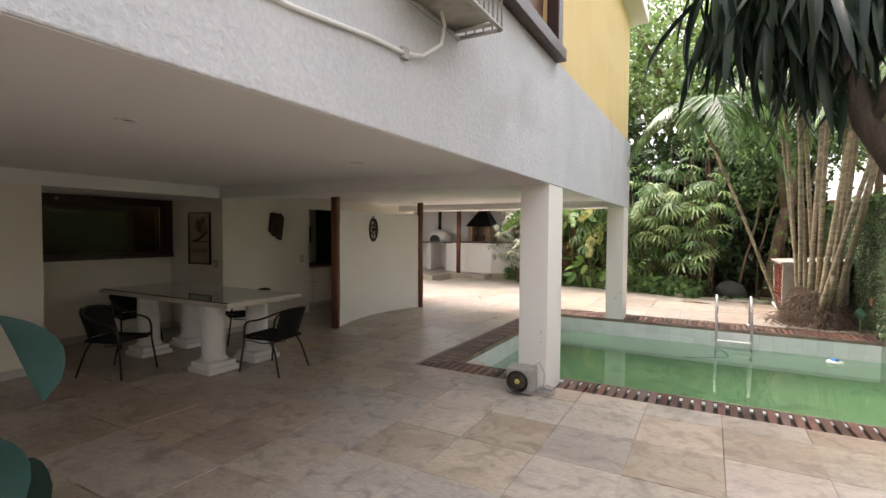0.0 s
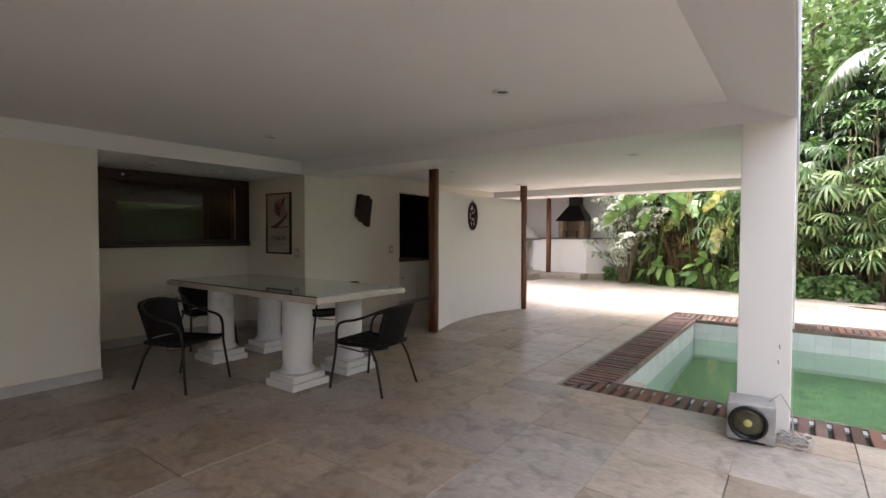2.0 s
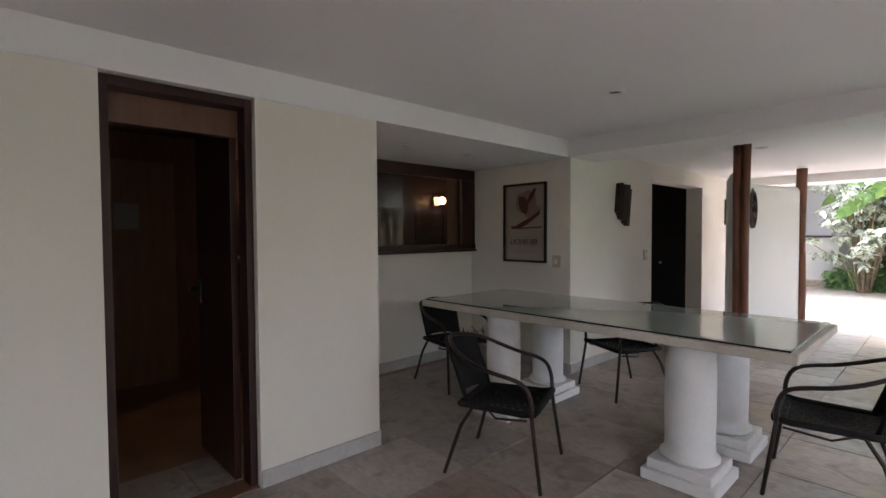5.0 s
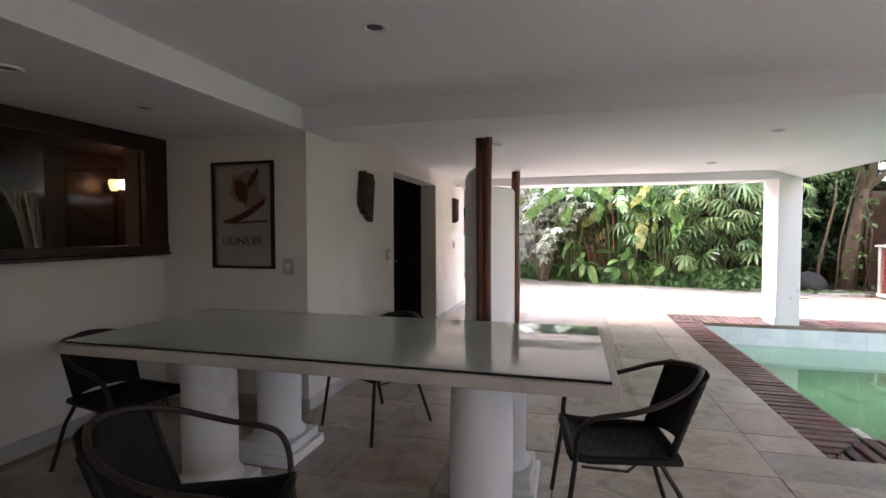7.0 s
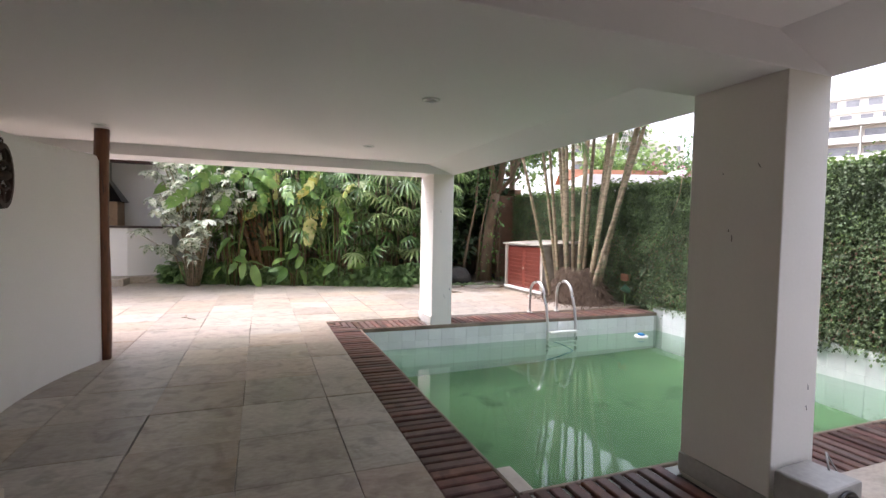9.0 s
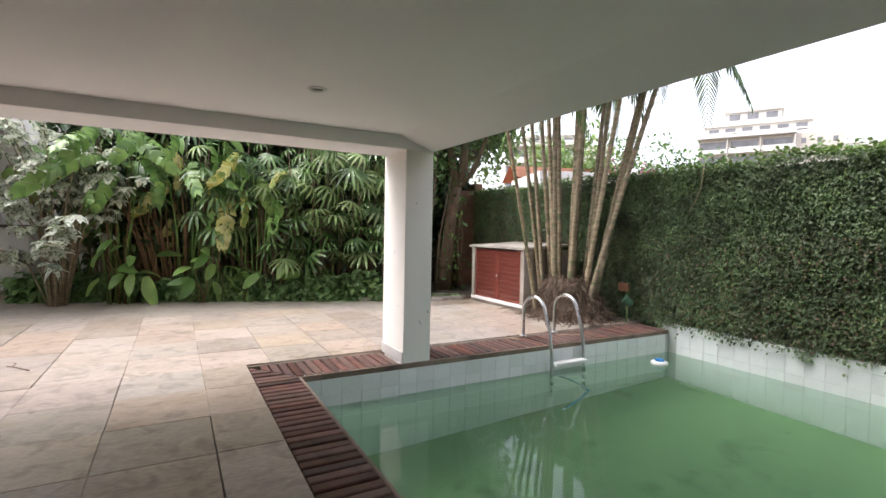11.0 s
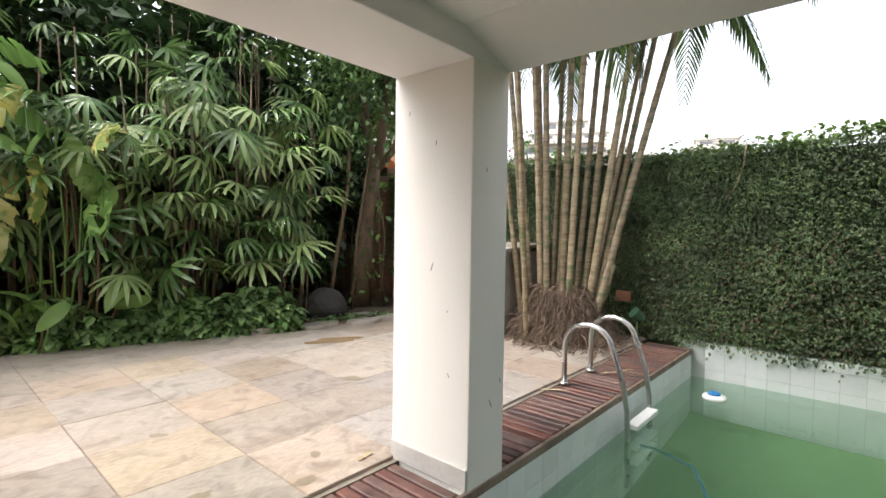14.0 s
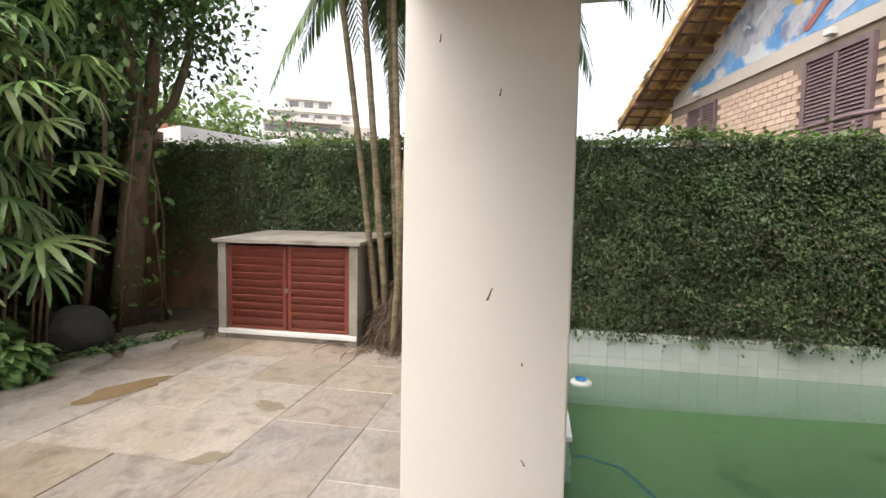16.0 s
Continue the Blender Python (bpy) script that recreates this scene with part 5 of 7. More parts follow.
tube(bm, ((0.24, 0, 2.2), (0.38, 0, 2.8), (0.48, 0, 3.6), (0.6, 0.2, 5.2)), (0.085, 0.08, 0.06, 0.03), 10)
tube(bm, ((0.26, 0, 2.25), (0.6, -0.1, 2.7), (0.9, -0.1, 3.4), (1.1, 0, 4.6)), (0.06, 0.055, 0.045, 0.02), 8)
part("trunk", bm, BARKMAT, t)
n = 6500
centre = np.array([(-0.1, 0.2, 5.0), (0.6, 0.2, 4.8), (1.0, 0, 4.2), (0.0, 0, 4.0), (-0.4, -0.2, 3.6), (0.5, -0.2, 4.0), (-0.6, 0.1, 4.4), (1.1, 0.1, 3.6), (-0.4, 0.1, 2.8)])[rng.integers(0, 9, n)]
scatter("crown", LEAF_V, LEAF_F, turned(rng.uniform(0, 6.28, n), rng.uniform(-1.3, 0.2, n), rng.normal(0, 0.5, n), centre + rng.normal(0, 0.32, (n, 3)), rng.uniform(0.06, 0.13, n)), TREE_GREEN, t)
n = 170
hz = rng.uniform(0.2, 2.2, n)
scatter("climber", LEAF_V, LEAF_F, turned(rng.uniform(0, 6.28, n), rng.uniform(-1.2, 0.2, n), rng.normal(0, 0.5, n), np.c_[0.1 * hz / 1.2 + rng.normal(0, 0.16, n), rng.normal(-0.05, 0.15, n), hz], rng.uniform(0.07, 0.15, n)), BIG_GREEN, t)["kind"] = "stuff"
for pts, r in ((((-0.75, -0.15, 0), (-0.6, -0.15, 0.9), (-0.35, -0.1, 2.0), (-0.2, 0.05, 3.6)), (0.035, 0.03, 0.026, 0.02)), (((-0.35, -0.2, 0), (-0.3, -0.25, 1.2), (-0.1, -0.2, 2.1), (0.12, -0.1, 2.9)), (0.02, 0.018, 0.016, 0.012)),
               (((0.3, -0.22, 0), (0.22, -0.25, 0.6), (0.3, -0.2, 1.3), (0.2, -0.15, 2.0)), (0.016, 0.014, 0.012, 0.01)), (((0.12, -0.25, 0), (0.2, -0.25, 0.5), (0.16, -0.22, 1.1), (0.24, -0.15, 1.8)), (0.012, 0.012, 0.01, 0.008))):
    part("aerial_root", tube(bmesh.new(), pts, r, 7), BARKMAT, t, "thin woody root leaning on the trunk")
bm = bmesh.new()
bmesh.ops.create_icosphere(bm, subdivisions=3, radius=0.3)
for v in bm.verts:
    v.co = Vector((v.co.x * 1.15, v.co.y * 0.8, v.co.z * 0.85)) * (1 + 0.18 * noise.noise(v.co * 4))
bmesh.ops.translate(bm, verts=bm.verts, vec=(0.3, 13.45, 0.17))
tagged(part("boulder", bm, surface("dark_boulder", (0.04, 0.04, 0.038), (0.09, 0.085, 0.08), 0.9, 3, 25, 0.6)), "dark rounded boulder on the soil", "rock")

# damp stains and a shallow puddle on the paving
DAMP = surface("damp_stone", (0.2, 0.165, 0.115), (0.29, 0.24, 0.17), 0.3, 9, 40, 0.05)
MUD = surface("muddy_water", (0.24, 0.165, 0.085), (0.31, 0.22, 0.125), 0.12, 5, 30, 0.0)


def spill(name, label, x, y, rx, ry, yaw, material, seed):
    bm = bmesh.new()
    ring = []
    for a in np.linspace(0, 2 * math.pi, 26, endpoint=False):
        k = 1 + 0.45 * noise.noise((1.6 * math.cos(a) + seed, 1.6 * math.sin(a), 2.0))
        ring.append(bm.verts.new((rx * k * math.cos(a), ry * k * math.sin(a), 0.0)))
    bm.faces.new(ring)
    o = part(name, bm, material)
    o.matrix_basis = pose(x, y, 0.0035, 0, 0, yaw)
    tagged(o, label, name.replace("_", " "), "damp spots on the paving")


for k, (x, y, size) in enumerate(((-2.77, 10.03, 0.045), (-2.67, 9.77, 0.05), (-2.78, 9.76, 0.06), (-2.36, 9.8, 0.05), (-2.17, 10.0, 0.035), (-2.66, 10.88, 0.04), (-3.72, 11.42, 0.06), (-0.47, 11.02, 0.09), (-1.19, 10.95, 0.08), (-1.4, 11.8, 0.05))):
    spill("damp_stain", "small dark damp stain on the sandstone paving", x, y, size * 1.3, size * 0.7, 61 * k, DAMP, 3.1 * k)
spill("puddle", "shallow muddy brown puddle on the paving", -0.45, 12.2, 0.3, 0.12, -20, MUD, 7.0)
bm = bmesh.new()
tube(bm, ((-0.14, 0.03, 0.006), (-0.05, 0.0, 0.016), (0.05, -0.015, 0.008), (0.16, -0.05, 0.01)), 0.005, 5)
tube(bm, ((-0.05, 0.0, 0.014), (-0.08, 0.06, 0.03), (-0.14, 0.09, 0.02)), 0.003, 5)
o = part("twig", bm, BARKMAT)
o.matrix_basis = pose(-5.0, 10.35, 0.0, 0, 0, -35)
tagged(o, "fallen dry twig on the paving", "twig")

# broken flagstones at the corner of the bed
for k, (x, y, r) in enumerate(((-0.1, 12.98, 0.3), (0.45, 12.8, 0.26), (0.85, 12.72, 0.2), (-0.75, 13.18, 0.22), (0.7, 13.05, 0.13))):
    bm = bmesh.new()
    ring = [(r * (1 + 0.3 * noise.noise((math.cos(q) * 2 + k * 5, math.sin(q) * 2, 1.0))) * math.cos(q), 0.65 * r * (1 + 0.3 * noise.noise((math.cos(q) * 2, math.sin(q) * 2 + k * 3, 4.0))) * math.sin(q)) for q in np.linspace(0, 2 * math.pi, 9, endpoint=False)]
    lo, hi = [bm.verts.new((x + a, y + b, -0.04)) for a, b in ring], [bm.verts.new((x + a * 0.95, y + b * 0.95, 0.035 + 0.01 * k)) for a, b in ring]
    bm.faces.new(hi)
    for q in range(9):
        bm.faces.new((lo[q], lo[(q + 1) % 9], hi[(q + 1) % 9], hi[q]))
    tagged(part("flagstone", bm, CONCRETE), "loose broken flagstone at the edge of the bed", "stone", "flagstones of the bed edge")

# garden walls
setting("wall_north", boxes((-12.0, 16.4, -0.09, -5.0, 16.6, 3.2)), WHITE, "white garden wall behind the kitchen")
# dark brick here instead of white: its colour stands for shade behind the plants
setting("wall_garden", boxes((-5.0, 16.4, -0.09, 2.3, 16.6, 2.4)), OLDBRICK, "dark brick wall standing in for the shade behind the plants")
# dark green wall colour that shows between the creeper leaves
GREENWALL = surface("dark_green_wall", (0.05, 0.075, 0.038), (0.1, 0.115, 0.065), 0.95, 4, 30, 0.5)
setting("wall_east", boxes((2.26, -6.0, -0.09, 2.5, 12.7, 2.1)), GREENWALL, "old boundary wall under creeping fig")
setting("wall_east_brick", boxes((2.24, 12.7, -0.09, 2.5, 14.4, 2.1), (2.3, 14.4, -0.09, 2.5, 16.6, 2.4)), OLDBRICK, "old brick boundary wall")
# unseen wall, added to cut low light onto the beam's south face
setting("south_light_block", boxes((-6.71, -6.2, -0.09, 2.26, -6.0, 2.2)), GREENWALL, "unseen dark wall added to hold back low southern light")
setting("wall_brick_north", boxes((1.75, 14.2, -0.09, 2.26, 14.4, 2.2)), OLDBRICK, "old brick garden wall")


# creeping fig on the east wall
def fig(n, y0, y1, size, mat, name, zlo, zhi, label):
    y = rng.uniform(y0, y1, n)
    z = rng.uniform(zlo, zhi, n)
    bulge = np.array([noise.noise((a * 1.1, b * 1.3, 3.0)) for a, b in zip(y, z)])
    thin = np.where(y > 12.9, rng.uniform(0, 1, n) < (z - 0.4) / 1.3, True)
    gap = np.array([noise.noise((a * 2.3, b * 2.6, 9.0)) for a, b in zip(y, z)]) < 0.8
    k = thin & gap
    y, z, bulge = y[k], z[k], bulge[k]
    n = len(y)
    x = 2.2 + 0.055 * bulge - 0.03 + rng.normal(0, 0.025, n)
    at = np.c_[x, y, z]
    return tagged(scatter(name, SMALL_V, SMALL_F, turned(rng.normal(np.pi, 0.75, n), rng.uniform(-1.45, -0.2, n), rng.normal(0, 0.55, n), at, rng.uniform(size * 0.65, size * 1.35, n)), mat), label, "creeper", "", "stuff")


fig(230000, -1.0, 14.3, 0.031, HEDGE_GREEN, "creeping_fig", 0.03, 2.18, "dense dark green creeping fig covering the wall")
fig(17000, -1.0, 14.3, 0.03, HEDGE_DRY, "dry_fig_leaves", 0.05, 1.3, "dry brown leaves in the creeper")
fig(14000, -1.0, 14.3, 0.032, HEDGE_LIGHT, "young_fig_leaves", 0.1, 2.15, "young light green creeper shoots")
n = 9000
y = rng.uniform(-1.0, 14.3, n)
x = rng.uniform(2.12, 2.6, n)
z = 2.12 + 0.06 * np.sin(y * 3.1) * np.sin(y * 1.3 + 1) + np.abs(rng.normal(0, 0.06, n))
tagged(scatter("creeper_crest", SMALL_V, SMALL_F, turned(rng.uniform(0, 6.28, n), rng.uniform(-0.4, 0.9, n), rng.normal(0, 0.5, n), np.c_[x, y, z], rng.uniform(0.04, 0.085, n)), HEDGE_LIGHT), "light green new growth along the wall top", "creeper", "", "stuff")
# trailing ends over the pool edge
n = 520
yk = rng.uniform(3.0, 9.3, 60)[rng.integers(0, 60, n)]
zz = 0.07 - np.abs(rng.normal(0, 0.06, n))
tagged(scatter("trailing_fig", SMALL_V, SMALL_F, turned(rng.normal(np.pi, 0.6, n), rng.uniform(-1.4, 0, n), rng.normal(0, 0.5, n), np.c_[2.12 + rng.normal(0, 0.02, n), yk + rng.normal(0, 0.05, n), zz], rng.uniform(0.03, 0.06, n)), HEDGE_GREEN), "trailing creeper ends hanging over the pool wall", "creeper", "", "stuff")
bm = bmesh.new()
tube(bm, ((2.1, 8.72, 2.2), (2.09, 8.74, 1.95), (2.08, 8.8, 1.75), (2.1, 8.9, 1.6)), 0.006, 5)
tagged(part("bare_vine", bm, CANE), "pale bare vine stem hanging on the creeper wall", "vine")

# pump cabinet with louvred doors
pc = thing("pump_cabinet", "low garden cabinet with red-brown louvred doors and concrete lid", "cabinet")
part("side_wall", boxes((1.05, 10.99, -0.06, 2.05, 11.08, 1.0), bevel=0.006), CONCRETE, pc)
part("side_wall", boxes((1.05, 12.43, -0.06, 2.05, 12.52, 1.0), bevel=0.006), CONCRETE, pc)
part("back_wall", boxes((2.0, 11.08, -0.06, 2.05, 12.43, 1.0)), CONCRETE, pc)
part("footing", boxes((1.07, 11.08, -0.06, 1.16, 12.43, 0.055)), CONCRETE, pc, "earth-stained concrete footing")
part("sill", boxes((1.035, 10.995, 0.056, 1.15, 12.515, 0.105), bevel=0.006), WHITE, pc, "white painted sill")
bm = bmesh.new()
vs = [bm.verts.new(v) for v in ((1.01, 10.95, 1.0), (2.1, 10.95, 1.06), (2.1, 12.56, 1.06), (1.01, 12.56, 1.0), (1.01, 10.95, 1.035), (2.1, 10.95, 1.1), (2.1, 12.56, 1.1), (1.01, 12.56, 1.035))]
for q in ((3, 2, 1, 0), (4, 5, 6, 7), (0, 1, 5, 4), (1, 2, 6, 5), (2, 3, 7, 6), (3, 0, 4, 7)):
    bm.faces.new([vs[k] for k in q])
part("lid", bm, CONCRETE, pc, "weathered concrete lid")
slat_me = None
for k, (ya, yb) in enumerate(((11.09, 11.75), (11.76, 12.42))):
    d = part("door", boxes((1.075, ya, 0.11, 1.11, ya + 0.045, 0.97), (1.075, yb - 0.045, 0.11, 1.11, yb, 0.97), (1.075, ya + 0.045, 0.11, 1.11, yb - 0.045, 0.14), (1.075, ya + 0.045, 0.93, 1.11, yb - 0.045, 0.97), bevel=0.003), REDWOOD, pc, "red-brown louvred door")
    for s in range(10):
        z = 0.155 + s * 0.078
        if slat_me is None:
            b2 = bmesh.new()
            box(b2, -0.006, -0.284, -0.046, 0.006, 0.284, 0.046, 0.002)
            bmesh.ops.rotate(b2, verts=b2.verts, cent=(0, 0, 0), matrix=Euler((0, radians(-24), 0)).to_matrix())
            slat_me = mesh_of("slat", b2, REDWOOD)
        o = new("slat", slat_me)
        o.parent = d
        o.location = (1.09, (ya + yb) / 2, z + 0.03)
    if k == 0:
        part("latch", boxes((1.06, 11.735, 0.5, 1.076, 11.768, 0.545), bevel=0.003), METAL, d, "small steel latch")

# areca palm clump
ap = thing("areca_palm", "clump of tall ringed areca palm stems over dry fibre", "palm", Matrix.Translation((1.5, 10.45, -0.05)))
STEMS = [(-0.45, 0.18, -1.75, -0.42, 0.036, 4.4), (-0.15, 0.4, -0.5, 0.7, 0.042, 5.6), (0.05, 0.4, -0.15, 0.6, 0.046, 6.0), (-0.2, 0.3, -0.45, 0.5, 0.042, 5.4), (0.1, 0.28, 0.05, 0.4, 0.048, 6.4), (-0.1, 0.18, -0.3, 0.25, 0.046, 5.2),
         (0.2, 0.15, 0.35, 0.1, 0.044, 6.2), (-0.22, 0.05, -0.3, 0.1, 0.048, 5.8), (0.0, 0.0, 0.05, -0.05, 0.05, 6.6), (0.22, -0.05, 0.45, -0.2, 0.045, 6.0), (-0.15, -0.15, -0.05, -0.25, 0.047, 5.6), (0.1, -0.2, 0.35, -0.4, 0.045, 6.2),
         (-0.05, -0.3, 0.28, -0.66, 0.05, 5.8), (0.15, -0.3, 0.68, -0.74, 0.046, 6.1), (-0.08, -0.38, 0.62, -0.98, 0.052, 5.6), (0.25, 0.25, 0.5, 0.3, 0.042, 5.0), (0.2, -0.2, 0.75, -0.6, 0.042, 5.2)]
frond_v, frond_f = strap(1.0, 0.075, 0.5, 3)
crown_mats = []
rach = bmesh.new()
for bx, by, tx, ty, r, hgt in STEMS:
    pts, rad = [], []
    hgt *= 0.87
    k = int(hgt / 0.11)
    for i in range(k + 1):
        s = i / k
        z = s * hgt
        f = z / 3.2
        pts.append((bx + (tx - bx) * f * (0.85 + 0.15 * f / 2), by + (ty - by) * f * (0.85 + 0.15 * f / 2), z))
        rad.append((r * 0.82) * (1 - 0.3 * s) * (1.1 if i % 2 else 0.97))
    part("stem", tube(bmesh.new(), pts, rad, 9), CANE, ap, "")
    top = Vector(pts[-1])
    for j in range(5):
        a = rng.uniform(0, 6.28)
        L = rng.uniform(1.4, 2.0)
        up = rng.uniform(0.35, 1.0)
        curve = [top + Vector((math.cos(a) * L * 0.8 * s, math.sin(a) * L * 0.8 * s, L * (up * s - 1.35 * s * s))) for s in np.linspace(0, 1, 12)]
        tube(rach, curve, [0.014 - 0.011 * i / 11 for i in range(12)], 4, False)
        for i in range(46):
            s = 0.12 + 0.86 * i / 46
            idx = min(10, int(s * 11))
            p = curve[idx].lerp(curve[idx + 1], s * 11 - idx)
            d = (curve[idx + 1] - curve[idx]).normalized()
            heading = math.atan2(d.y, d.x)
            for sd in (-1, 1):
                crown_mats.append((heading + sd * rng.normal(0.95, 0.06), math.asin(max(-1, min(1, d.z))) * 0.6 - 0.15, sd * 0.3, p, 0.5 * math.sin(math.pi * (0.15 + 0.8 * s)) + 0.08))
part("frond_ribs", rach, FAN_GREEN, ap)
ya, pi, ro, at, sz = (np.array(z) for z in zip(*crown_mats))
scatter("fronds", frond_v, frond_f, turned(ya, pi, ro, at, sz), FAN_GREEN, ap)
# dry fibre mound at the foot
bm = bmesh.new()
lathe(bm, ((0.62, 0.0), (0.56, 0.15), (0.44, 0.38), (0.3, 0.55), (0.05, 0.62)), 28)
for v in bm.verts:
    v.co.x, v.co.y = v.co.x * (0.8 + 0.25 * noise.noise(v.co * 5)), v.co.y * (0.95 + 0.3 * noise.noise(v.co * 4))
part("root_mound", bm, DRY, ap, "mound of dry brown fibre")
n = 5200
a, hz = rng.uniform(0, 6.28, n), rng.uniform(0, 0.62, n)
rr = (0.66 - 0.5 * hz / 0.62 * 0.75)
sv, sf = strap(1.0, 0.05, 0.9, 3)
scatter("dry_fibre", sv, sf, turned(a + rng.normal(0, 1.1, n), rng.uniform(-1.5, 0.3, n), rng.normal(0, 0.5, n), np.c_[rr * 0.85 * np.cos(a), rr * np.sin(a), hz + 0.08], rng.uniform(0.06, 0.22, n)), DRY, ap)["kind"] = "stuff"
n = 900
tagged(scatter("fallen_fibre", sv, sf, turned(rng.uniform(0, 6.28, n), rng.normal(0, 0.12, n), rng.normal(0, 0.3, n), np.c_[rng.normal(1.35, 0.35, n).clip(0.8, 2.0), rng.normal(10.4, 0.4, n).clip(9.75, 11.3), rng.uniform(-0.005, 0.07, n)], rng.uniform(0.12, 0.35, n)), DRY), "fallen dry palm fibre round the clump", "litter", "", "stuff")
part("cut_stump", tube(bmesh.new(), ((0.05, -0.3, 0.1), (0.1, -0.48, 0.62), (0.12, -0.55, 0.95)), (0.055, 0.05, 0.048), 10), CANE, ap, "cut dry stem stub")

# green garden spotlight
gl = thing("garden_spotlight", "small green garden spotlight on a stake", "spotlight", pose(1.95, 9.72, -0.05, 0, 0, 200))
part("stake", tube(bmesh.new(), ((0, 0, 0), (0, 0, 0.28)), 0.012, 8), FAN_GREEN, gl)
bm = bmesh.new()
lathe(bm, ((0.03, -0.09), (0.05, -0.06), (0.065, 0.04), (0.072, 0.05), (0.066, 0.055), (0.06, 0.045)), 20)
bmesh.ops.transform(bm, matrix=pose(0, 0, 0.36, 55, 0, 30), verts=bm.verts)
part("head", bm, surface("green_enamel", (0.05, 0.13, 0.08), (0.08, 0.18, 0.11), 0.35, 8, 40, 0.05), gl)
tagged(part("loose_brick", boxes((2.12, 9.86, 0.42, 2.2, 10.04, 0.55), bevel=0.006), surface("orange_brick", (0.3, 0.14, 0.08), (0.4, 0.2, 0.12), 0.9, 6, 40, 0.4)), "bare orange brick showing in the creeper", "brick")

# pool ladder
ld = thing("pool_ladder", "stainless steel pool ladder with white treads", "ladder")
for x in (-0.05, 0.45):
    pts = [(x, 9.6, 0.0), (x, 9.6, 0.32)]
    for k in range(1, 9):
        a = math.pi - k * math.pi * 0.83 / 8
        pts.append((x, 9.4 + -0.2 * math.cos(a), 0.32 + 0.19 * math.sin(a)))
    pts += [(x, 9.12, 0.12), (x, 9.08, -0.1), (x, 9.07, -0.35), (x, 9.07, -1.1)]
    part("rail", tube(bmesh.new(), pts, 0.021, 12), METAL, ld)
    bm = bmesh.new()
    lathe(bm, ((0.045, 0.0), (0.045, 0.012), (0.024, 0.02)), 16, (x, 9.6, 0.0))
    part("flange", bm, METAL, ld)
for z in (-0.22, -0.48, -0.74):
    part("tread", boxes((-0.04, 9.0, z - 0.02, 0.44, 9.09, z + 0.02), bevel=0.008), WHITEPLASTIC, ld, "white plastic tread")
hose = bmesh.new()
tube(hose, ((-0.02, 8.98, -0.36), (0.05, 8.9, -0.42), (0.12, 8.8, -0.55), (0.1, 8.65, -0.6), (-0.2, 8.5, -0.62), (-0.5, 8.4, -0.65)), 0.017, 8)
tagged(part("hose", hose, surface("teal_hose", (0.02, 0.12, 0.17), (0.035, 0.17, 0.23), 0.5, 6, 40, 0.05)), "teal hose hanging in the water by the ladder", "hose")
# chlorine float
cf = thing("chlorine_float", "round white chlorine float with a blue cap on the water", "pool float", Matrix.Translation((1.48, 8.81, WATER_Z)))
bm = bmesh.new()
lathe(bm, ((0.03, -0.06), (0.085, -0.03), (0.105, 0.01), (0.1, 0.03), (0.05, 0.042)), 28)
part("ring", bm, WHITEPLASTIC, cf)
bm = bmesh.new()
lathe(bm, ((0.055, 0.04), (0.052, 0.062), (0.03, 0.07), (0.006, 0.072)), 20)
part("cap", bm, surface("blue_plastic", (0.03, 0.2, 0.5), (0.05, 0.26, 0.58), 0.4, 6, 40, 0.02), cf, "blue cap")

# ---- outdoor kitchen ----
setting("platform", boxes((-12.0, 15.0, -0.06, -4.6, 16.4, 0.15), (-12.0, 13.2, -0.06, -8.0, 15.0, 0.15), (-8.0, 14.45, -0.06, -6.7, 15.0, 0.15), bevel=0.01), SANDSTONE, "low stone platform of the outdoor kitchen")
kc = thing("kitchen_counter", "white masonry counter with a dark stone top", "counter")
bm = bmesh.new()
outline = ((-8.3, 15.15), (-6.78, 15.15), (-6.0, 15.6), (-5.6, 16.38), (-8.3, 16.38))
lo, hi = [bm.verts.new((x, y, 0.14)) for x, y in outline], [bm.verts.new((x, y, 1.19)) for x, y in outline]
for k in range(5):
    bm.faces.new((lo[k], lo[(k + 1) % 5], hi[(k + 1) % 5], hi[k]))
bm.faces.new(hi)
part("body", bm, WHITE, kc)
bm = bmesh.new()
outline = ((-8.34, 15.1), (-6.76, 15.1), (-5.95, 15.57), (-5.55, 16.385), (-8.34, 16.385))
lo, hi = [bm.verts.new((x, y, 1.19)) for x, y in outline], [bm.verts.new((x, y, 1.24)) for x, y in outline]
for k in range(5):
    bm.faces.new((lo[k], lo[(k + 1) % 5], hi[(k + 1) % 5], hi[k]))
bm.faces.new(hi)
bm.faces.new(lo[::-1])
part("countertop", bm, surface("dark_stone_top", (0.06, 0.045, 0.04), (0.12, 0.09, 0.08), 0.35, 8, 50, 0.05), kc, "dark stone top")
kl = thing("oven_counter", "white masonry bench under the dome oven", "counter")
for xa in (-11.0, -9.6):
    part("pier", boxes((xa, 15.55, 0.14, xa + 0.15, 16.38, 1.15), bevel=0.006), WHITE, kl)
part("countertop", boxes((-11.05, 15.5, 1.15, -8.4, 16.385, 1.21), bevel=0.005), surface("grey_stone_top", (0.1, 0.09, 0.085), (0.18, 0.165, 0.15), 0.4, 8, 50, 0.05), kl)
part("end_wall", boxes((-8.72, 15.45, 0.14, -8.4, 16.38, 1.15), bevel=0.006), WHITE, kl)
do = thing("dome_oven", "whitewashed dome oven with a black arched mouth", "oven", Matrix.Translation((-9.3, 15.98, 1.21)))
bm = bmesh.new()
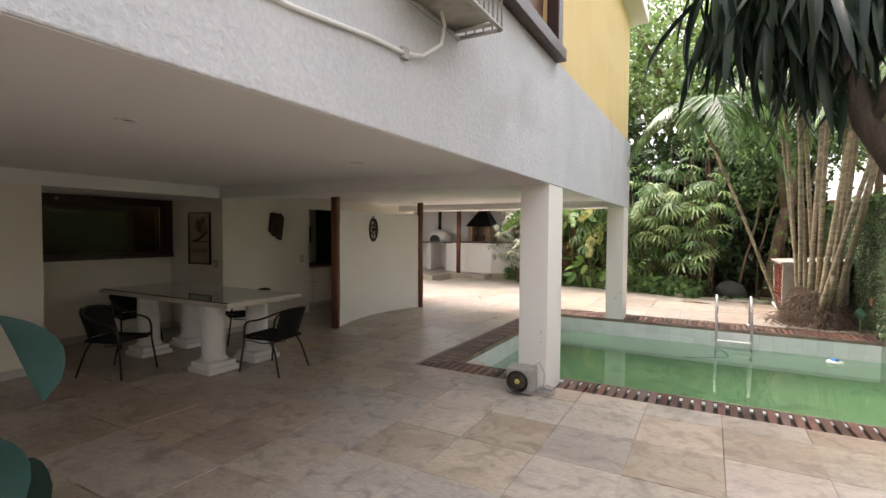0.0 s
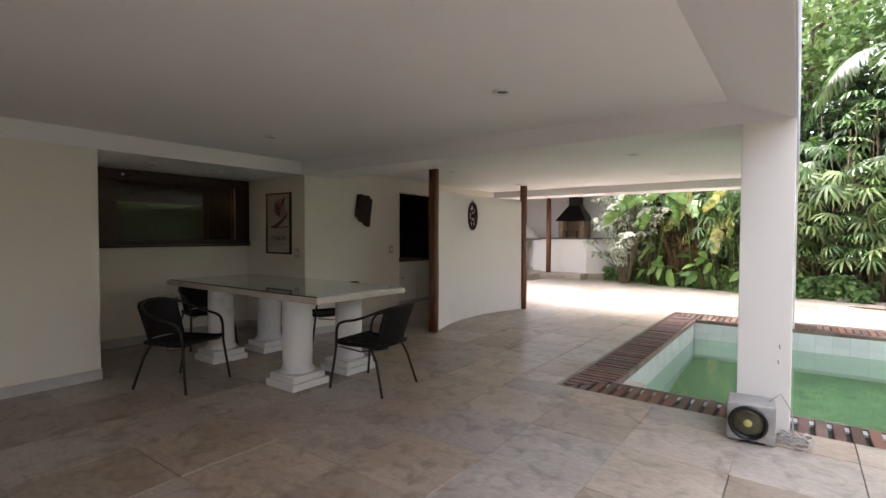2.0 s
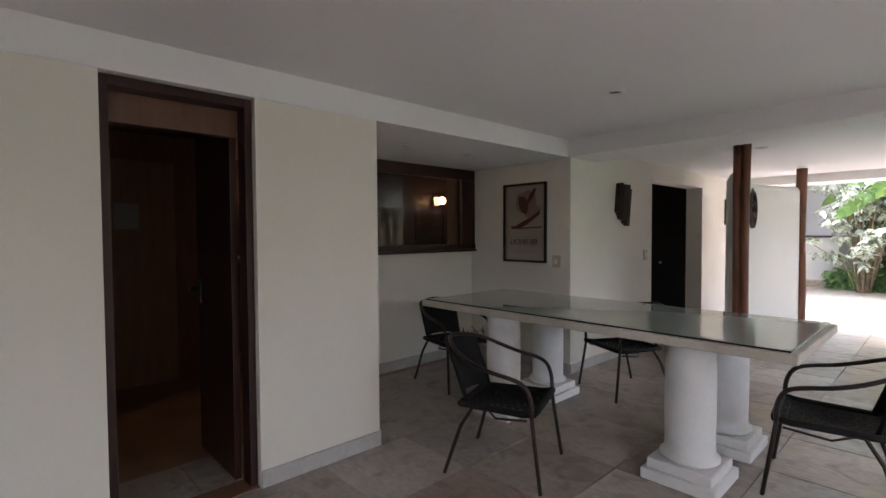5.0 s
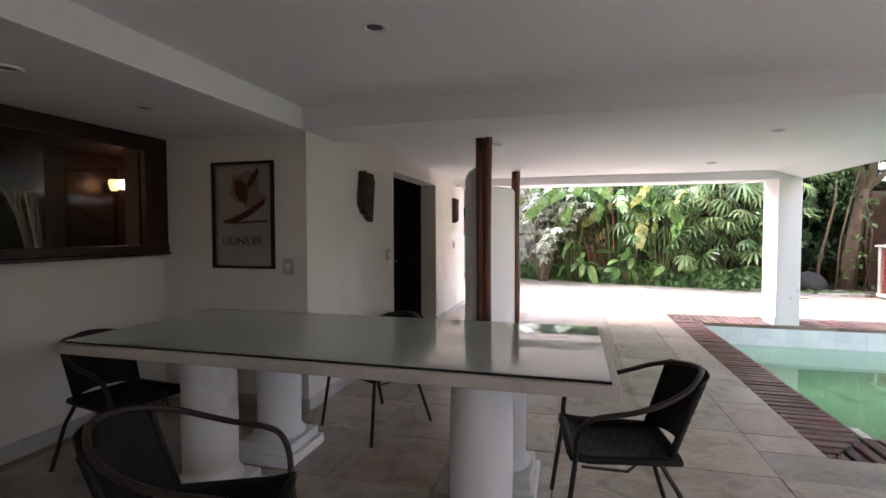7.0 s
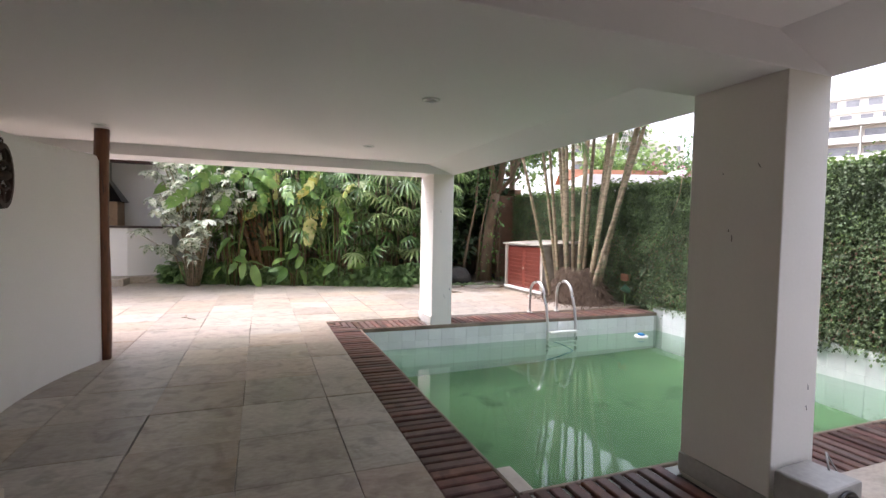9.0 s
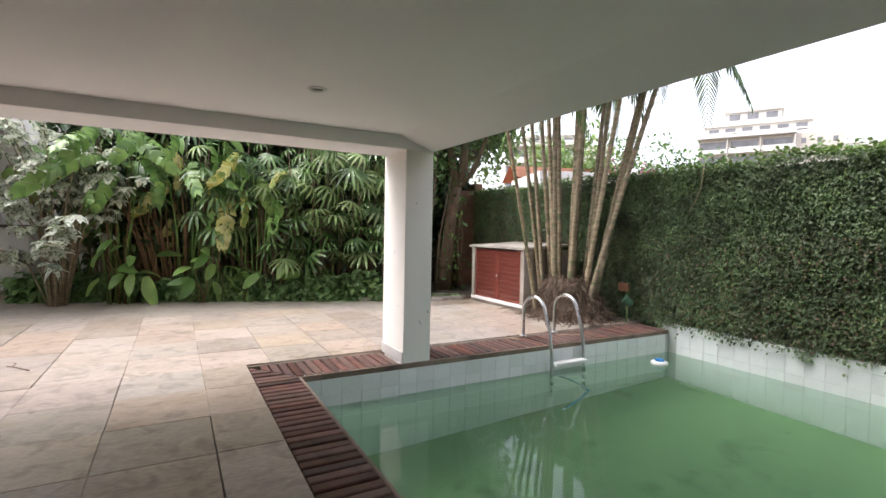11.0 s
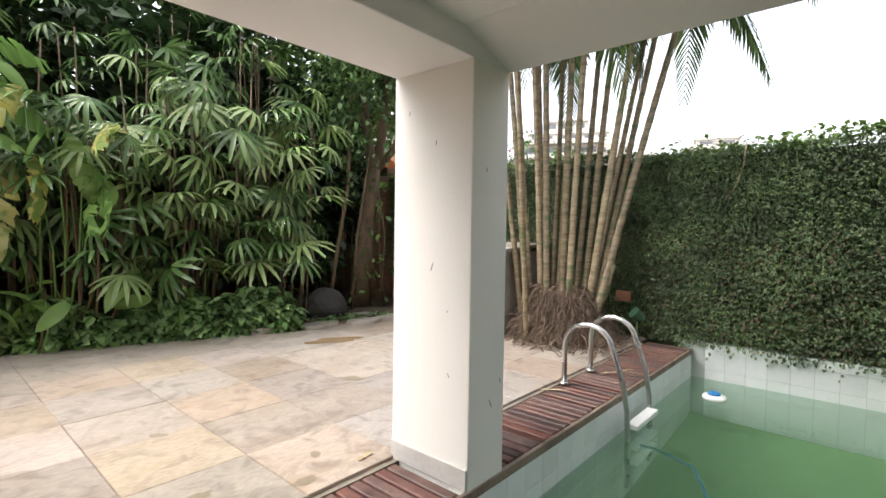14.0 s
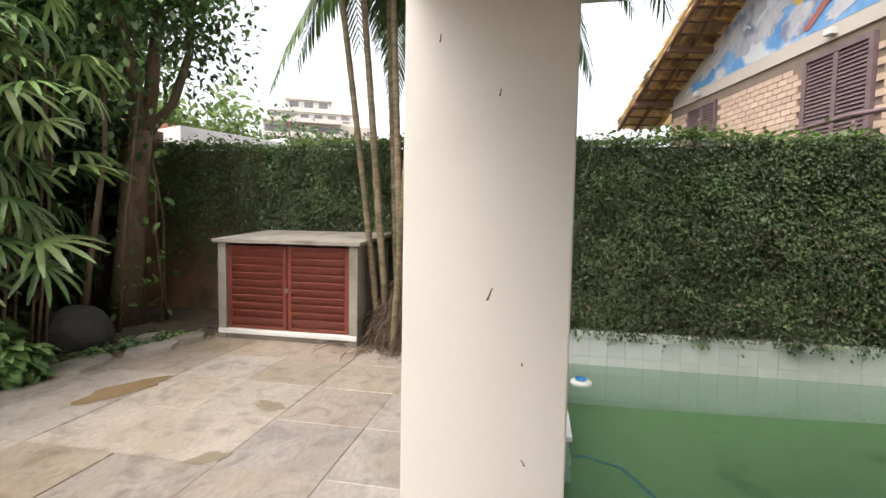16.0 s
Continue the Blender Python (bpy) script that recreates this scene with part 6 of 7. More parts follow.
lathe(bm, [(0.48 * math.cos(a) + 0.001, 0.46 * math.sin(a)) for a in np.linspace(0, 1.55, 12)], 28)
for v in bm.verts:
    v.co.y *= 0.8
part("dome", bm, WHITE, do)
bm = bmesh.new()
arch = [(-0.2, 0.0)] + [(0.2 * math.cos(a), 0.05 + 0.2 * math.sin(a)) for a in np.linspace(math.pi, 0, 12)] + [(0.2, 0.0)]
f0, f1 = [bm.verts.new((x, -0.42, z)) for x, z in arch], [bm.verts.new((x, -0.2, z)) for x, z in arch]
bm.faces.new(f0)
for k in range(len(arch) - 1):
    bm.faces.new((f0[k], f0[k + 1], f1[k + 1], f1[k]))
part("mouth", bm, BLACK, do, "flat black mouth")
part("flue", tube(bmesh.new(), ((0, 0, 0.42), (0, 0, 1.4)), 0.065, 14), BLACK, do, "black flue pipe")
gr = thing("brick_grill", "brick barbecue with a black tapered hood", "barbecue")
GRBRICK = surface("grill_brick", (0.3, 0.2, 0.13), (0.42, 0.3, 0.2), 0.9, 6, 30, 0.4)
part("firebox", boxes((-7.95, 15.75, 1.24, -7.8, 16.38, 1.78), (-7.25, 15.75, 1.24, -7.1, 16.38, 1.78), (-7.8, 16.2, 1.24, -7.25, 16.38, 1.78), bevel=0.006), GRBRICK, gr)
bm = bmesh.new()
a4 = [bm.verts.new(v) for v in ((-8.05, 15.68, 1.78), (-7.0, 15.68, 1.78), (-7.0, 16.39, 1.78), (-8.05, 16.39, 1.78))]
b4 = [bm.verts.new(v) for v in ((-7.7, 16.0, 2.3), (-7.35, 16.0, 2.3), (-7.35, 16.35, 2.3), (-7.7, 16.35, 2.3))]
c4 = [bm.verts.new(v.co + Vector((0, 0, 0.7))) for v in b4]
for lo, hi in ((a4, b4), (b4, c4)):
    for k in range(4):
        bm.faces.new((lo[k], lo[(k + 1) % 4], hi[(k + 1) % 4], hi[k]))
part("hood", bm, BLACK, gr, "black sheet-metal hood")
part("grate", boxes((-7.8, 15.78, 1.42, -7.25, 16.2, 1.435)), BLACK, gr)
for sx in (-7.7, -7.35):
    part("grate_leg", boxes((sx - 0.012, 15.8, 1.24, sx + 0.012, 15.824, 1.42)), BLACK, gr)
kp = thing("kitchen_post", "reddish varnished post of the kitchen roof", "post", Matrix.Translation((-7.85, 14.75, 0.14)))
part("log", tube(bmesh.new(), ((0, 0, 0), (0.004, 0, 1.2), (0, 0, 2.42)), 0.075, 14), POSTWOOD, kp)
kr = setting("roof_kitchen", boxes((-12.0, 13.0, 2.72, -6.35, 16.6, 2.85)), BROWNWOOD, "timber roof over the outdoor kitchen")
part("beam", boxes((-12.0, 14.65, 2.55, -6.2, 14.85, 2.72), bevel=0.01), DARKWOOD, kr, "dark timber beam")
part("beam", boxes((-12.0, 13.05, 2.55, -6.3, 13.2, 2.72), bevel=0.01), DARKWOOD, kr, "dark timber beam")
setting("wall_kitchen", boxes((-12.15, 9.8, -0.06, -12.0, 16.6, 2.85)), WHITE, "white kitchen wall")
sd = tagged(new("door_3"), "tall dark red louvred shutters by the kitchen", "", "", "structure")
for k in range(2):
    lf = part("shutter", boxes((-11.99, 10.6 + 0.62 * k, 0.05, -11.95, 11.2 + 0.62 * k, 2.15), bevel=0.006), REDWOOD, sd)

# ---- next to the path: dracaena and a broad-leaved plant ----
dc = thing("dracaena", "old dracaena with hanging dark strap leaves over the path", "tree", Matrix.Translation((1.8, 2.85, -0.09)))
bm = bmesh.new()
tube(bm, ((0, 0, 0), (0.05, 0.1, 0.8), (-0.15, 0.35, 1.5), (-0.75, 0.62, 1.88), (-1.06, 0.64, 2.06), (-1.21, 0.63, 2.32), (-1.28, 0.6, 2.56), (-1.48, 0.54, 2.86), (-1.6, 0.46, 3.11), (-1.7, 0.4, 3.5)), (0.15, 0.12, 0.1, 0.085, 0.075, 0.065, 0.06, 0.06, 0.055, 0.04), 12)
tube(bm, ((-1.21, 0.63, 2.32), (-1.05, 0.6, 2.6), (-0.9, 0.6, 2.95), (-0.8, 0.62, 3.35)), (0.06, 0.05, 0.045, 0.035), 10)
part("trunk", bm, surface("dark_dracaena_bark", (0.035, 0.026, 0.02), (0.1, 0.078, 0.06), 0.9, 4, 25, 0.8, grain=(3, 3, 1), bump_dist=0.03), dc)
heads = [(-1.62, 0.5, 3.3), (-1.75, 0.55, 3.45), (-1.85, 0.6, 3.4), (-0.85, 0.65, 3.3), (-1.35, 0.6, 3.4), (-0.55, 0.7, 3.0), (-1.15, 0.7, 3.45), (-1.5, 0.6, 3.15)]
ms = []
for i in range(480):
    h = heads[i % len(heads)]
    ms.append((rng.uniform(0, 6.28), rng.uniform(-1.35, -0.5), rng.normal(0, 0.3), np.array(h) + rng.normal(0, 0.1, 3), rng.uniform(0.7, 1.1)))
dv, df = strap(0.85, 0.048, 0.9, 5)
ya, pi, ro, at, sz = (np.array(z) for z in zip(*ms))
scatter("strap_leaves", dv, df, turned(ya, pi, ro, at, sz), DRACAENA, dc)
np_ = thing("broad_leaf_plant", "plant with large blue-green leaves beside the path", "plant", Matrix.Translation((-1.53, 0.2, -0.09)))
st = bmesh.new()
ms = []
for ex, ey, ez, yaw, pit, sz in ((0.17, 0.0, 1.5, 0.1, -0.12, 0.27), (0.17, -0.02, 1.275, -0.1, -0.12, 0.25), (-0.1, 0.05, 1.06, 2.6, -0.3, 0.4), (-0.15, -0.1, 1.31, 3.6, -0.2, 0.42)):
    tube(st, ((0, 0, 0), (ex * 0.3, ey * 0.3, ez * 0.6), (ex, ey, ez)), (0.014, 0.011, 0.007), 6)
    ms.append((yaw, pit, -0.55, (ex, ey, ez), sz))
part("stalks", st, NEAR_LEAF, np_)
ya, pi, ro, at, sz = (np.array(z) for z in zip(*ms))
scatter("leaves", PADDLE_V, PADDLE_F, turned(ya, pi, ro, at, sz), NEAR_LEAF, np_, True)

# ---- beyond the wall ----
FACADE = surface("beige_facade", (0.52, 0.47, 0.4), (0.6, 0.55, 0.48), 0.85, 0.3, 6, 0.05)
FACADE_WHITE = surface("pale_balcony", (0.6, 0.57, 0.52), (0.7, 0.67, 0.62), 0.85, 0.3, 6, 0.05)
DARKGLASS = surface("far_window", (0.16, 0.16, 0.17), (0.27, 0.27, 0.28), 0.2, 0.5, 5, 0.0)


def far_block(x, y, w, d, storeys, yaw, label, top_steps, blank=0.3):
    """An apartment block: balconies along its front, a blank strip with small windows at its end."""
    t = thing("apartment_building", label, "building", pose(x, y, -0.09, 0, 0, yaw))
    H, f = storeys * 3.1, -d / 2
    part("wall", boxes((-w / 2, f, 0, w / 2, d / 2, H)), FACADE, t)
    part("parapet", boxes((-w / 2 - 0.2, f - 1.4, H, w * (0.5 - blank), f + 0.3, H + 0.9), (-w / 2 - 0.2, f - 0.2, H + 0.9, w / 2 + 0.2, f + 0.3, H + 1.2)), FACADE_WHITE, t)
    for f0, f1, z0, hh in top_steps:
        ph = part("penthouse", boxes((w * f0, -d / 3, H + z0, w * f1, d / 3, H + z0 + hh), (w * f0 - 0.4, -d / 3 - 0.5, H + z0 + hh, w * f1 + 0.4, d / 3, H + z0 + hh + 0.3)), FACADE_WHITE, t)
        k = max(1, int(w * (f1 - f0) / 3))
        for i in range(k):
            x0 = w * f0 + (i + 0.2) * w * (f1 - f0) / k
            part("window", boxes((x0, -d / 3 - 0.06, H + z0 + hh * 0.35, x0 + w * (f1 - f0) / k * 0.6, -d / 3 + 0.1, H + z0 + hh * 0.85)), DARKGLASS, ph)
    wb = w * (1 - blank)
    bays = max(2, int(wb / 4.5))
    for s in range(1, storeys):
        z = s * 3.1
        for i in range(bays):
            x0, x1 = -w / 2 + wb * i / bays, -w / 2 + wb * (i + 1) / bays
            part("balcony", boxes((x0 + 0.1, f - 1.4, z - 0.15, x1 - 0.1, f, z + 0.1), (x0 + 0.1, f - 1.4, z + 0.1, x1 - 0.1, f - 1.28, z + (1.0 if (i + s) % 3 else 0.75)), (x1 - 0.25, f - 1.35, z + 0.1, x1 - 0.1, f, z + 2.9)), FACADE_WHITE, t)
            part("window", boxes((x0 + 0.35, f - 0.07, z + 0.15, x1 - 0.5, f + 0.02, z + 2.45)), DARKGLASS, t)
        for i in range(3):
            x0 = w * (0.5 - blank) + w * blank * (i + 0.35) / 3
            part("small_window", boxes((x0, f - 0.07, z + 1.1, x0 + w * blank * 0.1, f + 0.02, z + 2.1)), DARKGLASS, t)
    return t


far_block(104.0, 60.5, 24, 12, 7, -63, "beige apartment building with stacked balconies far off", ((-0.45, 0.3, 0.0, 2.8), (-0.3, 0.1, 3.1, 2.4)))
far_block(116.0, 50.5, 11, 12, 6, -66, "pale apartment building far off", ((-0.3, 0.3, 0.0, 1.6),), 0.2)
far_block(112.0, 31.0, 13, 12, 6, -76, "pale apartment building far off", ((-0.4, 0.2, 0.0, 2.5),))
far_block(66.0, 82.0, 20, 12, 6, -44, "white apartment building far off", ((-0.3, 0.2, 0.0, 2.4),))

# low neighbour house with a tiled roof seen over the creeper
nb = thing("garden_house", "low white neighbouring house with an orange tiled roof", "house", pose(11.0, 18.9, -0.09, 0, 0, 68))
part("wall", boxes((-1.9, -1.2, 0, 1.9, 3.0, 3.6)), PLASTER, nb)
part("coping", boxes((-0.9, -1.3, 3.6, 0.3, -1.0, 3.95), bevel=0.1), PLASTER, nb, "white rounded parapet")
bm = bmesh.new()
for s in (-1, 1):
    bm.faces.new([bm.verts.new(v) for v in ((0.3 + 1.2 + s * 1.3, -1.5, 3.6), (0.3 + 1.2 + s * 1.3, 3.2, 3.6), (1.5, 3.2, 4.2), (1.5, -1.5, 4.2))])
bmesh.ops.solidify(bm, geom=bm.faces, thickness=0.1)
ORANGETILE = surface("orange_roof_tile", (0.32, 0.14, 0.08), (0.45, 0.22, 0.13), 0.85, 3, 30, 0.4)
part("roof", bm, ORANGETILE, nb, "orange tiled roof")

# brick house with a painted gable; its own x runs along the gable wall, away from the pool
BRICK_A = surface("salmon_brick", (0.54, 0.385, 0.29), (0.65, 0.49, 0.385), 0.85, 3, 30, 0.3, vary=0.12)
MORTAR = surface("dark_mortar", (0.2, 0.15, 0.11), (0.28, 0.22, 0.17), 0.9, 4, 40, 0.2)
PLASTERBEIGE = surface("beige_render", (0.56, 0.5, 0.43), (0.64, 0.58, 0.5), 0.85, 1, 30, 0.1)
PURPLE = surface("faded_purple_shutter", (0.16, 0.105, 0.11), (0.23, 0.16, 0.165), 0.6, 5, 40, 0.1)
house = thing("brick_house", "salmon brick house with a painted gable and wide tiled eaves", "house", pose(12.12, 4.92, -0.09, 0, 0, 11.97))
SLOPE, FAR_X, APEX_X, WALL_TOP = 0.46, 1.2, -5.6, 5.17
NEAR_X = -7.6


def gable_z(x):
    return WALL_TOP + (FAR_X - APEX_X - abs(x - APEX_X)) * SLOPE


bm = bmesh.new()
prof = ((FAR_X, 0.0), (FAR_X, WALL_TOP), (APEX_X, gable_z(APEX_X)), (NEAR_X, gable_z(NEAR_X)), (NEAR_X, 0.0))
fa, fb = [bm.verts.new((x, 0, z)) for x, z in prof], [bm.verts.new((x, -8, z)) for x, z in prof]
bm.faces.new(fa)
bm.faces.new(fb[::-1])
for k in range(5):
    bm.faces.new((fa[k], fa[(k + 1) % 5], fb[(k + 1) % 5], fb[k]))
part("wall", bm, MORTAR, house, "brick wall with dark joints")
part("band", boxes((NEAR_X, 0.0, 4.86, FAR_X, 0.05, 5.14)), PLASTERBEIGE, house, "beige rendered band")
BLUE = surface("blue_mural_paint", (0.07, 0.27, 0.6), (0.3, 0.52, 0.76), 0.7, 1.3, 6, 0.05, stain=(0.66, 0.68, 0.7), stain_scale=1.1, stain_low=0.52, stain_high=0.6)
CLOUD = surface("grey_white_mural_paint", (0.36, 0.37, 0.42), (0.62, 0.62, 0.64), 0.7, 1.6, 9, 0.05, stain=(0.22, 0.25, 0.36), stain_scale=1.5, stain_low=0.52, stain_high=0.62)
OCHRE = surface("ochre_mural_paint", (0.5, 0.33, 0.06), (0.6, 0.42, 0.12), 0.7, 4, 15, 0.05)
REDPAINT = surface("red_mural_paint", (0.34, 0.12, 0.1), (0.42, 0.18, 0.15), 0.7, 4, 15, 0.05)
bm = bmesh.new()
bm.faces.new([bm.verts.new((x, 0.03, z)) for x, z in ((FAR_X - 0.05, 5.14), (FAR_X - 0.05, 5.16), (APEX_X, gable_z(APEX_X) - 0.05), (NEAR_X, gable_z(NEAR_X) - 0.05), (NEAR_X, 5.14))])
part("gable_field", bm, PLASTERBEIGE, house, "beige rendered gable")


def mural(bm, pts, y):
    bm.faces.new([bm.verts.new((x, y, min(z, gable_z(x) - 0.08))) for x, z in pts])
    return bm


bm = mural(bmesh.new(), [(0.35, 5.16), (0.3, 5.3), (-0.4, 5.5), (-1.2, 5.75), (-1.7, 6.2), (-2.2, 6.6), (-3.2, 7.0), (-5.0, 7.6), (-7.5, 7.0), (-7.5, 5.16)], 0.036)
part("mural_sky", bm, BLUE, house, "blue painted mural field")
bm = bmesh.new()
for k, (cx, cz, rx, rz) in enumerate(((-0.75, 5.5, 0.35, 0.12), (-1.3, 5.75, 0.4, 0.22), (-1.9, 6.1, 0.5, 0.35), (-2.4, 5.75, 0.45, 0.3), (-2.7, 6.4, 0.5, 0.35), (-3.2, 5.9, 0.5, 0.32), (-4.1, 5.6, 0.5, 0.3), (-3.9, 6.4, 0.5, 0.4), (-5.4, 5.5, 0.6, 0.2), (-6.2, 6.0, 0.7, 0.4))):
    mural(bm, blob(cx, cz, rx, rz, 22, 0.22, 40 + k, -0.4), 0.04 + 0.0008 * k)
part("mural_clouds", bm, CLOUD, house, "grey and white painted swirls")
part("mural_ochre", mural(bmesh.new(), blob(-4.2, 6.05, 0.3, 0.14, 12, 0.2, 31), 0.052), OCHRE, house, "ochre painted shape")
part("mural_red", mural(bmesh.new(), [(-4.3, 5.3), (-4.8, 5.75), (-5.6, 6.0), (-5.6, 5.88), (-4.9, 5.6), (-4.45, 5.25)], 0.053), REDPAINT, house, "red painted stripe")


def shutter_window(xa, xb, za, zb, fw):
    w = new("window")
    w.parent = house
    w["label"] = "purple-brown louvred shutters"
    mid = (xa + xb) / 2
    part("frame", boxes((xa - fw, 0.0, za, xa, 0.09, zb + fw), (xb, 0.0, za, xb + fw, 0.09, zb + fw), (xa, 0.0, zb, xb, 0.09, zb + fw), (mid - 0.05, 0.01, za, mid + 0.05, 0.08, zb)), PURPLE, w)
    bm = bmesh.new()
    k = int((zb - za) / 0.075)
    for i in range(k):
        z = za + (zb - za) * (i + 0.5) / k
        for a, b in ((xa, mid - 0.05), (mid + 0.05, xb)):
            bm.faces.new([bm.verts.new(q) for q in ((a, 0.07, z - 0.036), (b, 0.07, z - 0.036), (b, 0.03, z + 0.036), (a, 0.03, z + 0.036))])
    part("louvres", bm, PURPLE, w)
    part("backing", boxes((xa, 0.004, za, xb, 0.014, zb)), BLACK, w)


shutter_window(-1.28, 0.0, 3.3, 4.59, 0.06)
shutter_window(-5.9, -4.5, 2.6, 4.59, 0.1)
for x in (-0.5, -5.1):
    part("wall_lamp", boxes((x - 0.1, 0.05, 4.92, x + 0.1, 0.2, 5.05), bevel=0.02), WHITEPLASTIC, house, "small white wall lamp")
# eaves: rafters, purlins and tiles
OV, SIDE = 1.25, 1.35
bm = bmesh.new()
for s in (1, -1):
    ridge = (APEX_X, gable_z(APEX_X) + 0.14)
    low = (FAR_X + SIDE if s > 0 else NEAR_X - 0.2, (WALL_TOP - SIDE * SLOPE if s > 0 else gable_z(NEAR_X - 0.2)) + 0.14)
    q = [bm.verts.new(v) for v in ((low[0], OV, low[1]), (ridge[0], OV, ridge[1]), (ridge[0], -8.5, ridge[1]), (low[0], -8.5, low[1]))]
    bm.faces.new(q if s < 0 else q[::-1])
bmesh.ops.solidify(bm, geom=bm.faces, thickness=0.05)
STRAW = surface("straw_yellow_tile", (0.66, 0.54, 0.36), (0.76, 0.65, 0.47), 0.85, 3, 30, 0.3)
part("roof", bm, STRAW, house, "yellow clay tile roof")
b2 = bmesh.new()
arc = [(-0.15 + 0.3 * k / 6, 0.06 * math.cos(math.pi * (k / 6 - 0.5))) for k in range(7)]
r0, r1 = [b2.verts.new((-0.2, yy, zz)) for yy, zz in arc], [b2.verts.new((0.2, yy, zz + 0.02)) for yy, zz in arc]
for k in range(6):
    b2.faces.new((r0[k], r0[k + 1], r1[k + 1], r1[k]))
bmesh.ops.solidify(b2, geom=b2.faces, thickness=0.012)
tmesh = mesh_of("roof_tile", b2, STRAW)
for i in range(17):
    x = FAR_X + SIDE - 0.15 - i * 0.4
    for j in range(5):
        for dz in (-0.035, 0.2):
            o = new("roof_tile", tmesh)
            o.parent = house
            o.matrix_basis = pose(x, OV - 0.12 - j * 0.3, gable_z(x) + dz, 0, math.degrees(math.atan(SLOPE)), 0)
for y in (OV - 0.05, 0.62):
    part("rafter", tube(bmesh.new(), ((FAR_X + SIDE - 0.05, y, gable_z(FAR_X + SIDE) - 0.07), (APEX_X, y, gable_z(APEX_X) - 0.07)), 0.055, 4), BROWNWOOD, house, "brown rafter")
for i in range(16):
    x = FAR_X + SIDE - 0.3 - i * 0.4
    part("batten", boxes((x - 0.02, 0.03, gable_z(x) - 0.075, x + 0.02, OV, gable_z(x) - 0.04)), BROWNWOOD, house, "brown batten")
for x in (FAR_X - 0.1, -1.0, -3.4):
    part("purlin", boxes((x - 0.06, 0.0, gable_z(x) - 0.22, x + 0.06, OV, gable_z(x) - 0.08)), BROWNWOOD, house, "brown purlin end")
part("handrail", tube(bmesh.new(), ((-4.9, 1.2, 2.96), (-6.2, 1.2, 3.02), (-6.9, 1.2, 3.04), (-7.6, 1.2, 3.0)), 0.035, 8), PURPLE, house, "brown pipe handrail")
for x in (-5.0, -7.0):
    part("handrail_post", tube(bmesh.new(), ((x, 1.2, 0.0), (x, 1.2, 2.96)), 0.03, 8), PURPLE, house)

# ---- pieces: bricks, deck slats, pool tiles, paving slabs ----
def piece_mesh(name, sx, sy, sz, material, bevel):
    b = bmesh.new()
    box(b, -sx / 2, -sy / 2, -sz / 2, sx / 2, sy / 2, sz / 2)
    if bevel:
        bmesh.ops.bevel(b, geom=[e for e in b.edges if all(v.co.z > 0 for v in e.verts)], offset=bevel, segments=1, affect='EDGES')
    return mesh_of(name, b, material)


brick_me = piece_mesh("brick", 0.285, 0.05, 0.118, BRICK_A, 0)
count = 0
for r in range(16):
    z = 2.82 + r * 0.132
    for c in range(32):
        x = 1.02 - c * 0.3 - (0.15 if r % 2 else 0)
        if z > 4.8 or count >= 300 or -6.05 < x < -4.35 or (-1.5 < x < 0.2 and z > 3.25 and z < 4.72) or x > 1.06:
            continue
        count += 1
        o = new("brick", brick_me)
        o.parent = house
        o.location = (x, 0.012, z)

# deck of slats round the pool
# black sheet under the slats, standing in for the shade in their gaps
deck = setting("deck", boxes((-3.22, 4.62, -0.089, -2.86, 9.65, -0.055), (-2.86, 4.62, -0.089, 2.15, 5.04, -0.055), (-2.86, 9.19, -0.089, 2.15, 9.65, -0.055)), BLACK, "dark wooden slat deck round the pool")
edge = part("edge_board", boxes((-2.866, 5.04, -0.08, -2.84, 9.19, -0.024), (-2.84, 5.035, -0.08, 2.14, 5.062, -0.024), (-2.84, 9.168, -0.08, 2.14, 9.195, -0.024), bevel=0.008), surface("worn_tan_nosing", (0.16, 0.115, 0.085), (0.3, 0.235, 0.18), 0.7, 4, 40, 0.3, stain=(0.09, 0.065, 0.05), stain_scale=3), deck, "worn tan wooden nosing along the pool")
pr = random.Random(21)
DX0, DX1, DS0, DS1, DN0, DN1 = -3.215, -2.868, 4.625, 5.033, 9.197, 9.645
SLAT_TOP, SLAT_LOW = -0.021, -0.053


def cut_slat(corners):
    """A slat whose ends follow the mitre: four plan corners, in order round the slat."""
    b = bmesh.new()
    lo, hi = [b.verts.new((x, y, SLAT_LOW)) for x, y in corners], [b.verts.new((x, y, SLAT_TOP)) for x, y in corners]
    b.faces.new(hi)
    b.faces.new(lo[::-1])
    for q in range(4):
        b.faces.new((lo[q], lo[(q + 1) % 4], hi[(q + 1) % 4], hi[q]))
    bmesh.ops.bevel(b, geom=[e for e in b.edges if all(v.co.z > SLAT_LOW + 0.01 for v in e.verts)], offset=0.005, segments=1, affect='EDGES')
    part("slat", b, DECKWOOD, deck)


def lay(mesh, x, y):
    o = new("slat", mesh)
    o.parent = deck
    o.location, o.rotation_euler = (x, y, -0.037 + pr.uniform(-0.003, 0.003)), (0, 0, pr.uniform(-0.014, 0.014))


def inside_pillar(x):
    return -1.908 < x < -1.532


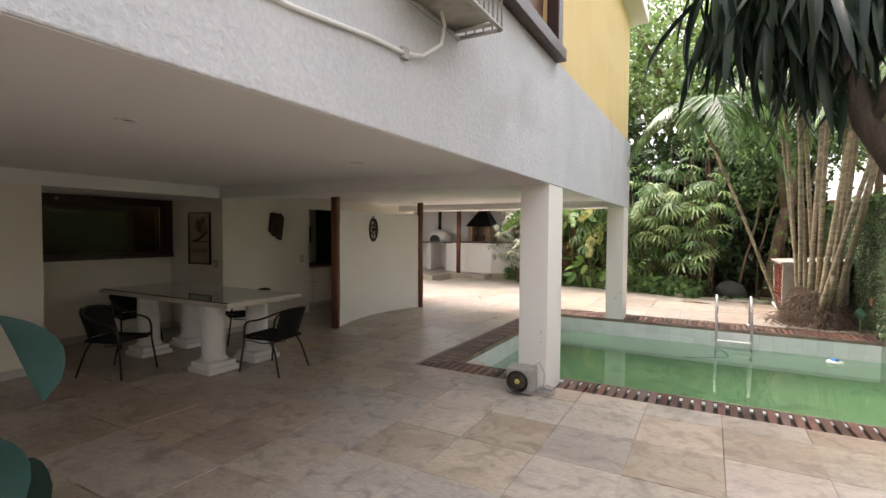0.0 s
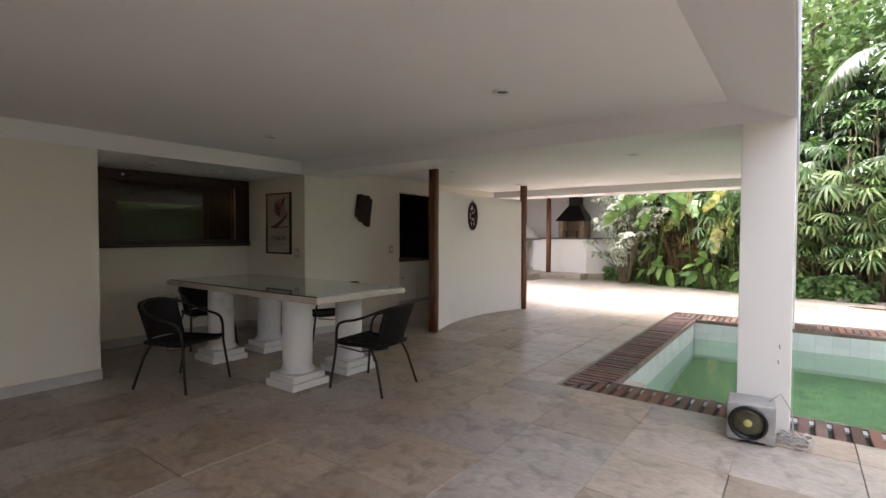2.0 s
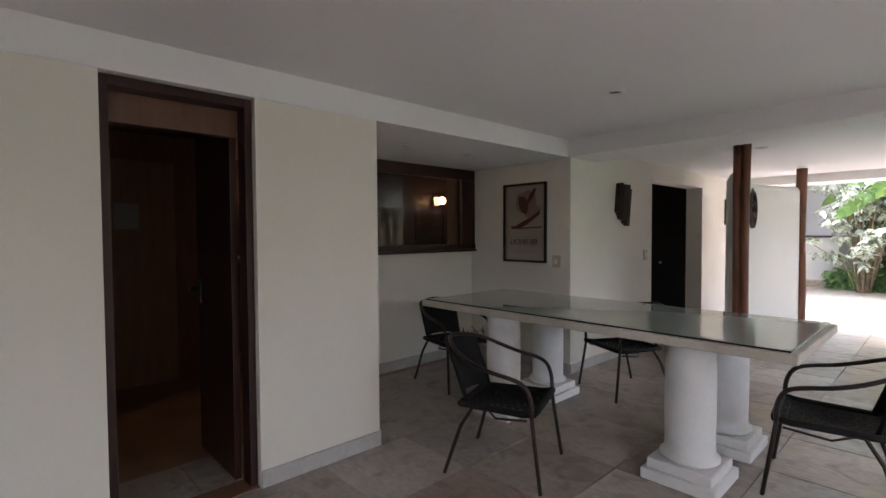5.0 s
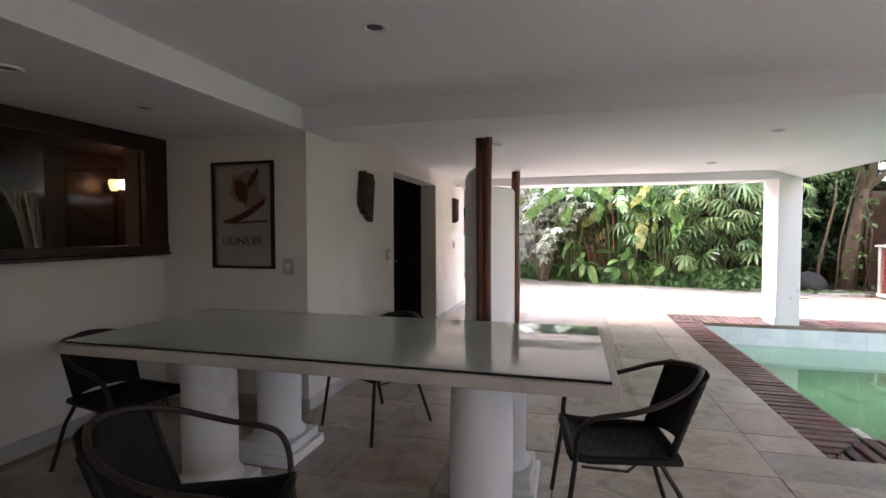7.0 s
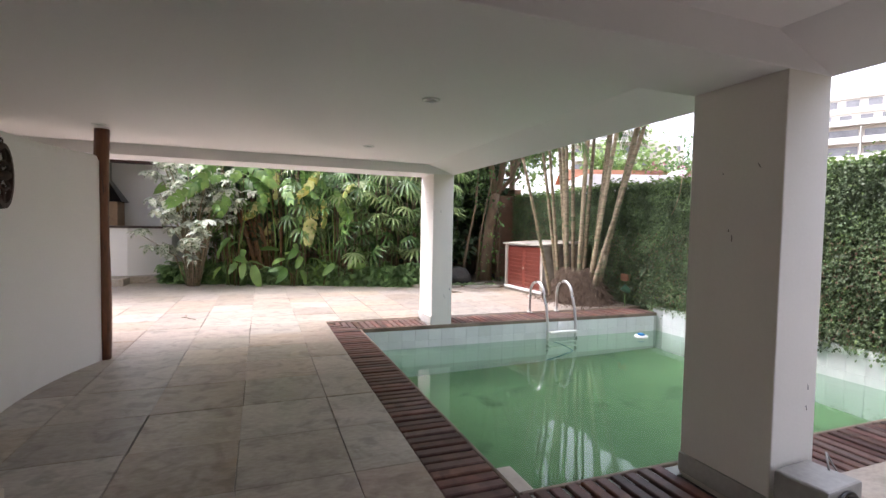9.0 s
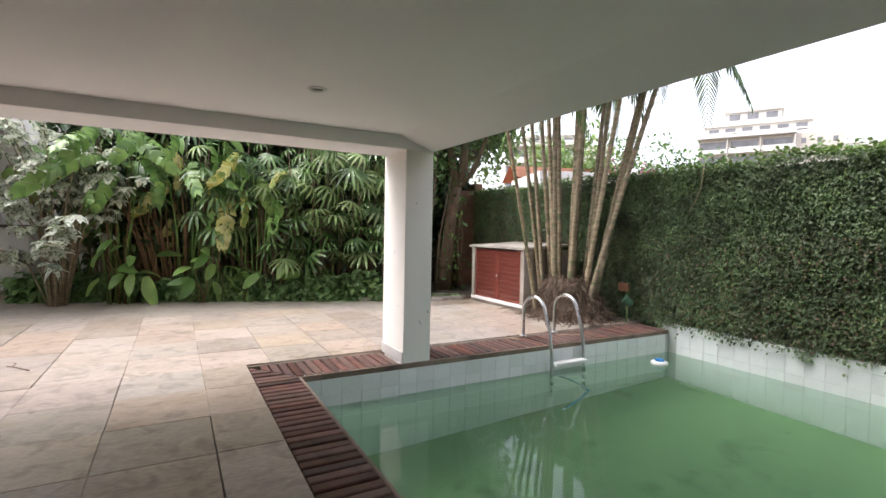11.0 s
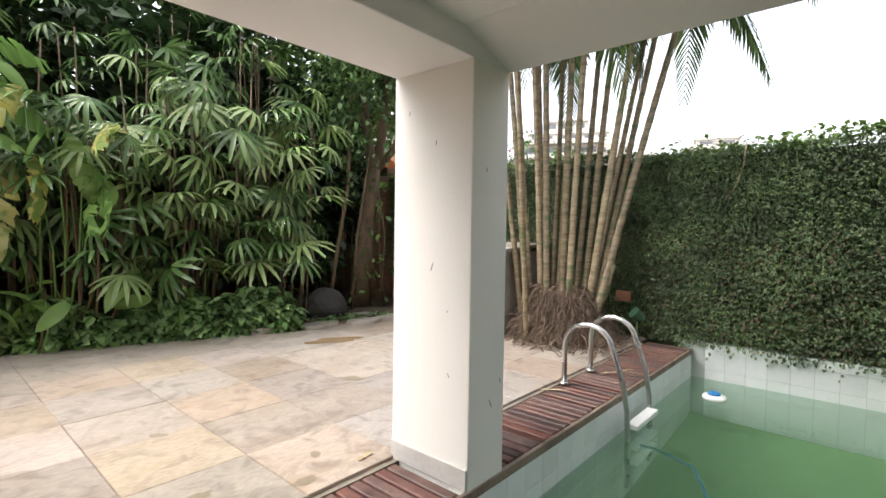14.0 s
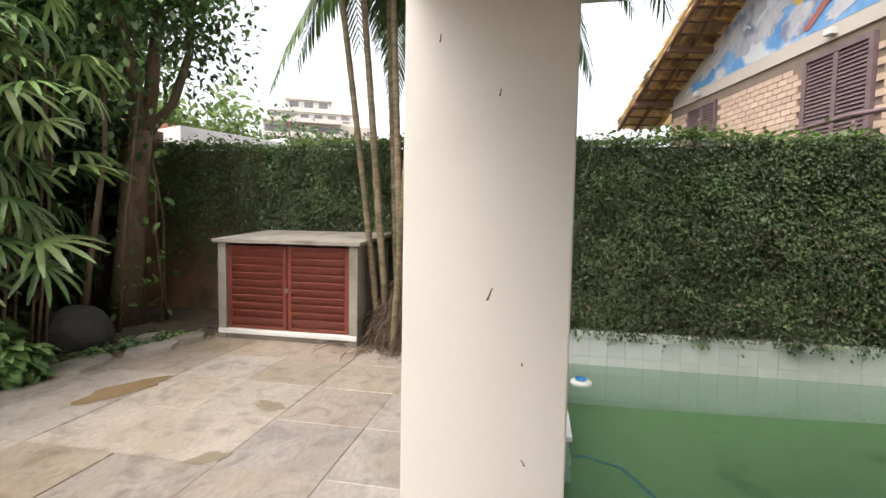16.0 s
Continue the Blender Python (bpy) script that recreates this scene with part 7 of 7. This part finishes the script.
slat_west = piece_mesh("slat", DX1 - DX0, 0.066, 0.032, DECKWOOD, 0.006)
for k in range(47):
    lay(slat_west, (DX0 + DX1) / 2, DS1 + 0.05 + k * 0.0885)
for lo_y, hi_y, width, step in ((DS0, DS1, 0.068, 0.096), (DN0, DN1, 0.064, 0.082)):
    slat_me = piece_mesh("slat", width, hi_y - lo_y, 0.032, DECKWOOD, 0.006)
    x = DX1 + 0.03
    while x < 2.1:
        if not inside_pillar(x):
            lay(slat_me, x, (lo_y + hi_y) / 2)
        x += step
    # corner: both runs are cut along the diagonal from the outer to the inner corner
    out_y, in_y = (lo_y, hi_y) if lo_y < 6 else (hi_y, lo_y)
    slope = (in_y - out_y) / (DX1 - DX0)
    x = DX1 - step + 0.03
    while x - width / 2 > DX0 + 0.02:
        xa, xb = x - width / 2, x + width / 2
        cut_slat(((xa, out_y), (xb, out_y), (xb, out_y + slope * (xb - DX0)), (xa, out_y + slope * (xa - DX0))))
        x -= step
    n = 4
    for k in range(n):
        ya = out_y + (in_y - out_y) * (k + 0.24) / n
        yb = out_y + (in_y - out_y) * (k + 0.96) / n
        cut_slat(((DX0, ya), (DX0 + (ya - out_y) / slope - 0.012, ya), (DX0 + (yb - out_y) / slope - 0.012, yb), (DX0, yb)))
part("corner_ledge", boxes((-2.858, 5.066, -0.3, -2.68, 5.45, -0.1), bevel=0.006), TABLESTONE, pool, "beige stone ledge in the pool corner")

# tiles of the pool walls
tile_n_me = piece_mesh("tile", 0.187, 0.008, 0.187, POOLTILE, 0)
tile_e_me = piece_mesh("tile", 0.008, 0.187, 0.187, POOLTILE, 0)
for r in range(3):
    z = -0.135 - 0.19 * r
    for k in range(26):
        for y, sgn in ((POOL[3], -1), (POOL[1], 1)):
            x = POOL[0] + 0.1 + 0.19 * k
            if x < POOL[2] - 0.05:
                o = new("tile", tile_n_me)
                o.parent = pool
                o.location = (x, y + sgn * 0.004, z)
    for k in range(22):
        y = POOL[1] + 0.1 + 0.19 * k
        if y < POOL[3] - 0.05:
            for x, sgn in ((POOL[0], 1), (POOL[2], -1)):
                o = new("tile", tile_e_me)
                o.parent = pool
                o.location = (x + sgn * 0.004, y, z)
bm = bmesh.new()
for k in range(22):
    y = POOL[1] + 0.1 + 0.19 * k
    if y < POOL[3] - 0.05:
        box(bm, POOL[2] - 0.008, y - 0.0935, -0.038, POOL[2], y + 0.0935, 0.055)
part("coping_tiles", bm, POOLTILE, pool)
for z0t in (-0.615,):
    bm = bmesh.new()
    for r in range(5):
        z = z0t - 0.095 - 0.19 * r
        for k in range(26):
            x = POOL[0] + 0.1 + 0.19 * k
            if x < POOL[2] - 0.05:
                box(bm, x - 0.0935, POOL[3] - 0.008, z - 0.0935, x + 0.0935, POOL[3], z + 0.0935)
                box(bm, x - 0.0935, POOL[1], z - 0.0935, x + 0.0935, POOL[1] + 0.008, z + 0.0935)
        for k in range(22):
            y = POOL[1] + 0.1 + 0.19 * k
            if y < POOL[3] - 0.05:
                box(bm, POOL[0], y - 0.0935, z - 0.0935, POOL[0] + 0.008, y + 0.0935, z + 0.0935)
                box(bm, POOL[2] - 0.008, y - 0.0935, z - 0.0935, POOL[2], y + 0.0935, z + 0.0935)
    low_tiles = part("submerged_tiles", bm, POOLTILE, pool)
    low_tiles["kind"] = "stuff"

# dry palm strips fallen on the deck
STRIPMAT = surface("dry_straw_strip", (0.4, 0.3, 0.18), (0.52, 0.41, 0.26), 0.7, 9, 50, 0.1)
for x, y, yaw, length in ((0.62, 9.42, -25, 0.42), (-0.25, 9.62, -60, 0.3), (-2.0, 9.78, 10, 0.12)):
    b = bmesh.new()
    rows = [[b.verts.new((length * (k / 5 - 0.5), w * (0.014 if 0 < k < 5 else 0.004), 0.004 + 0.012 * math.sin(k * 1.3) ** 2)) for w in (-1, 1)] for k in range(6)]
    for p, q in zip(rows, rows[1:]):
        b.faces.new((p[0], q[0], q[1], p[1]))
    o = part("palm_strip", b, STRIPMAT)
    o.matrix_basis = pose(x, y, -0.018 if y < 9.64 else 0.0, 0, 0, yaw)
    tagged(o, "dry straw-coloured palm strip fallen by the pool", "dead leaf", "fallen palm strips")

# sandstone paving
slab_me = piece_mesh("slab", 0.587, 0.597, 0.03, SANDSTONE, 0.003)
near, far_slabs = [], []
for i in range(-10, 11):
    xa = -3.01 - 0.59 + i * 0.59
    for j in range(-16, 15):
        ya = 6.68 + 0.6 * j
        x, y = xa + 0.295, ya + 0.3
        if x < -6.85 and y < 9.8 and not (2.2 < y < 4.6 and x > -7.9):
            continue
        if x > 2.1 or y > 15.2:
            continue
        if 4.7 < y < 9.68 and x > -3.25:
            continue
        if y > bed_edge(x) + 0.1 or (x < -8.0 and y > 13.4):
            continue
        (near if (x > -6.7 and 0.0 < y < 12.6) else far_slabs).append((x, y))
cut_me = piece_mesh("slab", 0.366, 0.597, 0.03, SANDSTONE, 0.003)
short_me = piece_mesh("slab", 0.587, 0.333, 0.03, SANDSTONE, 0.003)
near.sort(key=lambda p: math.hypot(p[0] + 3.7, (p[1] - 6.5) * 0.7))
for x, y in near[:299]:
    cut, short = -3.4 < x < -3.2 and 4.7 < y < 9.66, x > -3.4 and 4.5 < y < 4.7
    o = new("slab", cut_me if cut else short_me if short else slab_me)
    x -= 0.109 if cut else 0
    y -= 0.132 if short else 0
    o.parent = floor
    o.location = (x + pr.uniform(-0.003, 0.003), y + pr.uniform(-0.004, 0.004), -0.016 + pr.uniform(-0.0015, 0.0015))
    o.rotation_euler = (0, 0, math.pi * pr.randint(0, 1))
corner_slab = new("slab", piece_mesh("slab", 0.366, 0.262, 0.03, SANDSTONE, 0.003))
corner_slab.parent = floor
corner_slab.location = (-3.414, 4.747, -0.016)
bm = bmesh.new()
for x, y in near[299:] + far_slabs:
    box(bm, x - 0.2935, y - 0.2985, -0.03, x + 0.2935, y + (0.034 if x > -3.4 and 4.5 < y < 4.7 else 0.2985), -0.002)
rest = part("outer_slabs", bm, SANDSTONE, floor)
rest["kind"] = "stuff"
